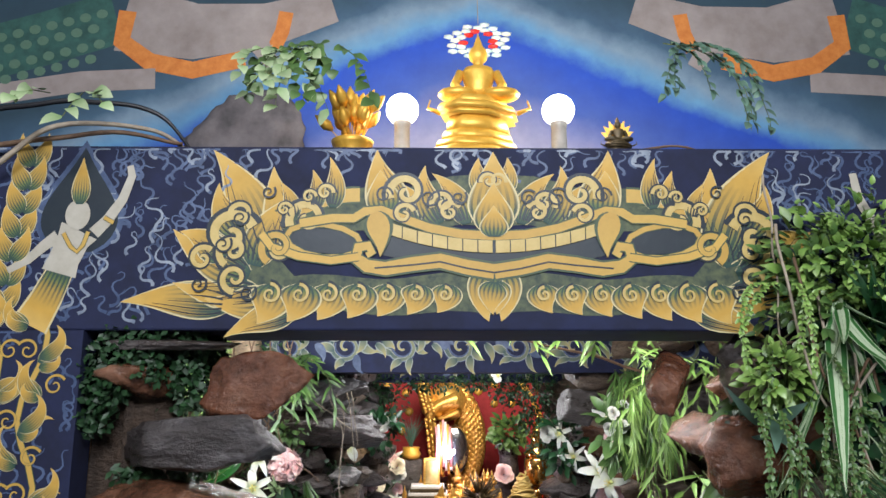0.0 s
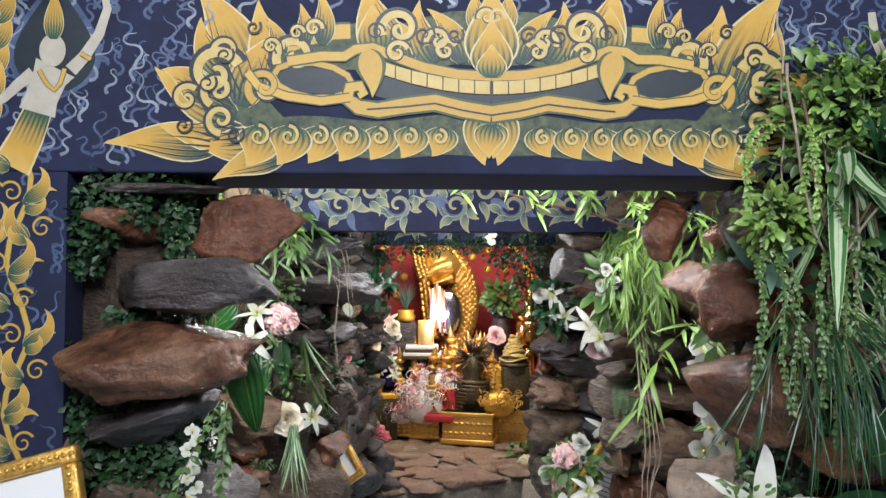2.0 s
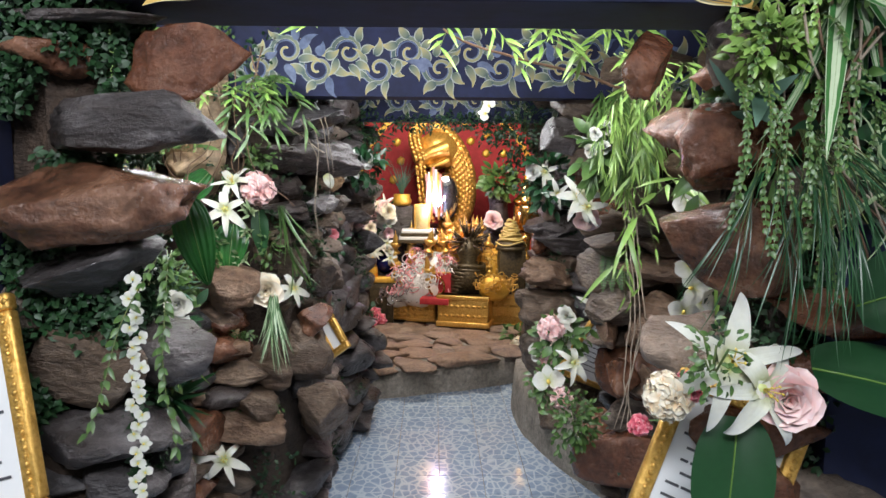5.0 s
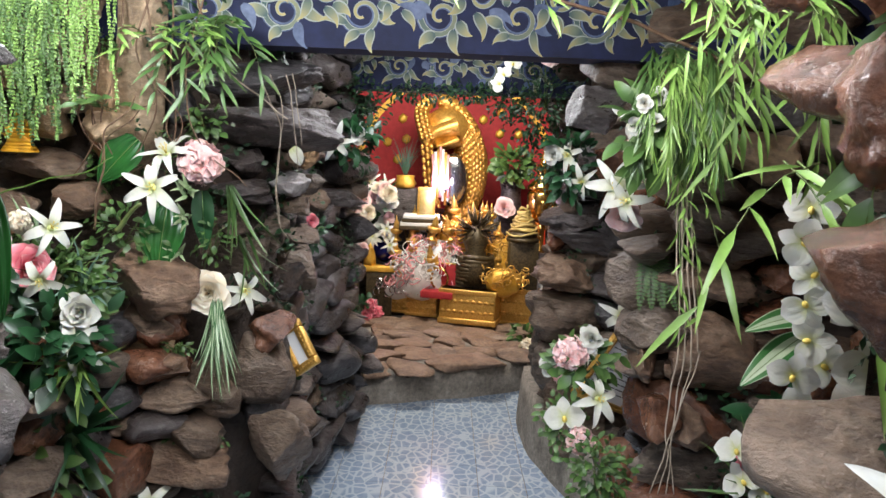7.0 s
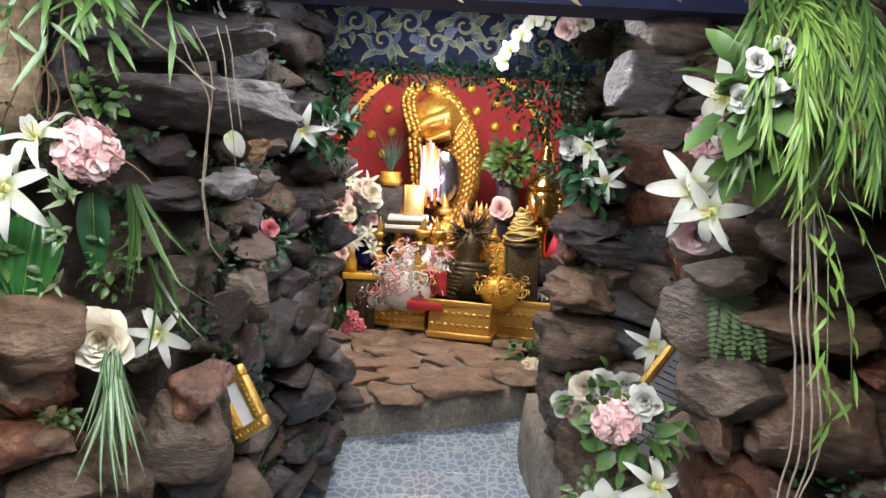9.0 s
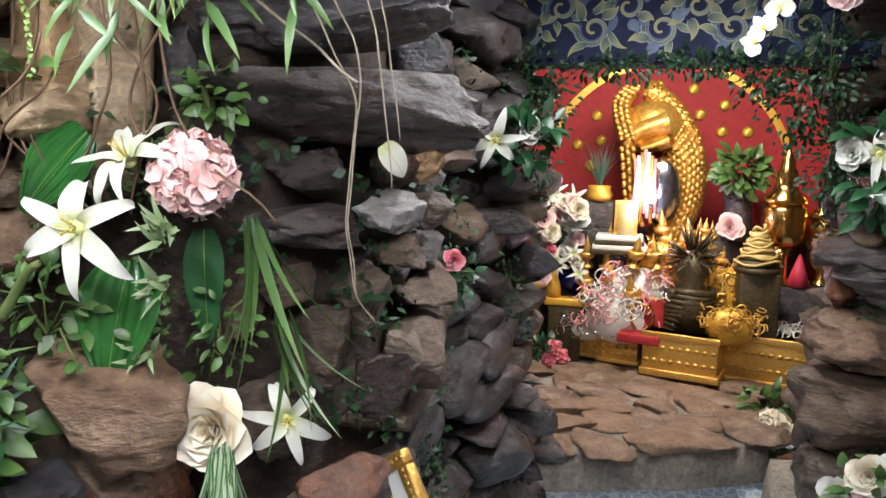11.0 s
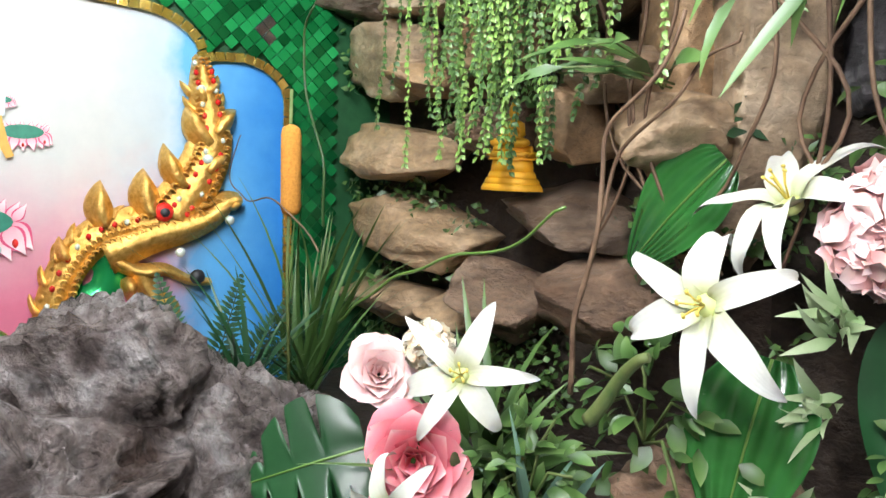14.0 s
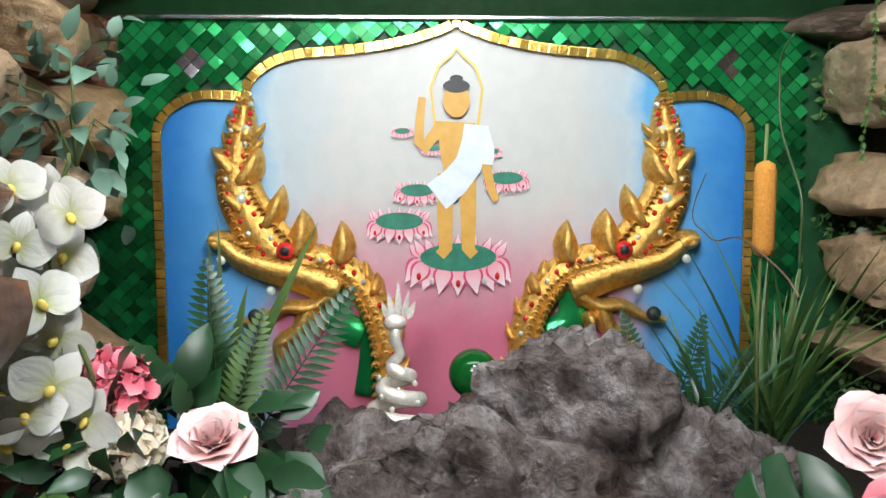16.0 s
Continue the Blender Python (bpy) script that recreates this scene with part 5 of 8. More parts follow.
# front left
trailer("hanging_vine", "pale green leafy garland on the pier's edge", (-0.37, 1.4, 1.42), 3, 0.36, 0.022, 0.009, LEAF, 92, (0.012, 0.02), (0.2, -1, 0), 0.02, 0.0, 0.0014, 2, 0.9, 0.2)
for k in range(26):
    flower(ORCHID, (-0.405 + 0.009 * math.sin(k * 2.3), 1.34, 1.38 - 0.016 * k), (0.3, -1, 0.2), 0.013, 37 * k, "small white blossom of a hanging garland")
big_leaf("pothos_leaf", "dark broad leaf under a boulder", (-0.37, 1.5, 1.5), (0.3, -0.2, -1), (0.2, -1, 0.2), 0.16, 0.07, VEINED, 0.2)
# alcove's left: orchids, fern, roses
rs_ = random.Random(77)
for k in range(20):
    s_ = k / 19
    flower(ORCHID, (-0.93 - 0.03 * (k % 2), 1.73 - 0.05 * math.sin(3 * s_) + 0.035 * (k % 3 - 1), 1.53 - 0.25 * s_), (1, 0.25 + rs_.uniform(-0.5, 0.5), rs_.uniform(-0.4, 0.3)), rs_.uniform(0.03, 0.04), rs_.uniform(-40, 40))
twig("arching_vine", "green arching stem of white orchids", [(-0.99, 1.78, 1.18), (-0.97, 1.74, 1.35), (-0.96, 1.71, 1.48), (-0.95, 1.74, 1.56)], 0.003, STEM)
flower(PALE_ROSE, (-0.97, 1.86, 1.285), (0.6, 0.1, 0.9), 0.044)
flower(CARNATION, (-1.0, 1.755, 1.33), (1, 0.1, 0.3), 0.04)
flower(WHITE_ROSE, (-0.98, 1.72, 1.3), (1, 0.1, 0.3), 0.045)
flower(CREAM_HYDRANGEA, (-0.99, 1.77, 1.27), (1, 0, 0.4), 0.04)
fern = plant("fern", (-1.05, 1.85, 1.25), "dark green fern fronds before the painting", "ferns")
frond(fern, (0, 0, 0), (0.0, -0.12, 1), (1, 0, 0.1), 0.2, 0.035, LEAF_DARK, 0.3)
frond(fern, (0, 0.03, 0), (0.05, 0.5, 0.8), (1, 0, 0.2), 0.2, 0.035, LEAF_DARK, 0.4)
frond(fern, (0, 0.0, -0.02), (0.1, 0.25, 1), (1, 0, 0.2), 0.17, 0.03, LEAF, 0.3)
fern = plant("fern", (-1.2, 2.36, 1.2), "dark green fern by the pitted rock", "ferns")
for k in range(5):
    frond(fern, (0, 0.02 * k, 0), (0.1, -0.1 + 0.3 * k, 0.6), (1, 0, 0.4), 0.17, 0.025, LEAF_DARK, 0.5)
clump("eucalyptus", "grey-green round leaves and berries", (-1.1, 1.68, 1.6), (0.07, 0.09, 0.12), 90, (0.025, 0.045), LEAF_GREY, 101, (1, 0, 0))
clump("leafy_filler", "dark leaves under the orchids", (-1.02, 1.78, 1.25), (0.1, 0.16, 0.1), 170, (0.04, 0.08), LEAF_DARK, 102, (1, 0, 0))
clump("leafy_filler", "mixed leaves before the pitted rock", (-0.9, 1.85, 1.15), (0.08, 0.16, 0.08), 120, (0.04, 0.07), LEAF, 103, (1, 0, 0))
tuft("sedge", "thin green sedge blades beside the painting", (-1.2, 2.52, 1.18), 46, 0.34, 0.008, LEAF, 104, (0.1, 0, 1), 0.45, 0.7)
tuft("sedge", "thin green sedge blades beside the painting", (-1.15, 2.42, 1.2), 26, 0.18, 0.008, LEAF_DARK, 105, (0.1, 0, 1), 0.7, 0.7)
tuft("strap_leaf", "single tall strap leaf before the naga", (-1.1, 1.82, 1.25), 4, 0.26, 0.018, LEAF, 106, (0.1, 0.25, 1), 0.2, 0.2)
cat_ = plant("cattail", (-1.105, 2.463, 1.2), "orange-brown artificial cattail reed", "reeds")
part("stalk", tube_bm([(0, 0, 0), (0, -0.004, 0.18), (0.0, 0.0, 0.4)], 0.0022), STEM, cat_)
part("spike", lathe_bm([(0.003, 0.247), (0.0105, 0.25), (0.0125, 0.258), (0.0125, 0.345), (0.0105, 0.354), (0.003, 0.358)], 14), plain("orange_felt", (0.42, 0.16, 0.02), (0.6, 0.27, 0.04), 0.9, scale=300, relief=0.5), cat_)

big_leaf("striped_leaf", "broad pale-striped green leaf over boulders", (1.02, 2.55, 1.12), (-0.8, -0.5, -0.3), (-0.2, -0.7, 0.7), 0.22, 0.07, STRIPED, 0.5)
big_leaf("striped_leaf", "broad pale-striped green leaf over boulders", (1.03, 2.55, 1.17), (-0.8, -0.5, 0.1), (-0.2, -0.7, 0.7), 0.2, 0.06, STRIPED, 0.6)
flower(CARNATION, (0.84, 2.32, 0.9), (-0.2, -1, 0.5), 0.05, 0, "bright pink lotus-like bloom")
for k, (x, z) in enumerate(((0.78, 0.92), (0.8, 0.85), (0.85, 0.83), (0.89, 0.86))):
    flower(ORCHID, (x, 2.3, z), (-0.2, -1, 0.5), 0.045, 30 * k, "white orchid bloom beside a pink lotus")
tuft("sedge", "green grass below white orchids", (0.85, 2.35, 0.8), 26, 0.16, 0.008, LEAF, 141, (0, -0.6, 0.8), 0.8, 0.8)
clump("leafy_filler", "dark leaves over the low boulders", (0.98, 2.5, 0.85), (0.12, 0.08, 0.12), 120, (0.04, 0.08), LEAF_DARK, 142)
flower(LILY, (0.8, 1.75, 1.15), (-0.4, -1, 0.3), 0.1, 20, "large white lily low by the boulder")

# low planting left of the passage
flower(LILY_B, (-0.72, 2.42, 1.06), (0.3, -1, 0.2), 0.075, 30, "white drooping lily over the ledge")
flower(WHITE_ROSE, (-0.71, 2.44, 1.13), (0.3, -1, 0.2), 0.05, 0, "white rosebud over the ledge")
tuft("palm_tuft", "yellow-green pointed leaves over the ledge", (-0.72, 2.45, 1.02), 26, 0.16, 0.012, LEAF_LIGHT, 151, (0.2, -0.8, -0.5), 0.7, 0.6)
flower(LILY, (-0.74, 2.62, 0.56), (0.2, -1, 0.5), 0.085, 15, "white lily low on the rubble")
flower(LILY_B, (-0.64, 2.66, 0.55), (0.2, -1, 0.6), 0.085, 45, "white lily low on the rubble")
tuft("dracaena", "dark strap leaves low on the rubble", (-0.8, 2.55, 0.8), 24, 0.24, 0.022, LEAF_DARK, 152, (0.3, -0.8, 0.2), 0.9, 0.9)
clump("leafy_filler", "green leaves low on the rubble", (-0.84, 2.5, 0.75), (0.1, 0.1, 0.18), 120, (0.04, 0.07), LEAF, 153)
for k, (where, size, mat) in enumerate((
    ((-0.698, 2.770, 1.032), (0.091, 0.09, 0.049), ROCK_WARM),
    ((-0.656, 2.770, 0.921), (0.091, 0.09, 0.040), ROCK_WARM),
    ((-0.604, 2.770, 0.843), (0.101, 0.09, 0.044), ROCK_WARM),
    ((-0.721, 2.770, 0.757), (0.087, 0.09, 0.052), ROCK_WARM),
    ((-0.591, 2.770, 0.642), (0.183, 0.09, 0.067), ROCK_WARM),
    ((-0.539, 2.770, 0.726), (0.095, 0.09, 0.051), ROCK_MID),
    ((-0.803, 2.770, 0.868), (0.061, 0.09, 0.069), ROCK_MID),
    ((-0.507, 2.850, 0.849), (0.075, 0.09, 0.094), ROCK_MID),
    ((-0.387, 2.850, 0.878), (0.075, 0.09, 0.117), ROCK_MID),
    ((-0.796, 2.770, 0.996), (0.043, 0.09, 0.074), ROCK_MID),
    ((-0.344, 2.850, 1.011), (0.059, 0.09, 0.061), ROCK_BROWN),
    ((-0.339, 2.850, 0.659), (0.091, 0.09, 0.104), ROCK_MID),
    ((-0.883, 2.770, 0.676), (0.080, 0.09, 0.092), ROCK_MID),
)):
    boulder(where, size, mat, "brown weathered stone under the hanging plants", (0, 6 - 4 * (k % 4), 0), 200 + k, 4, 0.25, 9, 0.08)
clump("moss_tuft", "bright moss between brown stones", (-0.6, 2.74, 0.97), (0.06, 0.03, 0.02), 70, (0.012, 0.022), LEAF, 154)
clump("moss_tuft", "bright moss between brown stones", (-0.55, 2.76, 0.7), (0.09, 0.03, 0.02), 90, (0.012, 0.022), LEAF, 155)

# right wall seen from inside
flower(LILY, (0.58, 2.62, 1.43), (-0.7, -0.7, 0), 0.07, 70, "white lily on the inner pier edge")
fern = plant("fern", (0.72, 2.88, 1.34), "long green fern hanging on slate", "ferns")
for k in range(4):
    frond(fern, (0, 0, 0), (-0.25 + 0.12 * k, -0.5, -0.7), (-0.5, -1, 0.3), 0.24, 0.028, LEAF, 0.5)
flower(HYDRANGEA, (0.5, 2.82, 0.98), (-0.5, -1, 0.2), 0.05, 0, "pale pink ruffled peony on the pier")
flower(WHITE_ROSE, (0.55, 2.8, 1.03), (-0.5, -1, 0.2), 0.04)
flower(HYDRANGEA, (0.7, 3.0, 1.56), (-0.6, -1, 0), 0.05, 0, "pale dusty hydrangea on slate")
clump("rose_leaves", "green leaves round pale flowers", (0.55, 2.84, 0.95), (0.09, 0.05, 0.09), 80, (0.03, 0.06), LEAF, 161)


# ---- painted murals ----
LAYERS = [0]


def flat_bm():
    bm = bmesh.new()
    bm.loops.layers.uv.verify()
    return bm


def ribbon(bm, pts, widths, put):
    """A painted stroke along 2D points: put maps (u, v) to the wall."""
    uv = bm.loops.layers.uv.verify()
    rows, n = [], len(pts)
    LAYERS[0] = (LAYERS[0] + 1) % 9
    lift = 0.0004 * LAYERS[0] / 9
    for k, (x, z) in enumerate(pts):
        (x0, z0), (x1, z1) = pts[max(0, k - 1)], pts[min(n - 1, k + 1)]
        l = math.hypot(x1 - x0, z1 - z0) or 1
        nx, nz, w = -(z1 - z0) / l, (x1 - x0) / l, widths(k / (n - 1)) / 2
        rows.append([bm.verts.new(put(x + nx * w * c, z + nz * w * c, lift + 0.000005 * k)) for c in (-1, -0.5, 0, 0.5, 1)])
    for k in range(n - 1):
        for j in range(4):
            f = bm.faces.new((rows[k][j], rows[k][j + 1], rows[k + 1][j + 1], rows[k + 1][j]))
            for loop, c in zip(f.loops, ((k, j), (k, j + 1), (k + 1, j + 1), (k + 1, j))):
                loop[uv].uv = (c[0] / (n - 1), c[1] / 4)


def kanok_path(x, z, angle, length, curl, n=14):
    pts, a, step = [], math.radians(angle), length / n
    for k in range(n + 1):
        pts.append((x, z))
        a += curl * (0.4 + 1.2 * k / n) / n
        x, z = x + math.cos(a) * step, z + math.sin(a) * step
    return pts


def kanok_width(width):
    return lambda s: width * 1.35 * (0.3 + 0.7 * math.sin(math.pi * min(1, s * 1.05) ** 0.8)) * (1 - s) ** 0.5 + 0.0006


def kanok(bm, x, z, angle, length, width, curl, put, n=14):
    """One flame leaf; its tip curls by curl radians."""
    ribbon(bm, kanok_path(x, z, angle, length, curl, n), kanok_width(width), put)


def veins(bm, x, z, angle, length, width, curl, put):
    """Dark brush lines along a flame leaf, longer towards its inner side."""
    pts, wide = kanok_path(x, z, angle, length, curl), kanok_width(width)
    inner = 1 if curl > 0 else -1
    for off, stop in ((-0.3, 5), (-0.12, 7), (0.06, 9), (0.22, 11), (0.36, 12)):
        line = []
        for k in range(1, stop):
            (x0, z0), (x1, z1) = pts[k - 1], pts[k + 1]
            l = math.hypot(x1 - x0, z1 - z0) or 1
            w = wide(k / 14) * off * inner
            line.append((pts[k][0] - (z1 - z0) / l * w, pts[k][1] + (x1 - x0) / l * w))
        ribbon(bm, line, lambda s: 0.0032 * (1 - s) + 0.0007, put)


def hook(bm, x, z, angle, length, width, curl, put, thick, grow=1.0):
    """The rolled lobe at a flame leaf's inner side."""
    inner = 1 if curl > 0 else -1
    (x0, z0), (x1, z1) = kanok_path(x, z, angle, length, curl)[4:6]
    l = math.hypot(x1 - x0, z1 - z0) or 1
    w = width * 0.5 * inner
    scroll(bm, x0 - (z1 - z0) / l * w, z0 + (x1 - x0) / l * w, width * 0.44 * grow, 1.25, math.degrees(math.atan2(z1 - z0, x1 - x0)) - 90 * inner, put, thick, inner)


def scroll(bm, x, z, r, turns, start, put, width=0.008, sense=1, n=30):
    pts = []
    for k in range(n + 1):
        s = k / n
        a = math.radians(start) + sense * turns * 2 * math.pi * s
        q = r * (1 - 0.85 * s)
        pts.append((x + q * math.cos(a), z + q * math.sin(a)))
    ribbon(bm, pts, lambda s: width * (1 - 0.55 * s), put)


def layer(depth, y=WALL_Y):
    return lambda u, v, e=0.0: Vector((u, y - 0.0005 * depth - e, v))


def disc_shape(bm, x, z, a, b, put, turn=0.0, n=24, power=1.0):
    c, s = math.cos(turn), math.sin(turn)
    vs = []
    for k in range(n):
        t = 2 * math.pi * k / n
        p, q = a * math.copysign(abs(math.cos(t)) ** power, math.cos(t)), b * math.copysign(abs(math.sin(t)) ** power, math.sin(t))
        vs.append(bm.verts.new(put(x + p * c - q * s, z + p * s + q * c)))
    f = bm.faces.new(vs)
    uv = bm.loops.layers.uv.verify()
    for loop in f.loops:
        loop[uv].uv = (0.5, 0.5)


mural = thing("mask_mural", (0, 0, 0), "golden mask mural with teeth and flame leaves on navy", "mural")
CX = 0.103


def both(fn):
    for sg in (1, -1):
        fn(lambda d: CX + sg * d, sg)


def piece(name, mat, depth, fn, mirrored=True):
    for sg in (1, -1) if mirrored else (1,):
        bm = flat_bm()
        fn(bm, lambda d: CX + sg * d, sg, layer(depth + 0.4 * (sg < 0)))
        part(name, bm, mat, mural, smooth=False)


def ang(a, sg):
    return a if sg > 0 else 180 - a


FLAMES = ((0.36, 1.97, 60, 0.17, 0.078, 0.5), (0.42, 1.95, 75, 0.24, 0.098, -0.5), (0.44, 1.94, 100, 0.15, 0.065, 0.7), (0.45, 1.92, 20, 0.17, 0.065, 0.5), (0.43, 1.89, -5, 0.16, 0.058, 0.5),
          (0.48, 1.87, 8, 0.2, 0.065, -0.3), (0.4, 1.88, -14, 0.13, 0.058, 0.6), (0.36, 1.86, -12, 0.14, 0.052, -0.4), (0.47, 2, 45, 0.11, 0.052, 0.9), (0.5, 1.95, 55, 0.1, 0.052, -0.9))
CREST = ((0.3, 2.05, 100, 0.1, 0.036, -0.6), (0.33, 2.05, 95, 0.075, 0.03, -0.5), (0.37, 2.03, 80, 0.075, 0.03, -0.5), (0.18, 2.03, 62, 0.14, 0.075, 0.5), (0.1, 2.02, 55, 0.12, 0.05, 0.9), (0.05, 2.02, 75, 0.12, 0.045, -0.8), (0.14, 2.02, 80, 0.09, 0.045, -0.7), (0.02, 2.08, 70, 0.07, 0.036, 0.6))


def brow(bm, X, sg, put):
    ribbon(bm, [(X(0.4 - 0.15 * k / 10), 2.03 + 0.045 * math.sin(k / 10 * 1.6) + 0.0) for k in range(11)], lambda s: 0.034, put)


for n_, (d_, z_, a_, l_, w_, c_) in enumerate(FLAMES):
    piece("flame_leaf", KANOK, 0.6 + 0.12 * n_, lambda bm, X, sg, put: kanok(bm, X(d_), z_, ang(a_, sg), l_, w_, c_ * sg, put))
    piece("leaf_vein", LINE, 2.0, lambda bm, X, sg, put: veins(bm, X(d_), z_, ang(a_, sg), l_, w_, c_ * sg, put))
    if z_ > 1.88:
        piece("leaf_hook_line", LINE, 2.9, lambda bm, X, sg, put: hook(bm, X(d_), z_, ang(a_, sg), l_, w_, c_ * sg, put, w_ * 0.3, 1.12))
    if z_ > 1.88:
        piece("leaf_hook", TOOTH, 3.8, lambda bm, X, sg, put: hook(bm, X(d_), z_, ang(a_, sg), l_, w_, c_ * sg, put, w_ * 0.2))
piece("painted_shading", SHADE, 0.2, lambda bm, X, sg, put: ribbon(bm, [(X(0.5 * k / 12), 1.888 + 0.006 * math.sin(k)) for k in range(13)], lambda s: 0.075 - 0.02 * s, put))
piece("painted_shading", SHADE, 0.3, lambda bm, X, sg, put: ribbon(bm, [(X(0.42 * k / 12), 2.06 + 0.008 * math.sin(k) - 0.05 * (k / 12) ** 2) for k in range(13)], lambda s: 0.1 - 0.03 * s, put))
piece("painted_shading", SHADE, 0.25, lambda bm, X, sg, put: ribbon(bm, [(X(0.4), 1.87), (X(0.44), 1.93), (X(0.46), 1.99), (X(0.45), 2.05)], lambda s: 0.12 - 0.06 * s, put))
piece("brow_band", BAND, 2, brow)
for n_, (d_, z_, a_, l_, w_, c_) in enumerate(CREST):
    piece("crest_leaf", KANOK, 3 + 0.12 * n_, lambda bm, X, sg, put: kanok(bm, X(d_), z_, ang(a_, sg), l_, w_, c_ * sg, put))
    piece("leaf_vein", LINE, 4.3, lambda bm, X, sg, put: veins(bm, X(d_), z_, ang(a_, sg), l_, w_, c_ * sg, put))
    piece("leaf_hook_line", LINE, 5.2, lambda bm, X, sg, put: hook(bm, X(d_), z_, ang(a_, sg), l_, w_, c_ * sg, put, w_ * 0.3, 1.12))
    piece("leaf_hook", TOOTH, 6.1, lambda bm, X, sg, put: hook(bm, X(d_), z_, ang(a_, sg), l_, w_, c_ * sg, put, w_ * 0.2))
piece("centre_flame", KANOK, 5, lambda bm, X, sg, put: [kanok(bm, X(0), z, 90, l, w, 0.0, put) for z, l, w in ((2.01, 0.15, 0.09),)], False)
piece("centre_flame", KANOK, 6, lambda bm, X, sg, put: [kanok(bm, X(0), z, 90, l, w, 0.0, put) for z, l, w in ((2.0, 0.1, 0.07),)], False)
piece("centre_flame", KANOK, 7, lambda bm, X, sg, put: [kanok(bm, X(0), z, 90, l, w, 0.0, put) for z, l, w in ((1.995, 0.06, 0.05),)], False)
piece("eye_leaf", KANOK, 5, lambda bm, X, sg, put: kanok(bm, X(0.2), 2.04, ang(75, sg), 0.085, 0.06, 0.3 * sg, put))
piece("eye_scroll", LINE, 7, lambda bm, X, sg, put: scroll(bm, X(0.205), 2.075, 0.017, 1.6, 0, put, 0.004))
piece("eye_socket", LINE, 3, lambda bm, X, sg, put: disc_shape(bm, X(0.315), 1.987, 0.062, 0.023, put, 0.1 * sg, 24, 0.9))
piece("eye_rim", BAND, 4, lambda bm, X, sg, put: ribbon(bm, [(X(0.315 + 0.07 * math.cos(t / 12 * 6.283)), 1.987 + 0.031 * math.sin(t / 12 * 6.283) + 0.007 * math.cos(t / 12 * 6.283)) for t in range(13)], lambda s: 0.013, put))
piece("upper_lip", BAND, 5, lambda bm, X, sg, put: ribbon(bm, [(X(d), z) for d, z in ((0, 1.997), (0.06, 2.0), (0.12, 2.012), (0.17, 2.03), (0.21, 2.046), (0.24, 2.043), (0.26, 2.03), (0.3, 2.03), (0.36, 2.02))], lambda s: 0.021, put))
piece("mouth", LINE, 2, lambda bm, X, sg, put: ribbon(bm, [(X(d), z) for d, z in ((0, 1.965), (0.08, 1.967), (0.16, 1.975), (0.2, 1.985))], lambda s: 0.05, put))
piece("lower_lip", BAND, 6, lambda bm, X, sg, put: ribbon(bm, [(X(d), z) for d, z in ((0, 1.93), (0.05, 1.938), (0.1, 1.95), (0.15, 1.944), (0.2, 1.935), (0.235, 1.94), (0.255, 1.955), (0.25, 1.975), (0.232, 1.978), (0.225, 1.965), (0.235, 1.96))], lambda s: 0.036 * (1 - 0.6 * s ** 2), put))
piece("lip_line", LINE, 7, lambda bm, X, sg, put: ribbon(bm, [(X(d), z) for d, z in ((0, 1.928), (0.05, 1.936), (0.1, 1.948), (0.15, 1.942), (0.22, 1.936))], lambda s: 0.003, put))
piece("cheek_scroll", BAND, 6, lambda bm, X, sg, put: (scroll(bm, X(0.4), 1.975, 0.032, 1.2, ang(-60, sg), put, 0.018, sg), ribbon(bm, [(X(d), z) for d, z in ((0.25, 1.957), (0.3, 1.95), (0.36, 1.958), (0.41, 1.975), (0.43, 2.0))], lambda s: 0.018, put)))
piece("chin_leaf", KANOK, 5, lambda bm, X, sg, put: kanok(bm, X(0.005), 1.93, ang(-65, sg), 0.095, 0.065, -0.9 * sg, put))
piece("chin_heart", KANOK, 7, lambda bm, X, sg, put: kanok(bm, X(0.0), 1.91, ang(-75, sg), 0.06, 0.05, -0.5 * sg, put))
piece("fang", BAND, 9, lambda bm, X, sg, put: kanok(bm, X(0.222), 2.04, ang(-110, sg), 0.085, 0.05, 0.5 * sg, put))
teeth = []
for sg in (1, -1):
    for k in range(7):
        bm = flat_bm()
        d0, d1 = 0.003 + 0.028 * k, 0.029 + 0.028 * k
        top0, top1 = 1.988 + 0.9 * d0 * d0, 1.988 + 0.9 * d1 * d1
        put = layer(8)
        f = bm.faces.new([bm.verts.new(put(CX + sg * d, z)) for d, z in ((d0, top0), (d1, top1), (d1, top1 - 0.023), (d0, top0 - 0.023))])
        part("tooth", bm, TOOTH, mural, smooth=False)
for sg in (1, -1):
    for k in range(7):
        bm = flat_bm()
        d, s = 0.085 + 0.053 * k, 0.9 + 0.06 * k
        put = layer(4 + (k % 2))
        kanok(bm, CX + sg * d, 1.905, ang(-85, sg), 0.062 * s, 0.06 * s, 0.7 * sg, put)
        part("scroll_leaf", bm, KANOK, mural, smooth=False)
        bm = flat_bm()
        scroll(bm, CX + sg * (d + 0.006), 1.888, 0.015 * s, 1.3, 90, layer(8), 0.006, sg)
        part("leaf_curl", bm, TOOTH, mural, smooth=False)
        bm = flat_bm()
        scroll(bm, CX + sg * (d + 0.006), 1.888, 0.0205 * s, 0.8, 90, layer(7), 0.004, sg)
        part("leaf_line", bm, LINE, mural, smooth=False)
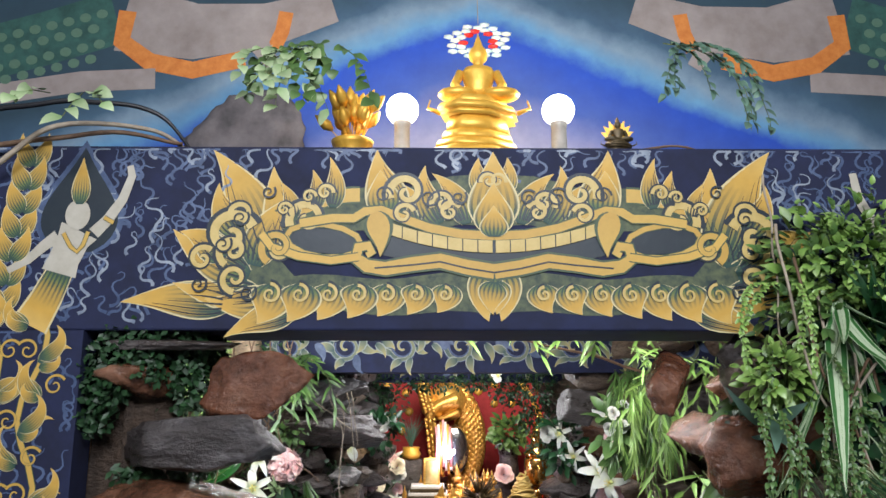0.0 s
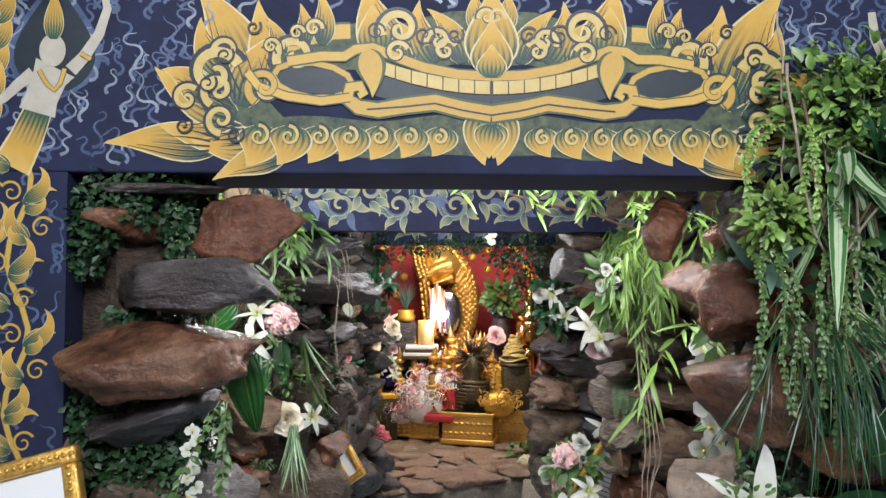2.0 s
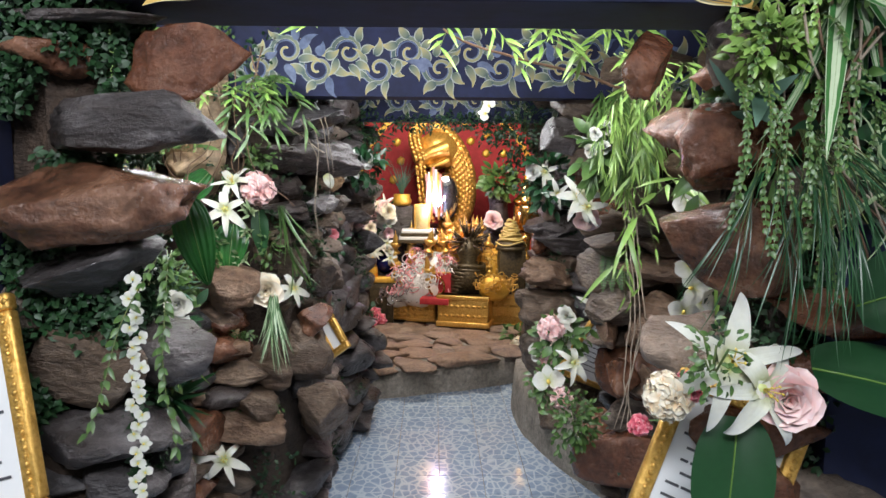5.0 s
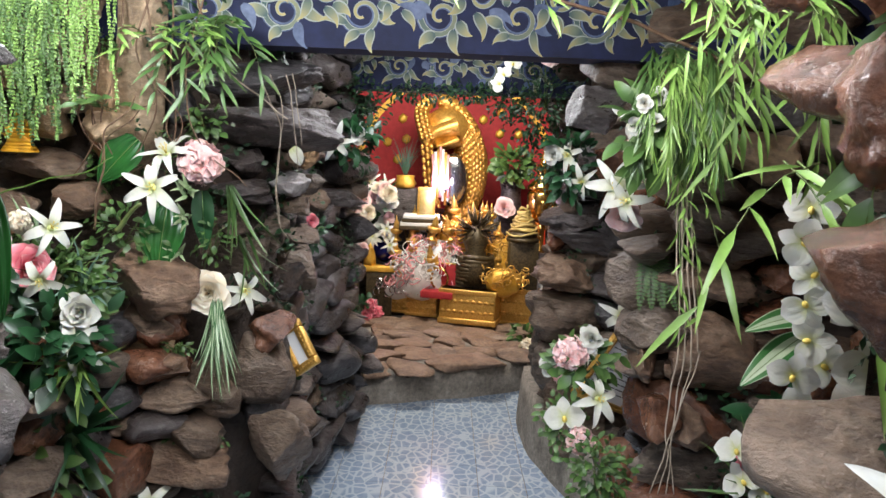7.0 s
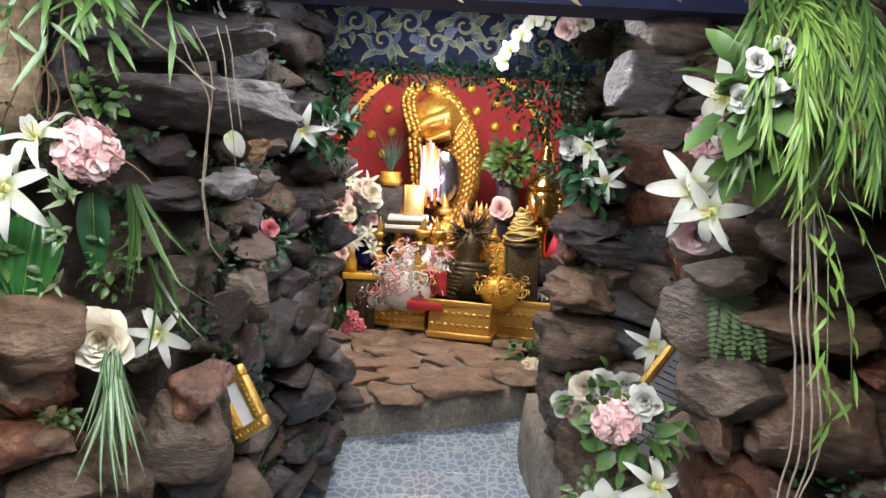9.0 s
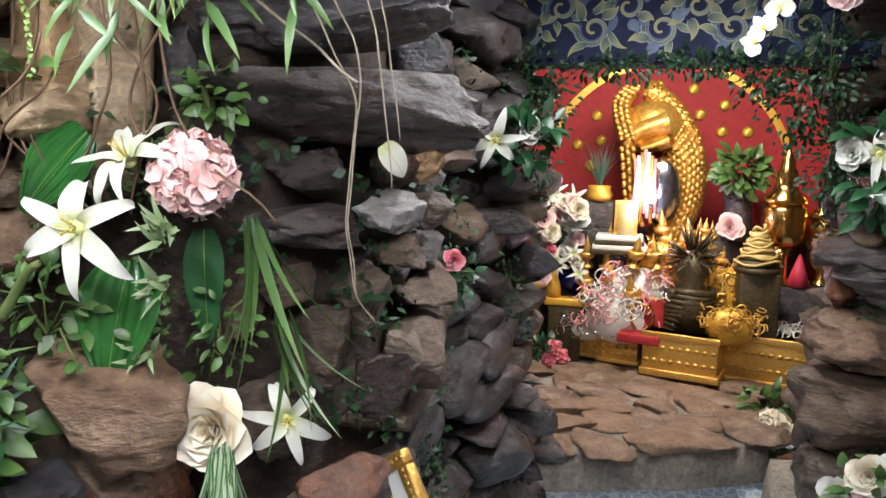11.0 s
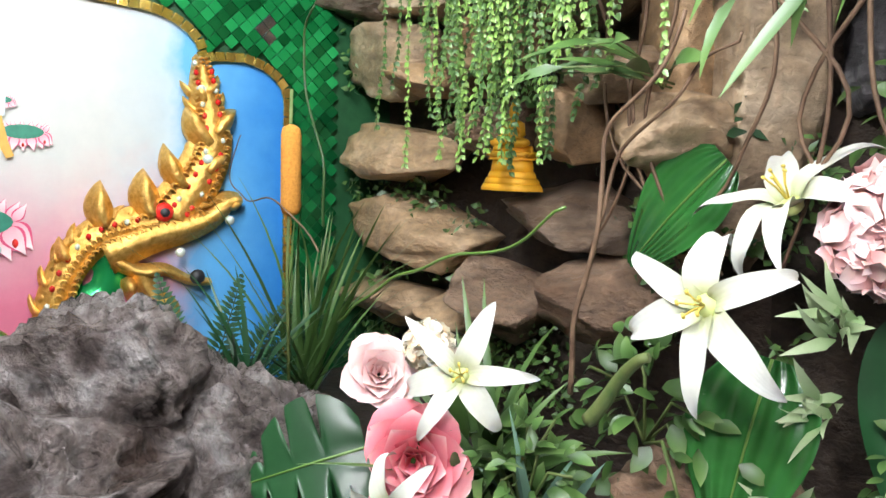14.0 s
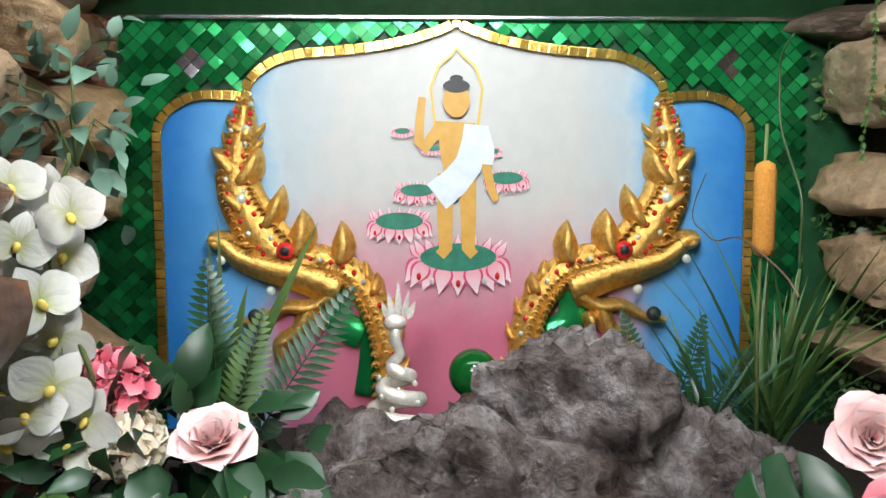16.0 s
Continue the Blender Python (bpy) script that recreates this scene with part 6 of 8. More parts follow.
for sg in (1, -1):
    for d, z, r in ((0.47, 2.03, 0.017), (0.5, 1.98, 0.018), (0.54, 1.905, 0.016), (0.45, 1.89, 0.017), (0.12, 2.07, 0.02), (0.065, 2.07, 0.016), (0.42, 2.08, 0.014)):
        bm = flat_bm()
        scroll(bm, CX + sg * d, z, r, 1.4, 40, layer(8), 0.0045, sg)
        part("leaf_line", bm, LINE, mural, smooth=False)


def swirl_field(name, label, x0, x1, z0, z1, count, seed, mat, avoid=None, y=WALL_Y, depth=0.5, long=0.11):
    rs = random.Random(seed)
    bm = flat_bm()
    put = layer(depth, y)
    for k in range(count):
        x, z = rs.uniform(x0, x1), rs.uniform(z0, z1)
        if avoid and avoid(x, z):
            continue
        a, pts, bend = rs.uniform(60, 120), [], rs.uniform(-1, 1)
        l = rs.uniform(0.5, 1) * long
        phase = rs.uniform(0, 6)
        for j in range(15):
            pts.append((x, z))
            aa = math.radians(a) + 1.1 * math.sin(j * 0.65 + phase) + (bend * max(0, j - 9) * 0.5)
            x, z = x + math.cos(aa) * l / 14, z + math.sin(aa) * l / 14
            z = min(max(z, z0 + 0.002), z1 - 0.002)
            x = min(max(x, x0 + 0.002), x1 - 0.002)
        ribbon(bm, pts, lambda s: 0.005 * (1 - s) + 0.0014, put)
    return tagged(part(name, bm, mat, None, smooth=False), label, "mural", kind="stuff")


def under_mask(x, z):
    return abs(x - CX) < 0.5 + 0.09 * (2.05 - z) / 0.2 and z < 2.1


swirl_field("painted_swirls", "pale blue painted smoke swirls on navy", -0.95, 1.1, 1.83, 2.165, 480, 4, SWIRL_DIM, under_mask)
swirl_field("painted_swirls", "thin white painted smoke lines on navy", -0.95, 1.1, 1.83, 2.165, 230, 5, SWIRL, under_mask, depth=0.8)
swirl_field("painted_swirls", "pale blue painted smoke swirls on the pillar", -1.0, -0.642, 0.9, 1.82, 130, 6, SWIRL_DIM)

vine = thing("vine_mural", (0, 0, 0), "golden flame-leaf vine mural on the navy pillar", "mural")
for col, (x0, lean) in enumerate(((-0.72, 1), (-0.8, -1))):
    bm = flat_bm()
    ribbon(bm, [(x0 + 0.02 * math.sin(k * 0.9 + col), 0.95 + 0.9 * k / 24) for k in range(25)], lambda s: 0.012, layer(1))
    part("painted_stem", bm, BAND, vine, smooth=False)
    rv = random.Random(17 + col)
    for k in range(15):
        z = 0.96 + 0.062 * k
        x = x0 + 0.02 * math.sin(k * 1.65)
        sg = 1 if (k + col) % 2 else -1
        for spread, long, wide, curl in ((70, 0.085, 0.026, 2.3), (35, 0.07, 0.02, -1.6), (110, 0.05, 0.018, 2.6)):
            bm = flat_bm()
            kanok(bm, x, z + rv.uniform(-0.008, 0.008), 90 - sg * (spread + rv.uniform(-12, 12)), long * rv.uniform(0.85, 1.15), wide, sg * curl, layer(2 + k % 3 + 0.01 * spread))
            part("painted_leaf", bm, KANOK, vine, smooth=False)
        bm = flat_bm()
        scroll(bm, x - sg * 0.024, z + 0.02, 0.02, 1.3, 90 + sg * 60, layer(2), 0.006, -sg)
        part("painted_scroll", bm, BAND, vine, smooth=False)
for k in range(7):
    for sg in (1, -1):
        bm = flat_bm()
        kanok(bm, -0.79 + 0.005 * k, 1.86 + 0.045 * k, 90 - sg * 40, 0.07, 0.032, sg * 0.8, layer(2 + k % 3))
        part("painted_leaf", bm, KANOK, vine, smooth=False)

figure = thing("figure_mural", (0, 0, 0), "plain pale crowned figure painted on navy", "mural")


def shape(name, mat, depth, fn, parent=None):
    bm = flat_bm()
    fn(bm, layer(depth))
    return part(name, bm, mat, parent or figure, smooth=False)


shape("halo", SWIRL_DIM, 1, lambda bm, p: kanok(bm, -0.664, 1.96, 90, 0.22, 0.15, 0, p))
shape("halo_inner", LINE, 2, lambda bm, p: kanok(bm, -0.664, 1.965, 90, 0.2, 0.13, 0, p))
shape("skirt", KANOK, 3, lambda bm, p: ribbon(bm, [(-0.69, 1.93), (-0.71, 1.88), (-0.735, 1.83)], lambda s: 0.05 + 0.02 * s, p))
shape("torso", SKIN_PAINT, 4, lambda bm, p: ribbon(bm, [(-0.662, 2.005), (-0.672, 1.985), (-0.685, 1.95), (-0.692, 1.925)], lambda s: 0.075 - 0.06 * s + 0.05 * s * s, p))
shape("raised_arm", SKIN_PAINT, 4, lambda bm, p: ribbon(bm, [(-0.635, 2.0), (-0.612, 2.025), (-0.587, 2.065), (-0.573, 2.11), (-0.578, 2.13)], lambda s: 0.024 - 0.012 * s, p))
shape("lowered_arm", SKIN_PAINT, 4, lambda bm, p: ribbon(bm, [(-0.7, 1.995), (-0.725, 1.975), (-0.75, 1.95), (-0.785, 1.93)], lambda s: 0.024 - 0.012 * s, p))
shape("head", SKIN_PAINT, 6, lambda bm, p: disc_shape(bm, -0.667, 2.035, 0.023, 0.029, p))
shape("crown", KANOK, 7, lambda bm, p: kanok(bm, -0.665, 2.055, 90, 0.09, 0.032, 0, p))
shape("necklace", BAND, 6, lambda bm, p: ribbon(bm, [(-0.69, 2.0), (-0.675, 1.975), (-0.662, 1.965), (-0.652, 1.978), (-0.645, 2.003)], lambda s: 0.009, p))
shape("armlet", BAND, 6, lambda bm, p: ribbon(bm, [(-0.618, 2.03), (-0.6, 2.02)], lambda s: 0.009, p))
shape("far_arm", SKIN_PAINT, 5, lambda bm, p: ribbon(bm, [(0.85, 1.97), (0.815, 2.02), (0.79, 2.075), (0.785, 2.12)], lambda s: 0.026 - 0.012 * s, p))


def beam_mural(name, y, x0, x1, z0, z1, seed):
    """Rolling acanthus: alternating spirals with leaves off their backs."""
    rs = random.Random(seed)
    ob = thing(name, (0, 0, 0), "cream and yellow scroll leaf painting on a navy beam", "mural")
    n = int((x1 - x0) / 0.105)
    zc, half = (z0 + z1) / 2, (z1 - z0) / 2
    for k in range(n):
        x, sg = x0 + (k + 0.5) * (x1 - x0) / n, 1 if k % 2 else -1
        for j, (r, wide, mat, dep) in enumerate(((0.058, 0.017, LEAF_BEAM, 3), (0.044, 0.006, SWIRL_DIM, 2), (0.068, 0.005, SWIRL_DIM, 1))):
            bm = flat_bm()
            scroll(bm, x, zc + sg * 0.25 * half, min(r, half * 0.8), 1.35, 200 if sg > 0 else 160, layer(dep, y), wide, -sg)
            part("painted_scroll", bm, mat, ob, smooth=False)
        for j in range(7):
            a = 360 * j / 7 + rs.uniform(-18, 18)
            r = 0.05
            lx, lz = x + r * math.cos(math.radians(a)), zc + sg * 0.25 * half + r * math.sin(math.radians(a))
            if not z0 + 0.015 < lz < z1 - 0.015:
                continue
            room = min(lz - z0, z1 - lz)
            bm = flat_bm()
            kanok(bm, lx, lz, a + 60 * sg, min(rs.uniform(0.05, 0.085), room + 0.02), rs.uniform(0.022, 0.034), -1.2 * sg, layer(4 + j % 3, y))
            part("painted_leaf", bm, LEAF_BEAM if rs.random() < 0.75 else SWIRL_DIM, ob, smooth=False)
    return ob


beam_mural("beam_mural", 2.86, -0.6, 1.0, 1.805, 2.045, 3)
beam_mural("beam_mural", 4.42, -0.6, 1.0, 1.805, 2.09, 4)

# ---- niche over the lintel ----
m_, nt_, b_ = material("painted_sky_wall", 0.75)
sep_ = nt_.nodes.new("ShaderNodeSeparateXYZ")
nt_.links.new(position(nt_), sep_.inputs[0])
dx_ = maths(nt_, "ABSOLUTE", maths(nt_, "SUBTRACT", sep_.outputs[0], 0.1))
edge_ = maths(nt_, "ADD", maths(nt_, "MULTIPLY", dx_, 0.42), maths(nt_, "SUBTRACT", sep_.outputs[2], 2.76))
cloud_ = noise_world(nt_, 5, 6)
edge_ = maths(nt_, "ADD", edge_, maths(nt_, "MULTIPLY_ADD", cloud_, 0.14, -0.07))
col_ = ramp(nt_, maths(nt_, "MULTIPLY_ADD", edge_, 1.6, 0.5), [(0.0, (0.28, 0.27, 0.4)), (0.22, (0.05, 0.1, 0.36)), (0.44, (0.012, 0.07, 0.46)), (0.52, (0.12, 0.3, 0.5)), (0.6, (0.2, 0.29, 0.38)), (0.7, (0.05, 0.11, 0.18)), (0.85, (0.025, 0.06, 0.09))])
nt_.links.new(mix(nt_, 0.35, col_, ramp(nt_, noise_world(nt_, 16, 5), [(0.3, (0.3, 0.35, 0.5)), (0.7, (1, 1, 1))]), "MULTIPLY"), b_.inputs["Base Color"])
SKY_WALL = m_
structure("wall_niche", box_bm(-3.0, 3.0, 1.95, 2.02, 2.1, 3.3), SKY_WALL, "blue painted sky wall behind the niche figures")
structure("niche_ledge", box_bm(-3.0, 3.0, 1.62, 1.95, 2.1, 2.165), NAVY, "dark ledge on top of the lintel", "ledge")
ORANGE = plain("mural_orange_paint", (0.5, 0.14, 0.02), (0.66, 0.24, 0.05), 0.7)
PALE = plain("mural_cream_paint", (0.22, 0.18, 0.17), (0.36, 0.31, 0.3), 0.7, scale=9)
TEAL = plain("mural_teal_paint", (0.01, 0.05, 0.045), (0.04, 0.13, 0.11), 0.7, scale=20)
for sg in (1, -1):
    fig = thing("sky_figure_mural", (0, 0, 0), "plain cream and orange shapes painted on the sky wall", "mural")
    X = lambda d: 0.13 + sg * d
    for name, mat, d, pts, w in (
            ("robe", PALE, 1, ((0.42, 2.78), (0.6, 2.72), (0.8, 2.7), (1.0, 2.74)), lambda s: 0.1 + 0.1 * s),
            ("orange_hem", ORANGE, 2, ((0.66, 2.62), (0.8, 2.585), (0.92, 2.61), (1.0, 2.67), (0.99, 2.76)), lambda s: 0.05),
            ("bangle", ORANGE, 3, ((0.55, 2.76), (0.56, 2.7), (0.58, 2.65)), lambda s: 0.04),
            ("foot", PALE, 3, ((0.7, 2.72), (0.62, 2.66), (0.58, 2.6)), lambda s: 0.07 - 0.03 * s),
            ("scaled_tail", TEAL, 1, ((1.02, 2.74), (1.2, 2.68), (1.4, 2.62)), lambda s: 0.16),
            ("tail_belly", PALE, 2, ((0.9, 2.56), (1.1, 2.55), (1.4, 2.5)), lambda s: 0.06)):
        bm = flat_bm()
        ribbon(bm, [(X(a), b) for a, b in pts], w, layer(d, 1.95))
        part(name, bm, mat, fig, smooth=False)
    for k in range(30):
        bm = flat_bm()
        disc_shape(bm, X(1.06 + 0.045 * (k % 8) + 0.02 * (k // 8 % 2)), 2.69 - 0.045 * (k // 8) - 0.012 * (k % 8) + 0.06, 0.016, 0.014, layer(4, 1.95), 0, 10)
        part("scale", bm, LEAF_GREY, fig, smooth=False)


def seated_statue(where, h, label, mat, name="buddha_statue"):
    """A plain gilded seated form on a stepped base, one mesh."""
    bm = bmesh.new()
    w = h * 0.37
    for k, (z0, z1, s) in enumerate(((0, .07, 1.0), (.07, .13, .9), (.13, .2, .78), (.2, .32, .68), (.32, .36, .8), (.36, .41, .86), (.41, .47, .66))):
        lathe_bm([(w * s * 1.02, z0 * h), (w * s, (z0 + z1) / 2 * h), (w * s * 0.94, z1 * h)], 8, bm, pose(0, 0, 0, 0, 0, 22.5) @ Matrix.Diagonal((1, 0.6, 1, 1)))
    for sg in (1, -1):
        ball_bm((sg * w * 0.42, -w * 0.12, 0.5 * h), w * 0.36, bm, 2, (1.1, 0.75, 0.42))
        tube_bm([(sg * w * 0.34, 0, 0.69 * h), (sg * w * 0.47, -w * 0.04, 0.59 * h), (sg * w * 0.36, -w * 0.25, 0.51 * h)], w * 0.1, bm, 8, 0.8)
        tube_bm([(sg * w * 0.75, -w * 0.1, 0.36 * h), (sg * w * 1.0, -w * 0.1, 0.4 * h), (sg * w * 0.95, -w * 0.1, 0.46 * h)], w * 0.05, bm, 6, 0.3)
    lathe_bm([(w * 0.3, 0.48 * h), (w * 0.26, 0.56 * h), (w * 0.34, 0.68 * h), (w * 0.28, 0.72 * h), (w * 0.1, 0.74 * h), (w * 0.1, 0.76 * h), (w * 0.17, 0.79 * h), (w * 0.19, 0.83 * h), (w * 0.16, 0.87 * h), (w * 0.09, 0.9 * h), (w * 0.07, 0.93 * h), (w * 0.03, 0.97 * h), (w * 0.008, h)], 16, bm, Matrix.Diagonal((1, 0.72, 1, 1)))
    ob = part(name, bm, mat)
    ob.matrix_world = pose(*where)
    return tagged(ob, label, "statue")


seated_statue((0.083, 1.47, 2.17), 0.282, "gilded seated statue on a stepped base", GOLD_PAINT)
for x in (-0.075, 0.252):
    g = thing("globe_lamp", (x, 1.5, 2.17), "lit round bulb lamp on a white base", "lamp", "globe lamps")
    part("base", lathe_bm([(0.024, 0), (0.024, 0.012), (0.017, 0.02), (0.016, 0.085), (0.019, 0.098)], 20), plain("grey_socket", (0.2, 0.19, 0.18), (0.28, 0.27, 0.25), 0.5), g)
    bm = ball_bm((0, 0, 0.125), 0.034, None, 3)
    part("bulb", bm, GLOBE, g).visible_shadow = False
pot = thing("lotus_vase", (-0.174, 1.47, 2.17), "gold vase of gilded lotus buds", "vase")
part("vase", lathe_bm([(0.022, 0), (0.026, 0.004), (0.022, 0.01), (0.034, 0.028), (0.036, 0.036), (0.033, 0.038)], 20), GOLD_PAINT, pot)
pot.scale = (1.2, 1.2, 1.2)
rs_ = random.Random(4)
for k in range(26):
    a, r = rs_.uniform(0, 6.28), rs_.uniform(0.0, 0.05)
    q = Vector((r * math.cos(a), r * math.sin(a) * 0.7, 0.07 + rs_.uniform(0, 0.045) - r * 0.3))
    bm = tube_bm([(q.x * 0.3, q.y * 0.3, 0.03), q], 0.0012, None, 4)
    lathe_bm([(0.003, -0.012), (0.0095, 0.0), (0.008, 0.012), (0.001, 0.026)], 8, bm, Matrix.Translation(q) @ pose(0, 0, 0, -60 * q.y / 0.05, 60 * q.x / 0.05, 0))
    part("lotus_bud", bm, GOLD_PAINT, pot)
fl = seated_statue((0.368, 1.47, 2.17), 0.1, "small gilded hooded figurine", DARKWOOD, "figurine")
bm = flat_bm()
for k in range(7):
    kanok(bm, 0.368, 2.225, 90 + (k - 3) * 22, 0.045 - 0.003 * abs(k - 3), 0.018, 0, lambda u, v, e=0.0: Vector((u, 1.475 + 0.001 * k - e, v)))
tagged(part("figurine_hood", bm, GOLD_PAINT, None, smooth=False), "gilded flame hood behind a figurine", "ornament")
burst = thing("crystal_flower", (0.1, 1.72, 2.55), "sparkling glass flower hanging over the statue", "ornament")
part("pendant_wire", tube_bm([(0, 0, 0), (0, 0.1, 0.4), (0, 0.225, 0.75)], 0.001), STRING, burst)
for k in range(34):
    a = 2.4 * k
    d = Vector((math.cos(a) * (0.03 + 0.0013 * k), -0.02, math.sin(a) * (0.02 + 0.0006 * k)))
    part("glass_petal", ball_bm(d * 1.1, 0.009, None, 1, (1.6, 0.6, 0.8)), RED_GEM if k < 7 else PALE_GEM, burst)
trailer("pothos_vine", "variegated pothos vine standing on the lintel", (-0.28, 1.42, 2.38), 9, 0.24, 0.035, 0.024, LEAF_PALE, 111, (0.05, 0.02), (0, -1, 0), 0.022, 0.0, 0.0014, 1, 0.9, 0.8)
trailer("pothos_vine", "green pothos leaves in the niche", (-0.25, 1.44, 2.4), 7, 0.26, 0.035, 0.022, LEAF, 112, (0.06, 0.02), (0, -1, 0), 0.02, 0.0, 0.0014, 1, 0.9, 0.8)
trailer("ivy_vine", "dusty hanging vine at the niche's side", (0.47, 1.42, 2.4), 7, 0.3, 0.026, 0.014, LEAF_GREY, 113, (0.03, 0.02), (0.3, -1, 0), 0.018, 0.0, 0.0014, 2, 0.93, 0.6)
trailer("pothos_vine", "pale pothos sprig on a bare branch", (-0.68, 1.34, 2.26), 3, 0.14, 0.04, 0.028, LEAF_PALE, 114, (0.05, 0.02), (0, -1, 0), 0.03, 0.0)
for k, pts in enumerate((((-1.0, 1.33, 1.98), (-0.83, 1.33, 2.1), (-0.7, 1.34, 2.2), (-0.55, 1.4, 2.21), (-0.48, 1.45, 2.17)), ((-1.0, 1.34, 2.13), (-0.8, 1.35, 2.165), (-0.62, 1.38, 2.2), (-0.5, 1.42, 2.19)), ((-1.0, 1.4, 2.22), (-0.75, 1.4, 2.27), (-0.57, 1.42, 2.26), (-0.48, 1.46, 2.17)), ((0.36, 1.46, 2.19), (0.48, 1.44, 2.195), (0.55, 1.43, 2.175)))):
    twig("bare_branch", "bare dry branch lying over the lintel", pts, 0.006 if k < 3 else 0.003, (STRING, TWIG, BLACK, TWIG)[k])
boulder((-0.5, 1.88, 2.36), (0.16, 0.05, 0.13), plain("grey_plaster_rock", (0.05, 0.045, 0.05), (0.16, 0.14, 0.15), 0.8, scale=12), "smoky grey plaster rock on the ledge", (0, 0, 0), 120)


# ---- framed notices ----
def framed(name, label, corner, along_u, along_v, w, h, rows=9):
    """A gilt frame: corner is its top corner, along_u the top edge's way, along_v the side's way down."""
    u = Vector(along_u).normalized()
    v = Vector(along_v)
    v = (v - u * v.dot(u)).normalized()
    n = u.cross(v).normalized()
    if n.y > 0.2 or (n.y > -0.2 and n.z < 0):
        n = -n
    m = Matrix((u, v, n)).transposed().to_4x4()
    ob = thing(name, (0, 0, 0), label, "frame", "framed notices")
    ob.matrix_world = Matrix.Translation(corner) @ m
    t = 0.028
    for nm, (x0, x1, y0, y1) in (("top_rail", (0, w, 0, t)), ("bottom_rail", (0, w, h - t, h)), ("side_rail", (0, t, t, h - t)), ("side_rail", (w - t, w, t, h - t))):
        bm = box_bm(x0, x1, y0, y1, -0.012, 0.012, 0.005)
        long = x1 - x0 > y1 - y0
        n_ = int(max(x1 - x0, y1 - y0) / 0.012)
        for k in range(n_):
            s = (k + 0.5) / n_
            ball_bm(((x0 + (x1 - x0) * s, (y0 + y1) / 2, 0.012) if long else ((x0 + x1) / 2, y0 + (y1 - y0) * s, 0.012)), 0.0045, bm, 1, (1.2, 1.2, 0.8))
        part(nm, bm, GOLD, ob)
    part("sheet", box_bm(t, w - t, t, h - t, -0.006, 0.0, 0), PAPER, ob, smooth=False)
    rs = random.Random(3)
    for k in range(rows):
        y = t + 0.05 + (h - 2 * t - 0.07) * k / rows
        x = w - t - 0.016
        while x > t + 0.03:
            l = rs.uniform(0.012, 0.035)
            part("ink_bar", box_bm(max(x - l, t + 0.016), x, y, y + 0.0045, 0.0015, 0.002), INK, ob, smooth=False)
            x -= l + 0.004
    return ob


framed("notice_frame", "gilt framed white notice leaning on the pier", (-0.592, 1.329, 1.36), (-0.96, 0.05, -0.27), (0.27, -0.25, -0.93), 0.26, 0.35)
framed("notice_frame", "gilt framed notice leaning below white lilies", (0.5, 1.4, 1.225), (0.85, -0.1, -0.36), (-0.36, -0.2, -0.9), 0.24, 0.32)
framed("notice_frame", "gilt framed notice leaning in the passage flowers", (0.904, 3.685, 0.956), (0.768, 0.492, -0.411), (-0.511, 0.083, -0.855), 0.327, 0.454, 14)
framed("notice_frame", "small wood framed notice on the passage stones", (-0.4, 3.1, 0.93), (0.1, -0.04, 0.08), (0.09, -0.06, -0.2), 0.1, 0.16, 5)

# ---- floor tiles ----
m_, nt_, b_ = material("blue_glazed_tile", 0.11)
v_ = nt_.nodes.new("ShaderNodeTexVoronoi")
v_.feature, v_.inputs["Scale"].default_value = "DISTANCE_TO_EDGE", 22
mp_ = nt_.nodes.new("ShaderNodeMapping")
mp_.inputs["Scale"].default_value = (1, 0.7, 1)
nt_.links.new(position(nt_), mp_.inputs[0])
nt_.links.new(mp_.outputs[0], v_.inputs["Vector"])
tone_ = ramp(nt_, noise_world(nt_, 30, 4), [(0.3, (0.2, 0.27, 0.38)), (0.7, (0.32, 0.39, 0.48))])
vein_ = ramp(nt_, v_.outputs[0], [(0.05, (1, 1, 1)), (0.13, (0, 0, 0))])
nt_.links.new(mix(nt_, vein_, tone_, (0.46, 0.52, 0.58)), b_.inputs["Base Color"])
bump(nt_, b_, v_.outputs[0], 0.15, 0.002)
TILE = m_
tile_me = bpy.data.meshes.new("floor_tile")
bm = box_bm(0.0015, 0.2185, 0.0015, 0.2185, -0.008, 0.0, 0.0012)
bm.to_mesh(tile_me)
bm.free()
tile_me.materials.append(TILE)
for i in range(-6, 8):
    for j in range(11, 30):
        t_ = new("floor_tile", tile_me)
        t_.matrix_world = pose(0.112 + 0.22 * i, 0.09 + 0.22 * j, 0.0)
        t_.parent = bpy.data.objects["floor"]
bm = bmesh.new()
for i in range(-10, 11):
    for j in range(-12, 11):
        x, y = 0.112 + 0.22 * i, 0.09 + 0.22 * j
        bm.faces.new([bm.verts.new(p) for p in ((x + .0015, y + .0015, -0.001), (x + .2185, y + .0015, -0.001), (x + .2185, y + .2185, -0.001), (x + .0015, y + .2185, -0.001))])
tagged(part("floor_tiles", bm, TILE, None, smooth=False), "blue glazed tiles of the hall floor", "floor", kind="stuff")


# ---- mosaic alcove with painted panel ----
AX, AY, AZ = -1.5, 2.123, 1.3


def on_panel(depth):
    return lambda u, v, e=0.0: Vector((AX + depth + e * 0.4, AY + u, AZ + v))


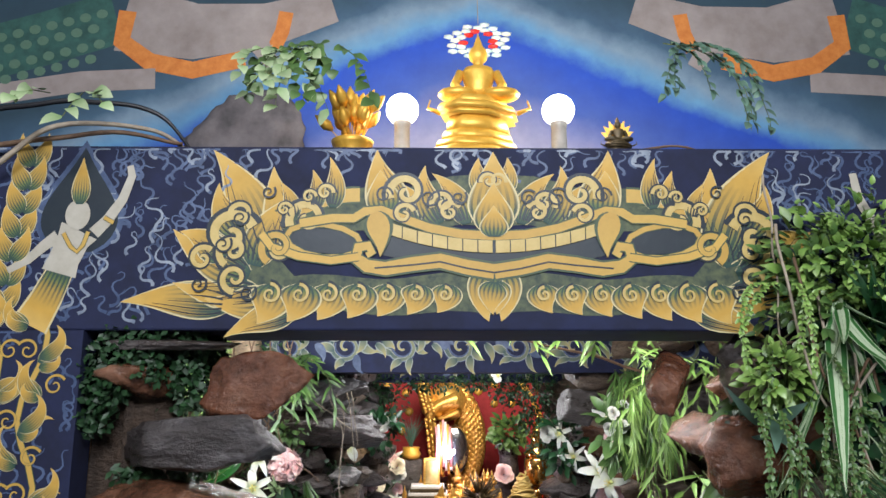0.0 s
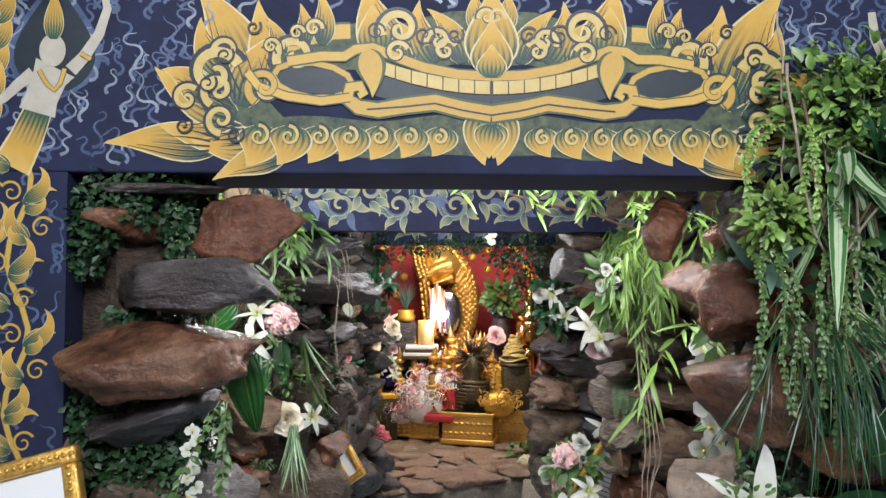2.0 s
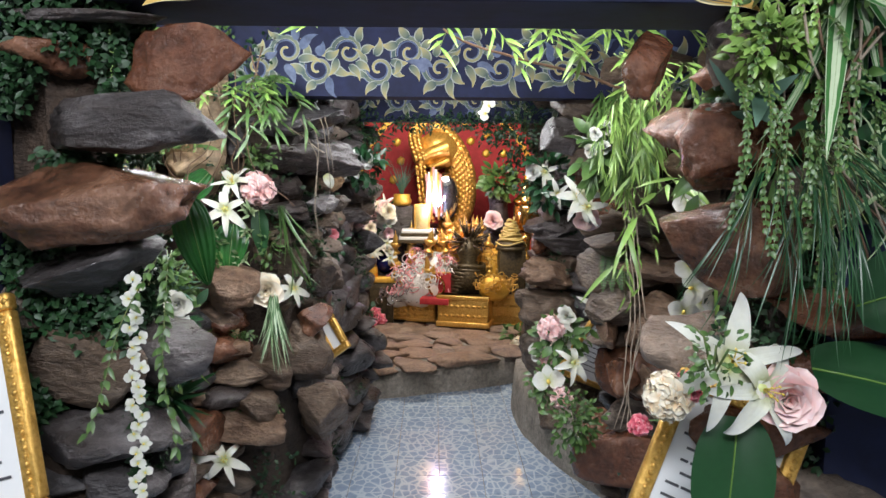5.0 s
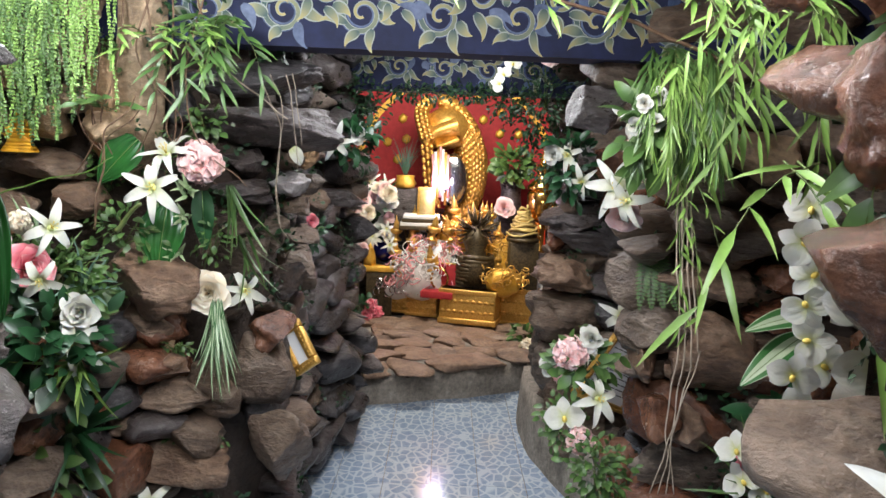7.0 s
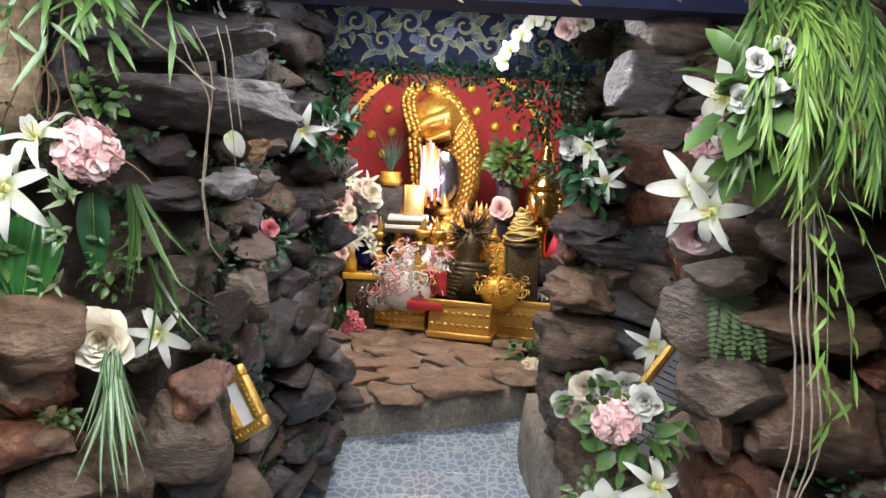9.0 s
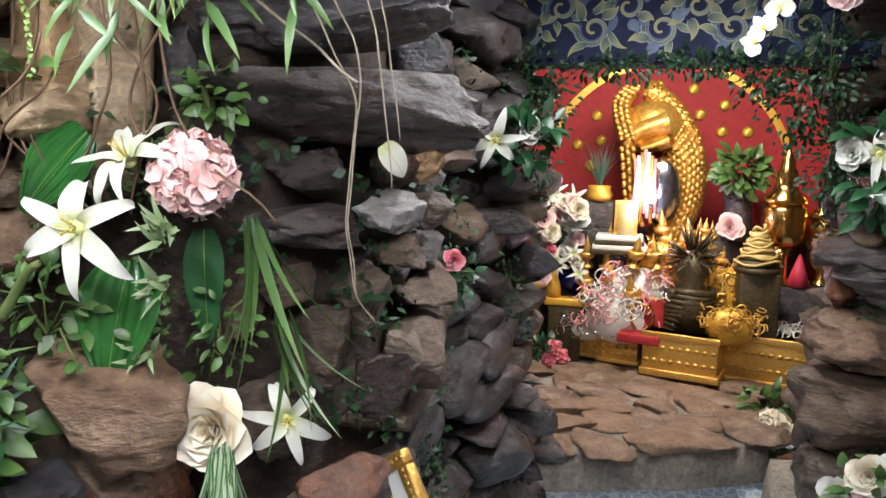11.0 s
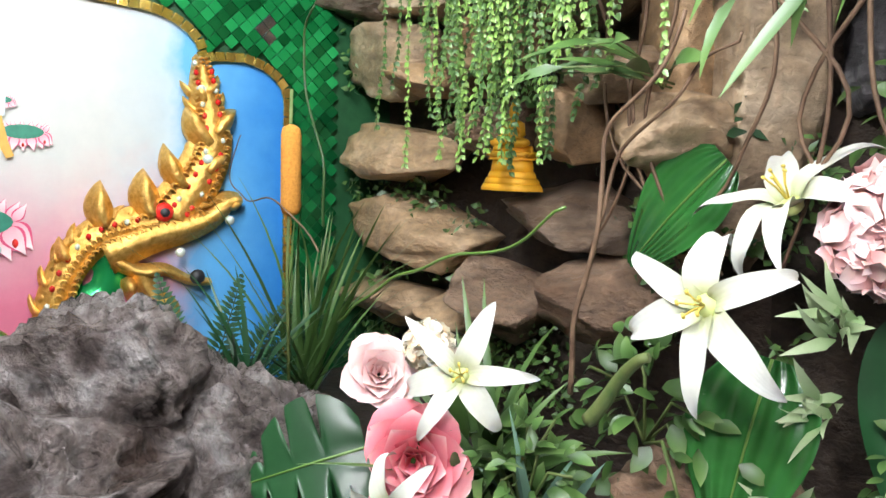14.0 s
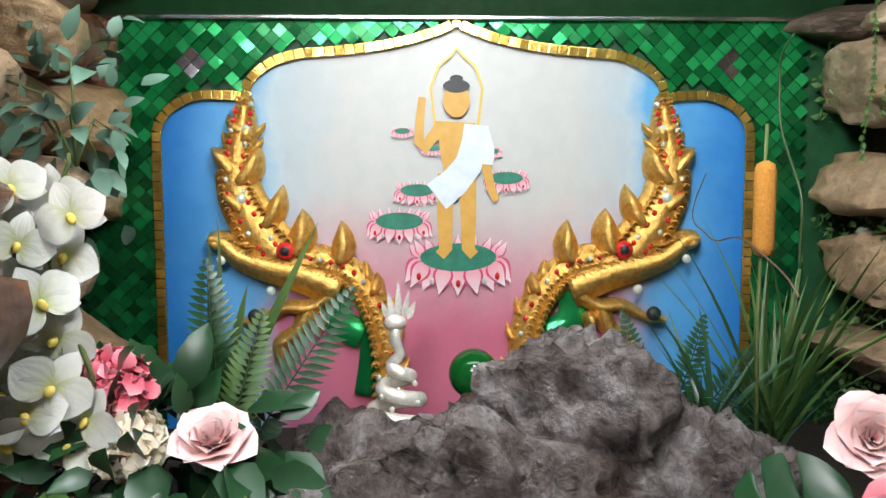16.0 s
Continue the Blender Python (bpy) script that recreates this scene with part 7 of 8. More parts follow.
def arch_line(n=40):
    """Half of the panel's arched outline, from its foot to the peak."""
    pts = [(-0.49, -0.25), (-0.49, 0.31)]
    for k in range(1, 9):
        a = math.radians(180 - 80 * k / 8)
        pts.append((-0.395 + 0.095 * math.cos(a), 0.31 + 0.07 * math.sin(a)))
    pts += [(-0.362, 0.377), (-0.345, 0.372)]
    for k in range(1, 9):
        a = math.radians(175 - 85 * k / 8)
        pts.append((-0.225 + 0.12 * math.cos(a), 0.375 + 0.072 * math.sin(a)))
    for k in range(1, 9):
        s = k / 8
        pts.append((-0.225 + 0.225 * s, 0.447 + 0.018 * s + 0.03 * s ** 3))
    return pts


HALF = arch_line()
OUTLINE = HALF + [(-u, v) for u, v in HALF[-2::-1]]


def arch_top(u):
    u = -abs(u)
    for (a, b), (c, d) in zip(HALF[1:], HALF[2:]):
        if a <= u <= c and c > a:
            return b + (d - b) * (u - a) / (c - a)
    return -9 if u < -0.49 else 0.49


m_, nt_, b_ = material("painted_panel", 0.45)
sep_ = nt_.nodes.new("ShaderNodeSeparateXYZ")
nt_.links.new(position(nt_), sep_.inputs[0])
cloud_ = noise_world(nt_, 7, 6)
soft_ = maths(nt_, "MULTIPLY_ADD", cloud_, 0.16, -0.08)
side_ = maths(nt_, "ADD", maths(nt_, "ABSOLUTE", maths(nt_, "SUBTRACT", sep_.outputs[1], AY)), soft_)
blue_ = ramp(nt_, maths(nt_, "MULTIPLY", side_, 2.0), [(0.36, (0.74, 0.74, 0.72)), (0.58, (0.58, 0.71, 0.8)), (0.68, (0.12, 0.42, 0.74)), (0.95, (0.02, 0.2, 0.58))])
low_ = maths(nt_, "ADD", maths(nt_, "SUBTRACT", sep_.outputs[2], AZ - 0.1), soft_)
pink_ = ramp(nt_, maths(nt_, "MULTIPLY", low_, 2.4), [(0.2, (0.78, 0.2, 0.32)), (0.45, (0.78, 0.42, 0.5)), (0.75, (0.74, 0.74, 0.72))])
wide_ = ramp(nt_, maths(nt_, "MULTIPLY", side_, 2.0), [(0.55, (1, 1, 1)), (0.75, (0, 0, 0))])
col_ = mix(nt_, maths(nt_, "MULTIPLY", wide_, 1.0), blue_, mix(nt_, 1.0, blue_, pink_, "MULTIPLY"))
col_ = mix(nt_, 0.25, col_, ramp(nt_, noise_world(nt_, 30, 6), [(0.35, (0.8, 0.85, 0.9)), (0.6, (1.05, 1.05, 1.05))]), "MULTIPLY")
nt_.links.new(col_, b_.inputs["Base Color"])
PANEL = m_
panel = thing("painted_panel", (0, 0, 0), "arched painting of a standing figure on lotus flowers", "painting")
bm = bmesh.new()
face = bm.faces.new([bm.verts.new(on_panel(-0.006)(u, v)) for u, v in OUTLINE])
bmesh.ops.triangulate(bm, faces=[face])
part("ground", bm, PANEL, panel, smooth=False)
OCHRE = plain("painted_ochre_skin", (0.6, 0.32, 0.05), (0.7, 0.4, 0.08), 0.5)
ROBE = plain("painted_pale_robe", (0.6, 0.68, 0.78), (0.75, 0.8, 0.86), 0.5)
HAIR = plain("painted_black", (0.01, 0.01, 0.012), (0.02, 0.02, 0.024), 0.5)
PAD = plain("painted_green_pad", (0.01, 0.14, 0.09), (0.03, 0.24, 0.15), 0.5)
LOTUS = uv_material("painted_lotus_petal", [(0.0, (0.78, 0.3, 0.38)), (1.0, (0.8, 0.7, 0.7))], 0.5, edge=(0.6, 0.06, 0.15), edge_at=0.75)


def stroke(name, mat, depth, pts, w):
    bm = flat_bm()
    ribbon(bm, pts, w, on_panel(depth))
    return part(name, bm, mat, panel, smooth=False)


def lotus(u, v, r):
    for k in range(9):
        a = math.pi * (0.04 + 0.92 * k / 8)
        bm = flat_bm()
        kanok(bm, u - r * 0.8 * math.cos(a), v + r * 0.12 - r * 0.2 * math.sin(a), -90 - 35 * math.cos(a), r * 0.62, r * 0.4, 0, on_panel(0.001 + 0.0002 * (k % 2)), 8)
        part("lotus_petal", bm, LOTUS, panel, smooth=False)
        bm = flat_bm()
        kanok(bm, u - r * 0.85 * math.cos(a), v + r * 0.15 + r * 0.1 * math.sin(a), 90 + 35 * math.cos(a), r * 0.38, r * 0.2, 0, on_panel(-0.003), 6)
        part("lotus_petal", bm, LOTUS, panel, smooth=False)
        if k % 2 == 0 and r > 0.03:
            part("gem", ball_bm(on_panel(0.0015)(u - r * 0.85 * math.cos(a), v - r * 0.25 - r * 0.18 * math.sin(a)), r * 0.075, None, 1, (0.6, 0.8, 1.3)), (RED_GEM, PALE_GEM)[k % 4 // 2], panel)
    bm = flat_bm()
    disc_shape(bm, u, v + r * 0.14, r * 0.82, r * 0.3, on_panel(0.002))
    part("lotus_pad", bm, PAD, panel, smooth=False)


for u, v, r in ((0.003, 0.1, 0.078), (-0.095, 0.165, 0.048), (-0.065, 0.218, 0.034), (-0.089, 0.318, 0.016), (-0.04, 0.29, 0.018), (0.083, 0.238, 0.034), (0.058, 0.285, 0.016)):
    lotus(u, v, r)
stroke("halo", plain("painted_gold_line", (0.7, 0.45, 0.05), (0.75, 0.5, 0.08), 0.4), 0.0005, [(-0.035, 0.33), (-0.042, 0.39), (-0.03, 0.425), (-0.008, 0.443), (0.001, 0.455), (0.01, 0.443), (0.032, 0.425), (0.043, 0.39), (0.036, 0.33)], lambda s: 0.004)
stroke("leg", OCHRE, 0.0025, [(-0.016, 0.25), (-0.019, 0.18), (-0.018, 0.125), (-0.028, 0.114)], lambda s: 0.03 - 0.012 * s)
stroke("leg", OCHRE, 0.0025, [(0.018, 0.25), (0.02, 0.18), (0.02, 0.125), (0.03, 0.114)], lambda s: 0.03 - 0.012 * s)
stroke("torso", OCHRE, 0.003, [(-0.002, 0.335), (-0.004, 0.3), (0.0, 0.26), (0.003, 0.23)], lambda s: 0.068 - 0.025 * math.sin(s * 2.6))
stroke("raised_arm", OCHRE, 0.0032, [(-0.028, 0.325), (-0.055, 0.29), (-0.062, 0.3), (-0.06, 0.34), (-0.056, 0.375)], lambda s: 0.02 - 0.008 * s)
stroke("lowered_arm", OCHRE, 0.0032, [(0.036, 0.3), (0.05, 0.26), (0.058, 0.225), (0.066, 0.205)], lambda s: 0.018 - 0.007 * s)
stroke("robe", ROBE, 0.0042, [(0.033, 0.33), (0.03, 0.3), (0.02, 0.265), (-0.004, 0.235), (-0.033, 0.212)], lambda s: 0.04 + 0.012 * s)
stroke("robe_fold", ROBE, 0.0044, [(0.043, 0.32), (0.052, 0.29), (0.05, 0.265)], lambda s: 0.022)
bm = flat_bm()
disc_shape(bm, 0.0, 0.37, 0.022, 0.028, on_panel(0.0046))
part("head", bm, OCHRE, panel, smooth=False)
bm = flat_bm()
disc_shape(bm, 0.0, 0.393, 0.022, 0.011, on_panel(0.005))
disc_shape(bm, 0.0, 0.405, 0.011, 0.006, on_panel(0.0052))
part("hair", bm, HAIR, panel, smooth=False)

# gold mosaic border: one tile after another along the arch
GOLD_TILE = plain("gold_mirror_tile", (0.7, 0.42, 0.06), (0.95, 0.68, 0.2), 0.2, 0.9, 25, 0.05)
border = tagged(new("mosaic_border"), "gold mirror-tile border round the arch", "mosaic")
gold_me = bpy.data.meshes.new("gold_tile")
bm = box_bm(-0.5, 0.5, -0.5, 0.5, -0.5, 0.5, 0.06)
bm.to_mesh(gold_me)
bm.free()
gold_me.materials.append(GOLD_TILE)
dist_, last_ = 0.0, None
rs_ = random.Random(2)
fine_ = []
for (a, b), (c, d) in zip(OUTLINE, OUTLINE[1:]):
    n = max(1, int(math.hypot(c - a, d - b) / 0.002))
    fine_ += [(a + (c - a) * k / n, b + (d - b) * k / n) for k in range(n)]
step_ = 8
for k in range(step_, len(fine_) - step_, step_):
    (u0, v0), (u, v), (u1, v1) = fine_[k - 4], fine_[k], fine_[k + 4]
    if v < -0.15:
        continue
    t_ = new("gold_tile", gold_me)
    a = math.degrees(math.atan2(v1 - v0, u1 - u0))
    l = math.hypot(fine_[k + 4][0] - fine_[k - 4][0], fine_[k + 4][1] - fine_[k - 4][1])
    t_.matrix_world = Matrix.Translation(on_panel(0.003)(u, v)) @ pose(0, 0, 0, a + rs_.uniform(-3, 3), rs_.uniform(-4, 4), rs_.uniform(-4, 4)) @ Matrix.Diagonal((0.005, l * 0.93, 0.0155, 1))
    t_.parent = border

# green mirror mosaic: diamonds round the panel
m_, nt_, b_ = material("green_mirror_tile", 0.16, 0.55)
nt_.links.new(ramp(nt_, rand(nt_), [(0.0, (0.005, 0.1, 0.025)), (0.5, (0.01, 0.24, 0.06)), (1.0, (0.03, 0.5, 0.14))]), b_.inputs["Base Color"])
nt_.links.new(maths(nt_, "MULTIPLY_ADD", noise_world(nt_, 60, 3), 0.3, 0.05), b_.inputs["Roughness"])
GREEN_TILE = m_
m_, nt_, b_ = material("green_mirror_tile_joined", 0.16, 0.55)
isl_ = nt_.nodes.new("ShaderNodeNewGeometry").outputs["Random Per Island"]
nt_.links.new(ramp(nt_, isl_, [(0.0, (0.004, 0.07, 0.02)), (0.6, (0.01, 0.17, 0.05)), (1.0, (0.02, 0.36, 0.1))]), b_.inputs["Base Color"])
GREEN_JOINED = m_
mosaic = tagged(new("mosaic_wall"), "green mirror-tile mosaic round the painted panel", "mosaic")
green_me = bpy.data.meshes.new("green_tile")
bm = box_bm(-0.5, 0.5, -0.5, 0.5, -0.5, 0.5, 0.04)
bm.to_mesh(green_me)
bm.free()
green_me.materials.append(GREEN_TILE)
silver_me = green_me.copy()
silver_me.materials.clear()
silver_me.materials.append(SILVER)
rest_ = bmesh.new()
S_ = 0.0185
made_ = 0
spots_ = []
for i in range(-60, 60):
    for j in range(-60, 60):
        u, v = (i + j) * S_ * 0.7071, (j - i) * S_ * 0.7071 + 0.3
        if -0.62 < u < 0.58 and -0.25 < v < 0.498 and (abs(u) > 0.505 or v > arch_top(u) + 0.014):
            spots_.append((u, v))
spots_.sort(key=lambda p: -p[1])
for u, v in spots_:
    m = Matrix.Translation(on_panel(-0.002)(u, v)) @ pose(0, 0, 0, 45 + rs_.uniform(-2, 2), rs_.uniform(-5, 5), rs_.uniform(-5, 5)) @ Matrix.Diagonal((0.004, S_ * 0.94, S_ * 0.94, 1))
    star = min(math.hypot(u + 0.43, v - 0.432), math.hypot(u - 0.452, v - 0.435)) < 0.019
    if made_ < 300:
        t_ = new("mosaic_tile", silver_me if star else green_me)
        t_.matrix_world = m
        t_.parent = mosaic
        made_ += 1
    else:
        vs = [rest_.verts.new(m @ Vector(p)) for p in ((0.5, -0.5, -0.5), (0.5, 0.5, -0.5), (0.5, 0.5, 0.5), (0.5, -0.5, 0.5))]
        rest_.faces.new(vs)
for i in range(-60, 60):
    for j in range(-60, 60):
        u, v = (i + j) * S_ * 0.6, (j - i) * S_ * 0.6
        if -0.62 < u < 0.6 and 0.0 < v < 0.3:
            base = Vector((AX + 0.012 + v * 0.85, AY + u, AZ + 0.505 + v * 0.52))
            a, b = Vector((0, S_ * 0.56, 0)), Vector((0.85, 0, 0.52)).normalized() * S_ * 0.56
            rest_.faces.new([rest_.verts.new(base + p) for p in (-b, a, b, -a)])
r_ = part("mosaic_rest", rest_, GREEN_JOINED, mosaic, "smaller green tiles further out", False)
r_["kind"] = "stuff"
structure("alcove_hood", box_bm(-0.004, 0.0, -0.64, 0.62, 0, 0.32), bpy.data.materials["green_grout"], "sloping green hood over the alcove", "soffit").matrix_world = Matrix.Translation((AX + 0.01, AY, AZ + 0.503)) @ pose(0, 0, 0, 0, 58.5, 0)
bm = box_bm(AX - 0.008, AX + 0.012, AY - 0.63, AY + 0.6, AZ + 0.498, AZ + 0.506, 0.002)
structure("mosaic_trim", bm, SILVER, "thin silver edge strip over the mosaic", "trim")


def relief(bm, pts, widths, thick, put, mat=0):
    """A raised tapered band on the panel."""
    rows, n = [], len(pts)
    for k, (x, z) in enumerate(pts):
        (x0, z0), (x1, z1) = pts[max(0, k - 1)], pts[min(n - 1, k + 1)]
        l = math.hypot(x1 - x0, z1 - z0) or 1
        nx, nz = -(z1 - z0) / l, (x1 - x0) / l
        w = widths(k / (n - 1)) / 2
        t = thick * min(1.0, w / 0.012)
        rows.append([bm.verts.new(put(x + nx * w * c, z + nz * w * c, t * h)) for c, h in ((-1, 0), (-0.95, 0.45), (-0.6, 0.55), (-0.45, 0.85), (0, 1), (0.45, 0.85), (0.6, 0.55), (0.95, 0.45), (1, 0))])
    for a, b in zip(rows, rows[1:]):
        for j in range(8):
            bm.faces.new((a[j], a[j + 1], b[j + 1], b[j])).material_index = mat
    for r in (rows[0], rows[-1]):
        bm.faces.new(r).material_index = mat


def bend_path(pts, n=6):
    """Catmull-Rom through 2D points."""
    out = []
    p = [pts[0], *pts, pts[-1]]
    for a, b, c, d in zip(p, p[1:], p[2:], p[3:]):
        for k in range(n):
            t = k / n
            out.append(tuple(0.5 * (2 * b[i] + (c[i] - a[i]) * t + (2 * a[i] - 5 * b[i] + 4 * c[i] - d[i]) * t * t + (3 * b[i] - a[i] - 3 * c[i] + d[i]) * t ** 3) for i in (0, 1)))
    return out + [pts[-1]]


def naga_relief(sg, u0):
    """A crested gilded serpent head in relief, one mesh; sg mirrors it."""
    bm = bmesh.new()
    put = lambda u, v, t: Vector((AX + 0.002 + t * 1.6, AY + sg * (u - 0.012) + u0, AZ + v))
    body = bend_path([(0.118, -0.13), (0.125, -0.03), (0.15, 0.04), (0.19, 0.085), (0.24, 0.1), (0.28, 0.105)])
    relief(bm, body, lambda s: 0.045 + 0.025 * s, 0.018, put)
    relief(bm, bend_path([(0.2, 0.06), (0.26, 0.085), (0.32, 0.1), (0.36, 0.115), (0.39, 0.14), (0.415, 0.145)]), lambda s: 0.06 * (1 - s) ** 0.6 + 0.012, 0.024, put)
    relief(bm, bend_path([(0.215, 0.05), (0.25, 0.03), (0.29, 0.03), (0.33, 0.01), (0.365, 0.005)]), lambda s: 0.03 - 0.018 * s, 0.02, put)
    relief(bm, bend_path([(0.25, 0.03), (0.27, -0.01), (0.3, -0.03), (0.3, -0.06)]), lambda s: 0.035 - 0.015 * s, 0.018, put)
    crest = bend_path([(0.3, 0.115), (0.34, 0.17), (0.365, 0.23), (0.36, 0.29), (0.35, 0.34), (0.345, 0.378)])
    relief(bm, crest, lambda s: 0.082 * (1 - s ** 2) + 0.003, 0.022, put)
    for x, z, a, l, w in ((0.27, 0.12, 120, 0.075, 0.04), (0.2, 0.105, 115, 0.07, 0.035), (0.32, 0.165, 135, 0.075, 0.03), (0.36, 0.235, 140, 0.07, 0.035), (0.355, 0.19, 60, 0.05, 0.03), (0.37, 0.25, 70, 0.06, 0.03), (0.355, 0.3, 135, 0.045, 0.022), (0.35, 0.31, 60, 0.045, 0.02), (0.15, 0.05, 130, 0.04, 0.02), (0.23, 0.02, -60, 0.04, 0.02), (0.39, 0.13, 40, 0.035, 0.02)):
        pts, q, ang_ = [], [x, z], math.radians(a)
        for k in range(9):
            pts.append(tuple(q))
            ang_ -= 0.09
            q = [q[0] + math.cos(ang_) * l / 8, q[1] + math.sin(ang_) * l / 8]
        relief(bm, pts, lambda s: 1.5 * w * (0.5 + 0.5 * math.sin(math.pi * s)) * (1 - s) ** 0.5 + 0.001, 0.026, put)
    for path, lo, hi, sgn in ((crest, 3, 24, 1), (crest, 3, 24, -1), (body, 3, 26, 1)):
        for i in range(lo, hi, 3):
            (x, z), (x1, z1) = path[i], path[i + 1]
            a = math.atan2(z1 - z, x1 - x)
            w_ = 0.03 * (1 - (i / 36) ** 2) if path is crest else 0.024
            q = (x - sgn * math.sin(a) * w_ * 0.8, z + sgn * math.cos(a) * w_ * 0.8)
            seq, b_a = [], a + sgn * 0.9
            for k in range(6):
                seq.append(q)
                b_a -= sgn * 0.12
                q = (q[0] + math.cos(b_a) * 0.006, q[1] + math.sin(b_a) * 0.006)
            relief(bm, seq, lambda s: 0.015 * (1 - s) ** 0.6 + 0.001, 0.02, put)
    jaw = bend_path([(0.21, 0.075), (0.26, 0.098), (0.32, 0.112), (0.36, 0.125), (0.4, 0.146)], 5)
    for path, off in ((jaw, 0.022), (jaw, -0.022), (jaw, 0.0), (body, -0.022), (body, 0.0), (crest, 0.0), (crest, 0.03), (crest, -0.03)):
        for i in range(1, len(path) - 2):
            (x, z), (x1, z1) = path[i], path[i + 1]
            l = math.hypot(x1 - x, z1 - z) or 1
            k_ = 1 - 0.75 * i / len(path)
            q = (x - (z1 - z) / l * off * k_, z + (x1 - x) / l * off * k_)
            curl = [(q[0] + 0.0075 * k_ * (1 - 0.1 * t) * math.cos(0.9 * t), q[1] + 0.0075 * k_ * (1 - 0.1 * t) * math.sin(0.9 * t)) for t in range(8)]
            relief(bm, curl, lambda s: 0.0052 * (1 - 0.5 * s), 0.05, lambda u, v, t: put(u, v, t + 0.012))
    for s_ in range(11):
        (x, z) = body[3 + s_ * 2]
        relief(bm, [(x - 0.02, z + 0.008), (x - 0.008, z + 0.024), (x + 0.006, z + 0.03)], lambda s: 0.012 - 0.008 * s, 0.024, put)
    for k in range(40):
        path, off = ((crest, 0.012), (crest, -0.013), (body, 0.012))[k % 3]
        i = 2 + (k // 3) * (len(path) - 4) // 14
        (x, z), (x1, z1) = path[i], path[i + 1]
        l = math.hypot(x1 - x, z1 - z) or 1
        q = put(x - (z1 - z) / l * off, z + (x1 - x) / l * off, 0.02)
        before = len(bm.faces)
        ball_bm(q, 0.0046, bm, 1, (0.8, 1.0, 1.2))
        for f in list(bm.faces)[before:]:
            f.material_index = 2 if k % 4 == 3 else 1
    for x, z, r, mt in ((0.285, 0.125, 0.016, 1), (0.285, 0.125, 0.009, 3), (0.335, 0.02, 0.0125, 3), (0.39, 0.11, 0.008, 2), (0.31, 0.06, 0.008, 2), (0.355, 0.21, 0.009, 2), (0.345, 0.32, 0.008, 2)):
        before = len(bm.faces)
        ball_bm(put(x, z, 0.024 if mt == 3 else 0.02), r, bm, 2, (0.7, 1, 1))
        for f in list(bm.faces)[before:]:
            f.material_index = mt
    relief(bm, bend_path([(0.19, 0.07), (0.21, 0.035), (0.2, 0.0), (0.165, -0.02)]), lambda s: 0.05, 0.008, put, 4)
    relief(bm, bend_path([(0.15, 0.02), (0.15, -0.05), (0.16, -0.12)]), lambda s: 0.04, 0.008, put, 4)
    ob = part("naga_relief", bm, [GOLD, RED_GEM, PALE_GEM, HAIR, GREEN_JOINED])
    return tagged(ob, "gilded serpent head relief studded with red glass", "statue", "serpent reliefs")


naga_relief(1, 0.0)
naga_relief(-1, -0.005)
bm = ball_bm((0, 0, 0), 0.037, None, 4)
ball_ = tagged(part("glass_ball", bm, None or plain("green_glass", (0.002, 0.07, 0.01), (0.004, 0.1, 0.015), 0.05, 0, 5, 0)), "glossy dark green glass ball on the rock", "ball")
ball_.matrix_world = pose(-1.33, AY + 0.018, 1.255)
# small white and silver serpent figurine beside the ball
bm = bmesh.new()
coil = []
for k in range(64):
    q = k / 63
    r = 0.04 * (1 - q) + 0.014
    coil.append((0.6 * r * math.sin(q * 15.5), r * math.cos(q * 15.5), 0.012 + 0.085 * q))
coil += [(0, 0.004, 0.115), (0, -0.006, 0.135), (0, -0.004, 0.155)]
tube_bm(coil, 0.013, bm, 8, 0.8)
ball_bm((0, -0.006, 0.16), 0.016, bm, 2, (0.9, 1.3, 0.8))
for k in range(5):
    blade(bm, (0, -0.016 + 0.008 * k, 0.165), (0, (k - 2) * 0.25, 1), (1, 0, 0), 0.03 + 0.014 * (2 - abs(k - 2)), 0.012, 0.1, 4)
for k in range(9):
    ball_bm((0.03 - 0.002 * k, 0.035 * math.cos(k * 2.2), 0.02 + 0.009 * k), 0.0055, bm, 1)
lathe_bm([(0.05, 0), (0.052, 0.006), (0.04, 0.012), (0, 0.012)], 20, bm)
fg_ = tagged(part("serpent_figurine", bm, plain("pearl_and_silver", (0.6, 0.55, 0.45), (0.85, 0.83, 0.78), 0.25, 0.35, 80, 0.5)), "small pearly white serpent figurine", "figurine")
fg_.matrix_world = pose(-1.27, AY - 0.09, 1.19) @ Matrix.Diagonal((0.85, 0.8, 0.95, 1))
# yellow robed plain figurine among the vines
seated_statue((-0.985, 2.71, 1.485), 0.12, "small yellow draped figurine behind vines", plain("yellow_cloth", (0.7, 0.33, 0.01), (0.8, 0.42, 0.02), 0.6), "yellow_figurine")


# ---- shrine ----
# dark foliage framing the view of the shrine
for k, (where, radii, count) in enumerate((
    ((-0.364, 4.380, 1.742), (0.16, 0.06, 0.16), 300),
    ((-0.257, 4.380, 1.659), (0.10, 0.06, 0.12), 200),
    ((0.415, 4.380, 1.763), (0.12, 0.06, 0.10), 260),
    ((0.510, 4.380, 1.679), (0.10, 0.06, 0.16), 260),
    ((-0.052, 4.380, 1.793), (0.22, 0.06, 0.05), 260),
    ((0.232, 4.380, 1.802), (0.20, 0.06, 0.05), 240),
    ((-0.297, 4.380, 1.463), (0.08, 0.06, 0.10), 140),
    ((0.612, 4.380, 1.503), (0.12, 0.06, 0.20), 260),
)):
    clump("creeping_fig_tuft", "dark small-leaved foliage round the shrine opening", where, radii, count, (0.014, 0.03), IVY, 401 + k)
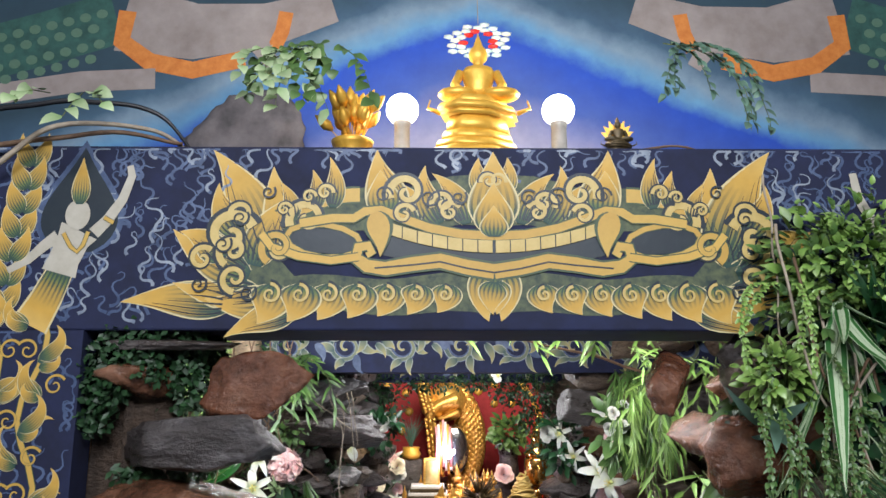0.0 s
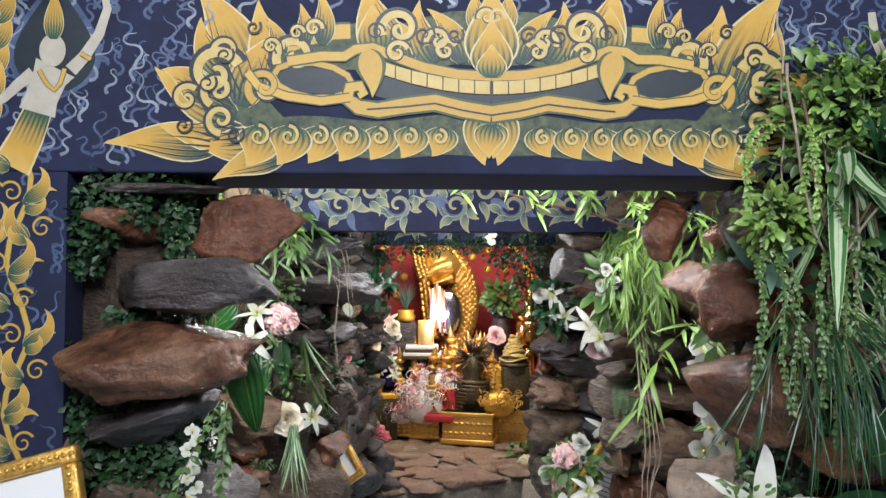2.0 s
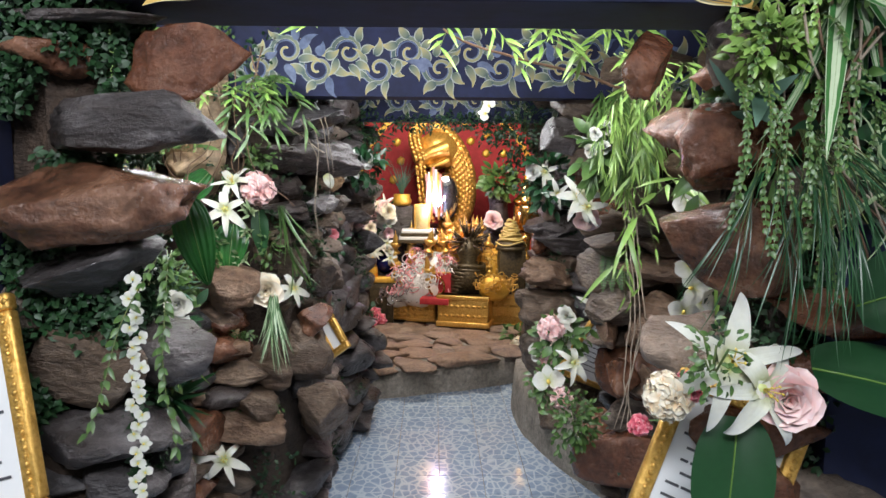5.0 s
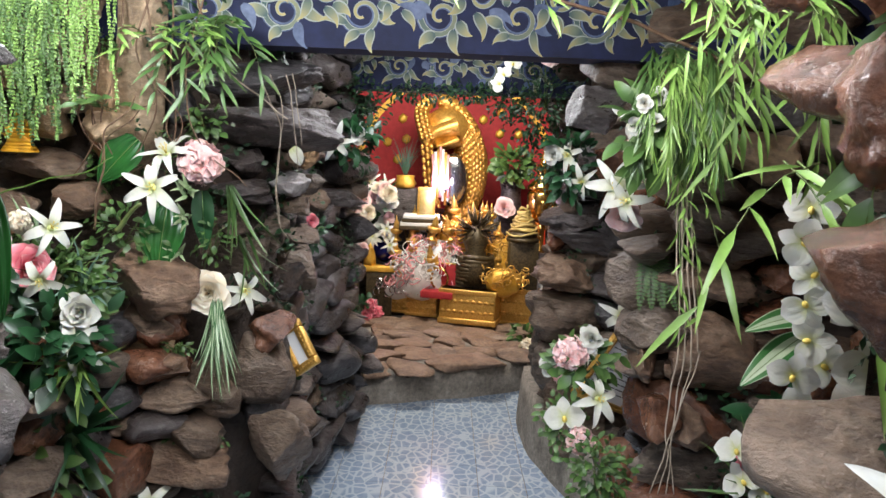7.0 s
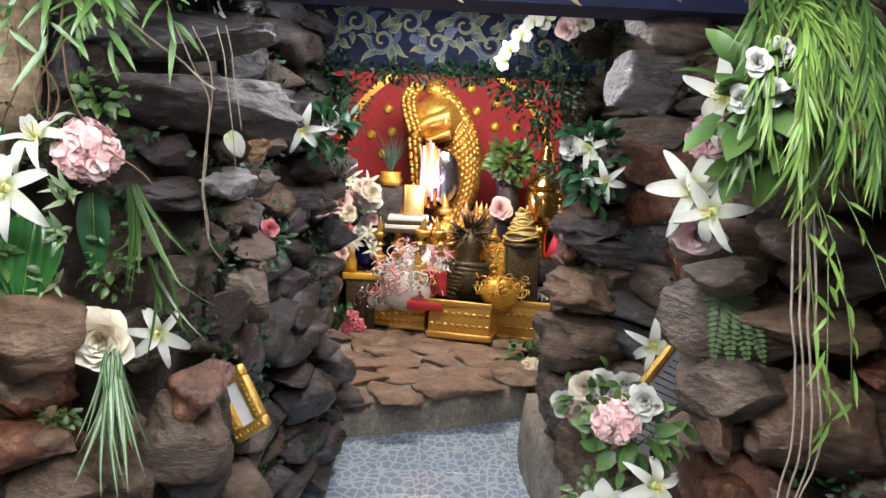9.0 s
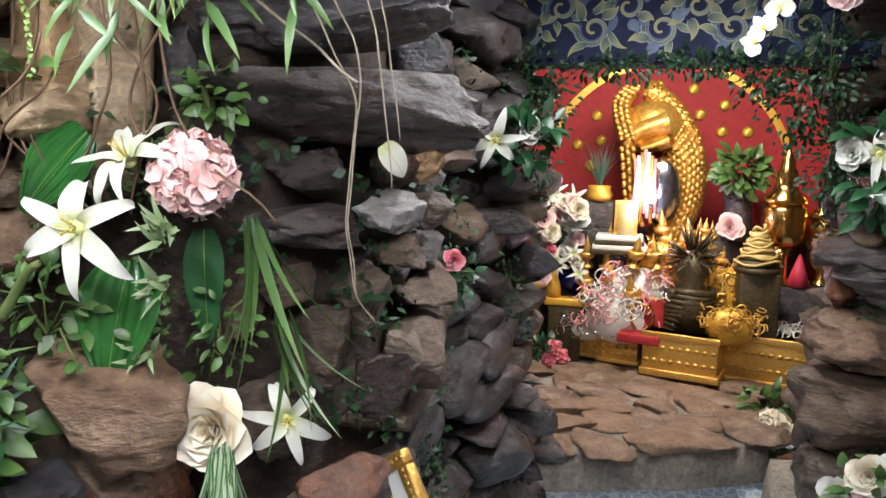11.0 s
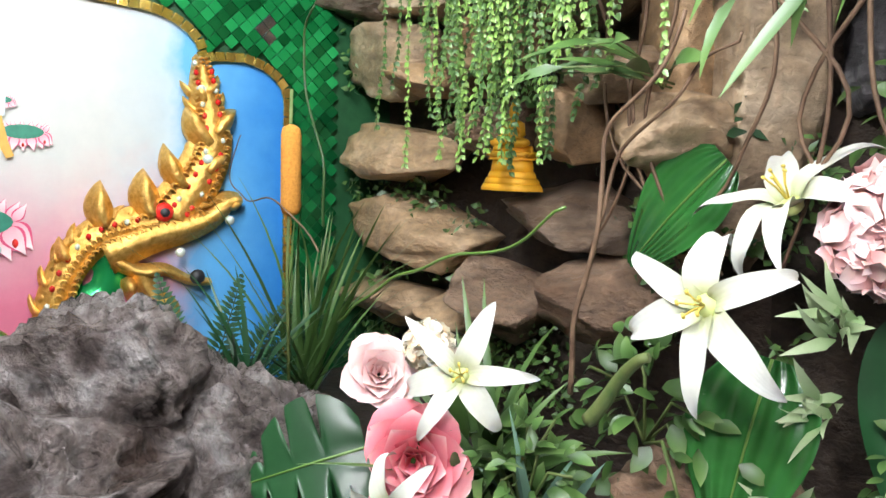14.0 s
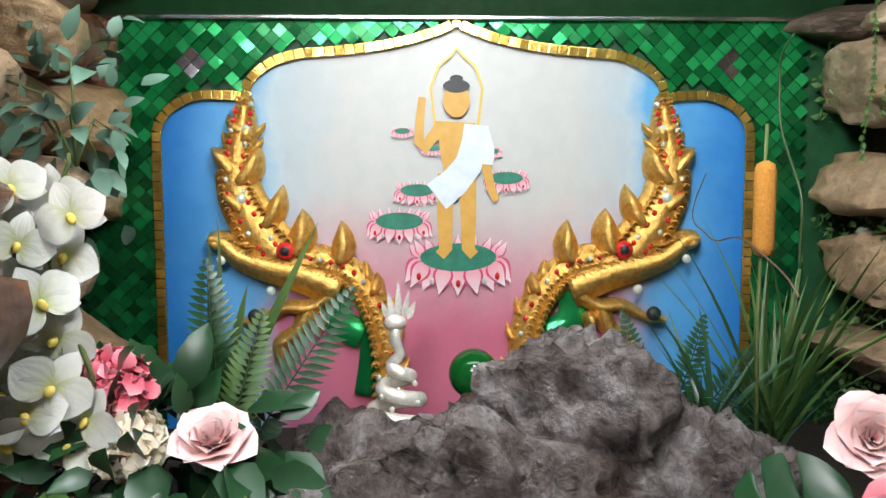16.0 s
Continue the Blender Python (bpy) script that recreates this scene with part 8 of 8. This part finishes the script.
# flagstones on the step, cut edges overhanging the cement face
rs_ = random.Random(11)
step_ob = bpy.data.objects["shrine_step"]
for i in range(7):
    for j in range(6):
        x = -0.75 + 0.23 * i + rs_.uniform(-0.04, 0.04)
        y = 5.05 + 0.36 * (x + 0.35) + 0.25 * max(0, x - 0.2) ** 2 + 0.09 + 0.24 * j + rs_.uniform(-0.03, 0.03)
        stone((x, y, 0.2 + rs_.uniform(0.0, 0.012)), (rs_.uniform(0.14, 0.19), rs_.uniform(0.12, 0.17), rs_.uniform(0.03, 0.042)), SLAB, step_ob, (0, 0, rs_.uniform(-40, 40)), rs_.randrange(100), "flagstone")

structure("wall_backdrop", box_bm(-1.2, 1.6, 7.45, 7.5, 0.2, 2.42), RED, "red cloth backdrop behind the shrine")
bm = flat_bm()
ribbon(bm, [(0.2 + 0.85 * math.cos(a), 1.3 + 0.85 * math.sin(a)) for a in (math.radians(t) for t in range(0, 181, 6))], lambda s: 0.05, layer(3, 7.45))
tagged(part("gold_arch", bm, GOLD_PAINT, None, smooth=False), "gold painted arch band on red cloth", "ornament")
for k in range(16):
    a = math.radians(12 + 10.4 * k)
    bm = ball_bm((0.2 + 0.65 * math.cos(a) * (0.8 if k % 2 else 1.0), 7.445, 1.3 + 0.72 * math.sin(a) * (0.75 if k % 2 else 0.95)), 0.045, None, 1, (1, 0.1, 1))
    tagged(part("gold_medallion", bm, GOLD_PAINT), "round gold medallion on red cloth", "ornament", "medallions")
lamp("shrine_bulb", "POINT", (0.122, 6.5, 1.247), (0, 0, 0), 7.0, 0.03, None, (0.85, 0.68, 1.0))


def big_naga():
    """The great gilded serpent: scaled neck, head turned aside, jewelled headpiece and beard, one mesh."""
    bm = bmesh.new()
    line = bend_path([(0.259, 0.605), (0.229, 0.797), (0.242, 0.988), (0.306, 1.18), (0.326, 1.368), (0.296, 1.553), (0.188, 1.706), (0.073, 1.779)], 8)
    pts = [Vector((x, 6.95, z)) for x, z in line]
    tube_bm(pts, 0.125, bm, 18, 0.95)
    for i, p in enumerate(pts):
        for k in range(11):
            a = -2.9 + 0.5 * k + 0.25 * (i % 2)
            ball_bm(p + Vector((0.118 * math.cos(a), 0.12 * math.sin(a) if math.sin(a) < 0 else 0.04, 0)), 0.022, bm, 1, (1, 0.55, 1.25))
    put = lambda u, v, t: Vector((u, 6.9 - 2 * t, v))
    relief(bm, bend_path([(0.209, 1.707), (0.104, 1.676), (0.013, 1.632), (-0.045, 1.55)]), lambda s: 0.26 - 0.13 * s, 0.1, put)
    relief(bm, bend_path([(0.214, 1.602), (0.109, 1.557), (0.043, 1.536)]), lambda s: 0.11 - 0.05 * s, 0.09, put)
    relief(bm, bend_path([(-0.037, 1.538), (-0.017, 1.379), (0.003, 1.22), (0.043, 1.074)]), lambda s: 0.09 * (1 - 0.5 * s), 0.07, put)
    relief(bm, bend_path([(-0.039, 1.603), (-0.078, 1.72), (-0.088, 1.824), (-0.025, 1.904)]), lambda s: 0.13 - 0.02 * s, 0.1, put)
    ball_bm((0.12, 6.9, 1.69), 1.0, bm, 3, (0.18, 0.15, 0.17))
    ball_bm((0.0, 6.86, 1.62), 1.0, bm, 3, (0.1, 0.12, 0.1))
    knobs = bend_path([(0.094, 1.897), (0.19, 1.836), (0.287, 1.736), (0.36, 1.608), (0.393, 1.477)], 3)
    for i, (x, z) in enumerate(knobs):
        r = 0.075 - 0.002 * i
        ball_bm((x, 6.9, z), r, bm, 2, (0.9, 0.8, 1.0))
        for k in range(5):
            a = 1.2 * k + i
            ball_bm((x + 0.6 * r * math.cos(a), 6.9 - 0.75 * r, z + 0.6 * r * math.sin(a)), 0.016, bm, 1)
    ex, ez = (0.178, 1.684)
    ball_bm((ex, 6.72, ez), 0.03, bm, 2, (1, 0.6, 1))
    for path in (bend_path([(-0.039, 1.603), (-0.078, 1.72), (-0.088, 1.824), (-0.025, 1.904)], 7), bend_path([(-0.037, 1.538), (-0.017, 1.379), (0.003, 1.22), (0.043, 1.074)], 6)):
        for i, (x, z) in enumerate(path):
            for k in range(3):
                ball_bm((x + 0.035 * (k - 1), 6.7, z + 0.012 * ((i + k) % 2)), 0.017, bm, 1, (1, 0.7, 1.1))
    ob = part("great_naga", bm, plain("old_gilt", (0.42, 0.2, 0.03), (0.74, 0.44, 0.11), 0.36, 0.65, 50, 0.6))
    return tagged(ob, "great gilded serpent statue with jewelled headpiece and scaled neck", "statue")


big_naga()
disc_ = thing("silver_shield", (0.180, 6.76, 1.282), "tall oval silver offering shield catching light", "ornament")
part("shield", lathe_bm([(0.002, 0.04), (0.05, 0.035), (0.1, 0.02), (0.12, 0.0)], 28, None, pose(0, 0, 0, 90, 0, 0) @ Matrix.Diagonal((1, 1.75, 1, 1))), SILVER, disc_)
bulb_ = thing("small_bulb", (0.122, 6.6, 1.247), "small lit bulb before the silver shield", "lamp")
part("bulb", ball_bm((0, 0, 0), 0.028, None, 2), glow("lit_small_bulb", (0.85, 0.68, 1.0), 60), bulb_).visible_shadow = False
part("cap", lathe_bm([(0.014, -0.06), (0.016, -0.03), (0.012, -0.02)], 12), SILVER, bulb_)


def gilt_box(where, w, d, h, label, turn=0, rows=4, lid=None):
    """A gilded chest with mouldings and rows of carved lozenges."""
    ob = thing("gilt_chest", where, label, "box", "gilt boxes", (0, 0, turn))
    part("body", box_bm(-w / 2, w / 2, -d / 2, d / 2, 0, h, 0.006), GOLD, ob)
    part("foot_moulding", box_bm(-w / 2 - 0.012, w / 2 + 0.012, -d / 2 - 0.012, d / 2 + 0.012, 0, h * 0.16, 0.006), GOLD, ob)
    part("top_moulding", box_bm(-w / 2 - 0.01, w / 2 + 0.01, -d / 2 - 0.01, d / 2 + 0.01, h * 0.86, h, 0.006), GOLD, ob)
    n = int(w / 0.045)
    for k in range(n):
        for r in range(2):
            bm = ball_bm((-w / 2 + w * (k + 0.5) / n, -d / 2, h * (0.36 + 0.3 * r)), 0.017, None, 1, (1.3, 0.45, 0.8))
            part("carved_lozenge", bm, GOLD, ob)
    return ob


gilt_box((0.36, 6.4, 0.24), 0.42, 0.34, 0.26, "gilded carved pedestal under a bronze figure", -14)
gilt_box((0.82, 6.5, 0.2), 0.5, 0.34, 0.3, "gilded carved chest full of pearl strings", -16)
gilt_box((0.0, 6.55, 0.24), 0.24, 0.2, 0.16, "low gilded carved box", -14)
gilt_box((-0.2, 6.65, 0.24), 0.2, 0.2, 0.12, "low gilded tray box", -20)
tagged(part("dark_plinth", box_bm(0.5, 1.2, 6.2, 6.9, 0.06, 0.2, 0.01), DARKWOOD), "dark wooden plinth under a gilded chest", "plinth")
lid_ = thing("chest_lid", (0.88, 6.64, 0.5), "open dark red chest lid", "lid", "", (-62, 0, -16))
part("panel", box_bm(-0.26, 0.26, 0, 0.025, 0, 0.3, 0.004), plain("dark_red_lacquer", (0.08, 0.008, 0.01), (0.14, 0.015, 0.018), 0.3), lid_)
part("rim", box_bm(-0.27, 0.27, -0.008, 0.03, 0.29, 0.31, 0.003), GOLD, lid_)
red_ = thing("jewel_case", (0.1, 6.34, 0.42), "open red velvet jewel case with gold hoop", "box", "", (0, 0, -10))
part("tray", box_bm(-0.12, 0.12, -0.08, 0.08, 0, 0.05, 0.004), RED, red_)
part("lid", box_bm(-0.12, 0.12, 0.07, 0.095, 0.05, 0.24, 0.004), RED, red_)
part("lid_edge", box_bm(-0.128, 0.128, 0.082, 0.1, 0.045, 0.248, 0.003), GOLD, red_)
part("hoop", tube_bm([(0.065 * math.cos(a), 0.04, 0.13 + 0.08 * math.sin(a)) for a in (math.radians(t) for t in range(-60, 241, 20))], 0.009, None, 8), BRASS, red_)


def urn(where, s, label):
    ob = thing("brass_urn", where, label, "urn", "urns")
    part("foot", lathe_bm([(0.085 * s, 0), (0.08 * s, 0.02 * s), (0.05 * s, 0.06 * s), (0.045 * s, 0.2 * s), (0.075 * s, 0.28 * s)], 24), BRASS, ob)
    part("bowl", lathe_bm([(0.075 * s, 0.28 * s), (0.14 * s, 0.33 * s), (0.15 * s, 0.4 * s), (0.155 * s, 0.56 * s), (0.13 * s, 0.6 * s)], 28), BRASS, ob)
    part("cover", lathe_bm([(0.15 * s, 0.6 * s), (0.155 * s, 0.63 * s), (0.09 * s, 0.7 * s), (0.07 * s, 0.76 * s), (0.085 * s, 0.79 * s), (0.05 * s, 0.86 * s), (0.05 * s, 0.9 * s), (0.02 * s, 0.97 * s), (0.004 * s, 1.12 * s)], 28), BRASS, ob)
    return ob


urn((0.9, 6.75, 0.74), 0.82, "tall polished brass covered urn")
urn((1.14, 6.8, 0.74), 0.68, "polished brass covered urn behind another")
tagged(part("stone_block", box_bm(0.76, 1.35, 6.66, 7.0, 0.2, 0.74, 0.02), ROCK), "dark stone block under brass urns", "block")


def wound_cone(where, s, label):
    """A tiered cone wound round with cords of beads."""
    ob = thing("beaded_cone", where, label, "ornament")
    for k in range(6):
        part("tier", lathe_bm([(s * (0.5 - 0.06 * k), s * 0.16 * k), (s * (0.52 - 0.06 * k), s * (0.16 * k + 0.08)), (s * (0.46 - 0.06 * k), s * (0.16 * k + 0.15))], 20), DARKWOOD if k < 2 else TOOTH, ob)
    pts = [(s * (0.54 - 0.44 * t / 90) * math.cos(t * 0.5), s * (0.54 - 0.44 * t / 90) * math.sin(t * 0.5), s * (0.15 + 0.95 * t / 90 + 0.05 * math.sin(t * 1.3))) for t in range(90)]
    part("bead_cord", tube_bm(pts, s * 0.035, None, 5), TOOTH, ob)
    return ob


wound_cone((0.72, 6.4, 0.86), 0.24, "small tiered cone wound with cream bead strings")
tagged(part("side_plinth", box_bm(0.62, 0.84, 6.32, 6.55, 0.5, 0.86, 0.01), DARKWOOD), "dark plinth under the beaded cone", "plinth")
# dark bronze figure: one plain lumpy mass on the pedestal
bm = bmesh.new()
for k in range(9):
    a = 0.5 * k
    tube_bm([(0.13 * math.cos(t * 0.35 + a), 0.1 * math.sin(t * 0.35 + a), 0.028 * k + 0.006 * math.sin(t)) for t in range(19)], 0.022, bm, 8)
lathe_bm([(0.13, 0), (0.12, 0.2), (0.07, 0.27), (0.1, 0.34), (0.08, 0.4), (0.04, 0.46)], 14, bm)
for k in range(70):
    d = Vector((rs_.gauss(0, 1), rs_.gauss(0, 0.6), rs_.gauss(0.4, 0.8))).normalized()
    tube_bm([Vector((0, 0, 0.42)) + d * 0.05, Vector((0, 0, 0.44)) + d * rs_.uniform(0.12, 0.2)], 0.009, bm, 5, 0.4)
st_ = tagged(part("bronze_figure", bm, DARKWOOD), "dark bronze coiled figure on a gilded pedestal", "statue")
st_.matrix_world = pose(0.37, 6.42, 0.5)
# bead strings heaped over the altar
for n_, (x, y, z, rx, rz, m, label) in enumerate(((-0.02, 6.4, 0.6, 0.26, 0.2, PALE_PINK, "heap of pale pink bead strings"), (0.05, 6.44, 0.74, 0.22, 0.16, PORCELAIN, "heap of white bead strings"), (0.0, 6.5, 0.66, 0.24, 0.13, PALE_GEM, "heap of white and pink bead strings"), (0.08, 6.48, 0.78, 0.22, 0.13, PALE_PINK, "heap of pink bead strings"), (0.3, 6.55, 0.8, 0.28, 0.18, GOLD, "heap of gold chains and ornaments"), (0.6, 6.5, 0.78, 0.2, 0.2, GOLD, "heap of gold chains and ornaments"), (0.58, 6.2, 0.62, 0.16, 0.14, GOLD, "heap of gold chains before the plinth"), (-0.05, 6.4, 0.62, 0.2, 0.12, PORCELAIN, "heap of white bead strings"), (-0.22, 6.5, 0.46, 0.16, 0.1, SILVER, "heap of silver bead strings"), (0.82, 6.45, 0.53, 0.18, 0.05, PORCELAIN, "pearl strings in the open chest"), (0.2, 6.6, 0.92, 0.24, 0.12, BRASS, "brass offerings on the altar"))):
    ob = thing("bead_heap", (x, y, z), label, "beads", "bead heaps")
    for s in range(44):
        q = Vector((rs_.uniform(-rx, rx), rs_.uniform(-0.1, 0.1), rs_.uniform(-rz, rz) * 0.5))
        r, t0 = rs_.uniform(0.02, 0.05), rs_.uniform(0, 6)
        ax = rvec_of(rs_, 1).normalized()
        side = ax.orthogonal().normalized()
        up = ax.cross(side)
        part("bead_string", tube_bm([q + r * (math.cos(t0 + t * 0.42) * side + 0.8 * math.sin(t0 + t * 0.42) * up) for t in range(13)], 0.0045, None, 5), m, ob)
    part("heap_core", ball_bm((0, 0.05, -rz * 0.4), 1.0, None, 2, (rx * 0.85, 0.06, rz * 0.8)), GOLD_PAINT if m in (GOLD, BRASS) else PORCELAIN, ob)
tagged(part("altar_table", box_bm(-0.45, 0.75, 6.6, 7.3, 0.2, 0.5, 0.02), DARKWOOD), "dark altar table below the offerings", "table")
tagged(part("rear_shelf", box_bm(-0.65, 1.1, 7.0, 7.4, 0.2, 1.0, 0.03), ROCK), "dark stone shelf behind the altar", "shelf")
# flowers and pots at the altar's left
for k, (x, z, m, s) in enumerate(((-0.55, 1.2, PALE_ROSE, 0.06), (-0.46, 1.26, LILY, 0.09), (-0.42, 1.14, PALE_ROSE, 0.06), (-0.35, 1.12, PALE_ROSE, 0.06), (-0.5, 1.06, HYDRANGEA, 0.06), (-0.4, 1.03, WHITE_ROSE, 0.06), (-0.55, 0.96, WHITE_ROSE, 0.06), (-0.47, 0.9, CARNATION, 0.05), (-0.36, 0.92, WHITE_ROSE, 0.06), (-0.3, 0.86, CREAM_ROSE, 0.06), (-0.42, 0.82, LILY, 0.09), (-0.55, 0.84, WHITE_ROSE, 0.06), (-0.3, 0.98, PALE_ROSE, 0.05), (-0.65, 0.9, LILY, 0.09))):
    flower(m, (x, 6.55, z), (0.1, -1, 0.1), s, 40 * k, "artificial flower in the altar arrangement")
clump("flower_leaves", "dark leaves behind the altar flowers", (-0.46, 6.65, 1.0), (0.2, 0.08, 0.25), 160, (0.06, 0.1), LEAF_DARK, 131)
for k, (x, z, m) in enumerate(((-0.4, 0.33, CARNATION), (-0.36, 0.28, CARNATION), (-0.42, 0.26, CARNATION), (0.6, 1.08, PALE_ROSE))):
    flower(m, (x, 6.35 if k < 3 else 6.75, z), (0, -1, 0.3), 0.055 if k < 3 else 0.09, 0, "pink flower beside the altar boxes")
clump("flower_leaves", "green leaves beside pink flowers", (-0.45, 6.4, 0.3), (0.12, 0.06, 0.08), 60, (0.05, 0.09), LEAF_DARK, 132)
clump("altar_fern", "green leafy pot plant by the serpent", (0.66, 6.85, 1.42), (0.16, 0.1, 0.14), 160, (0.06, 0.11), LEAF, 133)
tagged(part("plant_pillar", lathe_bm([(0.09, 0.98), (0.1, 1.0), (0.08, 1.2), (0.1, 1.3)], 16, None, Matrix.Translation((0.66, 6.95, 0))), ROCK), "dark stone pot under a leafy plant", "pot")
tuft("altar_grass", "dry grey grass in a pot", (-0.2, 6.85, 1.3), 40, 0.34, 0.008, LEAF_GREY, 134, (0, 0, 1), 0.4, 0.5)
tagged(part("yellow_pot", lathe_bm([(0.07, 1.2), (0.09, 1.24), (0.07, 1.27), (0.075, 1.3)], 16, None, Matrix.Translation((-0.2, 6.85, 0))), GOLD_PAINT), "round yellow gilt pot with grass", "pot")
tagged(part("pot_pillar", box_bm(-0.3, -0.1, 6.8, 7.0, 0.5, 1.2, 0.02), ROCK), "dark stone pillar under a gilt pot", "pillar")
book_ = thing("book_stand", (-0.05, 6.6, 0.9), "stack of pale books on a dark wooden stand", "stand")
part("tray", box_bm(-0.17, 0.17, -0.12, 0.12, 0.0, 0.03, 0.004), DARKWOOD, book_)
for k in range(3):
    part("book", box_bm(-0.16 + 0.01 * k, 0.16 - 0.012 * k, -0.11, 0.11, 0.03 + 0.028 * k, 0.056 + 0.028 * k, 0.003), PORCELAIN if k % 2 == 0 else DARKWOOD, book_)
for sg in (1, -1):
    part("leg", tube_bm([(sg * 0.13, -0.05, 0.0), (-sg * 0.05, -0.05, -0.42)], 0.012, None, 6), DARKWOOD, book_)
ph_ = thing("small_picture", (-0.02, 6.56, 0.99), "small gilt picture frame with a plain golden sheet", "frame", "", (-8, 0, 0))
part("rail", box_bm(-0.07, 0.07, 0, 0.02, 0, 0.24, 0.006), GOLD, ph_)
part("sheet", box_bm(-0.05, 0.05, -0.003, 0.0, 0.025, 0.215), TOOTH, ph_)
bl_ = tagged(part("blue_vase", lathe_bm([(0.03, 0), (0.08, 0.04), (0.095, 0.1), (0.07, 0.16), (0.03, 0.18)], 24, None, Matrix.Translation((-0.34, 6.68, 0.62))), plain("cobalt_glaze", (0.005, 0.006, 0.06), (0.01, 0.012, 0.1), 0.1, 0, 5, 0)), "round dark cobalt blue vase", "vase")
for k, (x, z) in enumerate(((-0.62, 0.66), (-0.36, 0.56))):
    e_ = thing("gilt_barge", (x, 6.55, z), "small gilded barge-shaped ornament", "ornament", "gilt barges")
    part("tray", box_bm(-0.13, 0.13, -0.05, 0.05, 0, 0.05, 0.01), GOLD_PAINT, e_)
    part("prow", lathe_bm([(0.05, 0.05), (0.045, 0.12), (0.02, 0.2), (0.004, 0.26)], 10, None, Matrix.Translation((-0.08, 0, 0))), GOLD_PAINT, e_)
    part("stand", box_bm(-0.1, 0.1, -0.04, 0.04, 0.2 - z, 0.0, 0.004), DARKWOOD, e_)
# garland hanging from the serpent's mouth
g_ = thing("garland", (0.045, 6.66, 1.488), "pink and white garland hanging from the serpent", "garland")
for k in range(7):
    part("garland_strand", tube_bm([(-0.03 + 0.02 * k, -0.02 * (k % 2), 0.05 - 0.02 * abs(k - 3)), (-0.02 + 0.018 * k, -0.03, -0.12), (-0.03 + 0.022 * k, -0.02, -0.34 - 0.03 * (k % 3))], 0.011, None, 6), (PALE_PINK, PORCELAIN, GOLD)[k % 3], g_)
fan_ = thing("lotus_cone", (1.0, 6.72, 0.74), "bright pink folded paper cone", "ornament")
part("cone", lathe_bm([(0.07, 0), (0.04, 0.1), (0.004, 0.2)], 12), PINK_PETAL, fan_)
# grass and hydrangea where the step ends
ivy("step_grass", "green artificial grass beside the step", [(0.5, 5.66), (0.95, 5.55)], 0.0, 0.02, 900, (0.02, 0.035), LEAF, None, (-0.3, 0.02), 21)
clump("step_moss", "mounded green artificial moss", (0.72, 5.72, 0.06), (0.2, 0.16, 0.08), 420, (0.02, 0.035), LEAF, 135)
clump("step_leaves", "green leaves behind a hydrangea", (0.74, 5.85, 0.26), (0.14, 0.06, 0.1), 70, (0.05, 0.09), LEAF, 136)
flower(CREAM_HYDRANGEA, (0.74, 5.66, 0.2), (-0.2, -1, 0.6), 0.1, 0, "large cream hydrangea head beside the step")

# crowd of small gilt offerings
cup_ = thing("gilt_offering", (0, 0, -30), "small gilded footed offering cup", "ornament", "gilt offerings")
part("foot", lathe_bm([(0.03, 0), (0.028, 0.008), (0.012, 0.02), (0.012, 0.035)], 12), GOLD, cup_)
part("bowl", lathe_bm([(0.012, 0.035), (0.034, 0.05), (0.036, 0.07), (0.03, 0.072)], 12), GOLD, cup_)
part("spire", lathe_bm([(0.026, 0.072), (0.014, 0.09), (0.016, 0.1), (0.005, 0.125), (0.001, 0.15)], 12), GOLD, cup_)
for k in range(60):
    x = rs_.uniform(-0.25, 0.75)
    y = rs_.uniform(6.4, 6.75)
    z = 0.5 + 0.34 * rs_.random() * (1.2 - abs(x - 0.25)) + 0.6 * (y - 6.4)
    s = rs_.uniform(0.7, 1.5)
    copy_thing(cup_, pose(x, y, z, rs_.uniform(-10, 10), rs_.uniform(-10, 10), 0) @ Matrix.Diagonal((s, s, s, 1)))
MASTERS.append(cup_)
for k in range(36):
    flower((WHITE_ROSE, PALE_ROSE, LILY, CREAM_ROSE)[k % 4], (rs_.uniform(-0.72, -0.28), rs_.uniform(6.42, 6.55), rs_.uniform(0.74, 1.25)), (0.1, -1, 0.2), rs_.uniform(0.05, 0.085), 31 * k, "artificial flower in the altar arrangement")

for m_ in MASTERS:
    for o_ in (*m_.children_recursive, m_):
        bpy.data.objects.remove(o_)
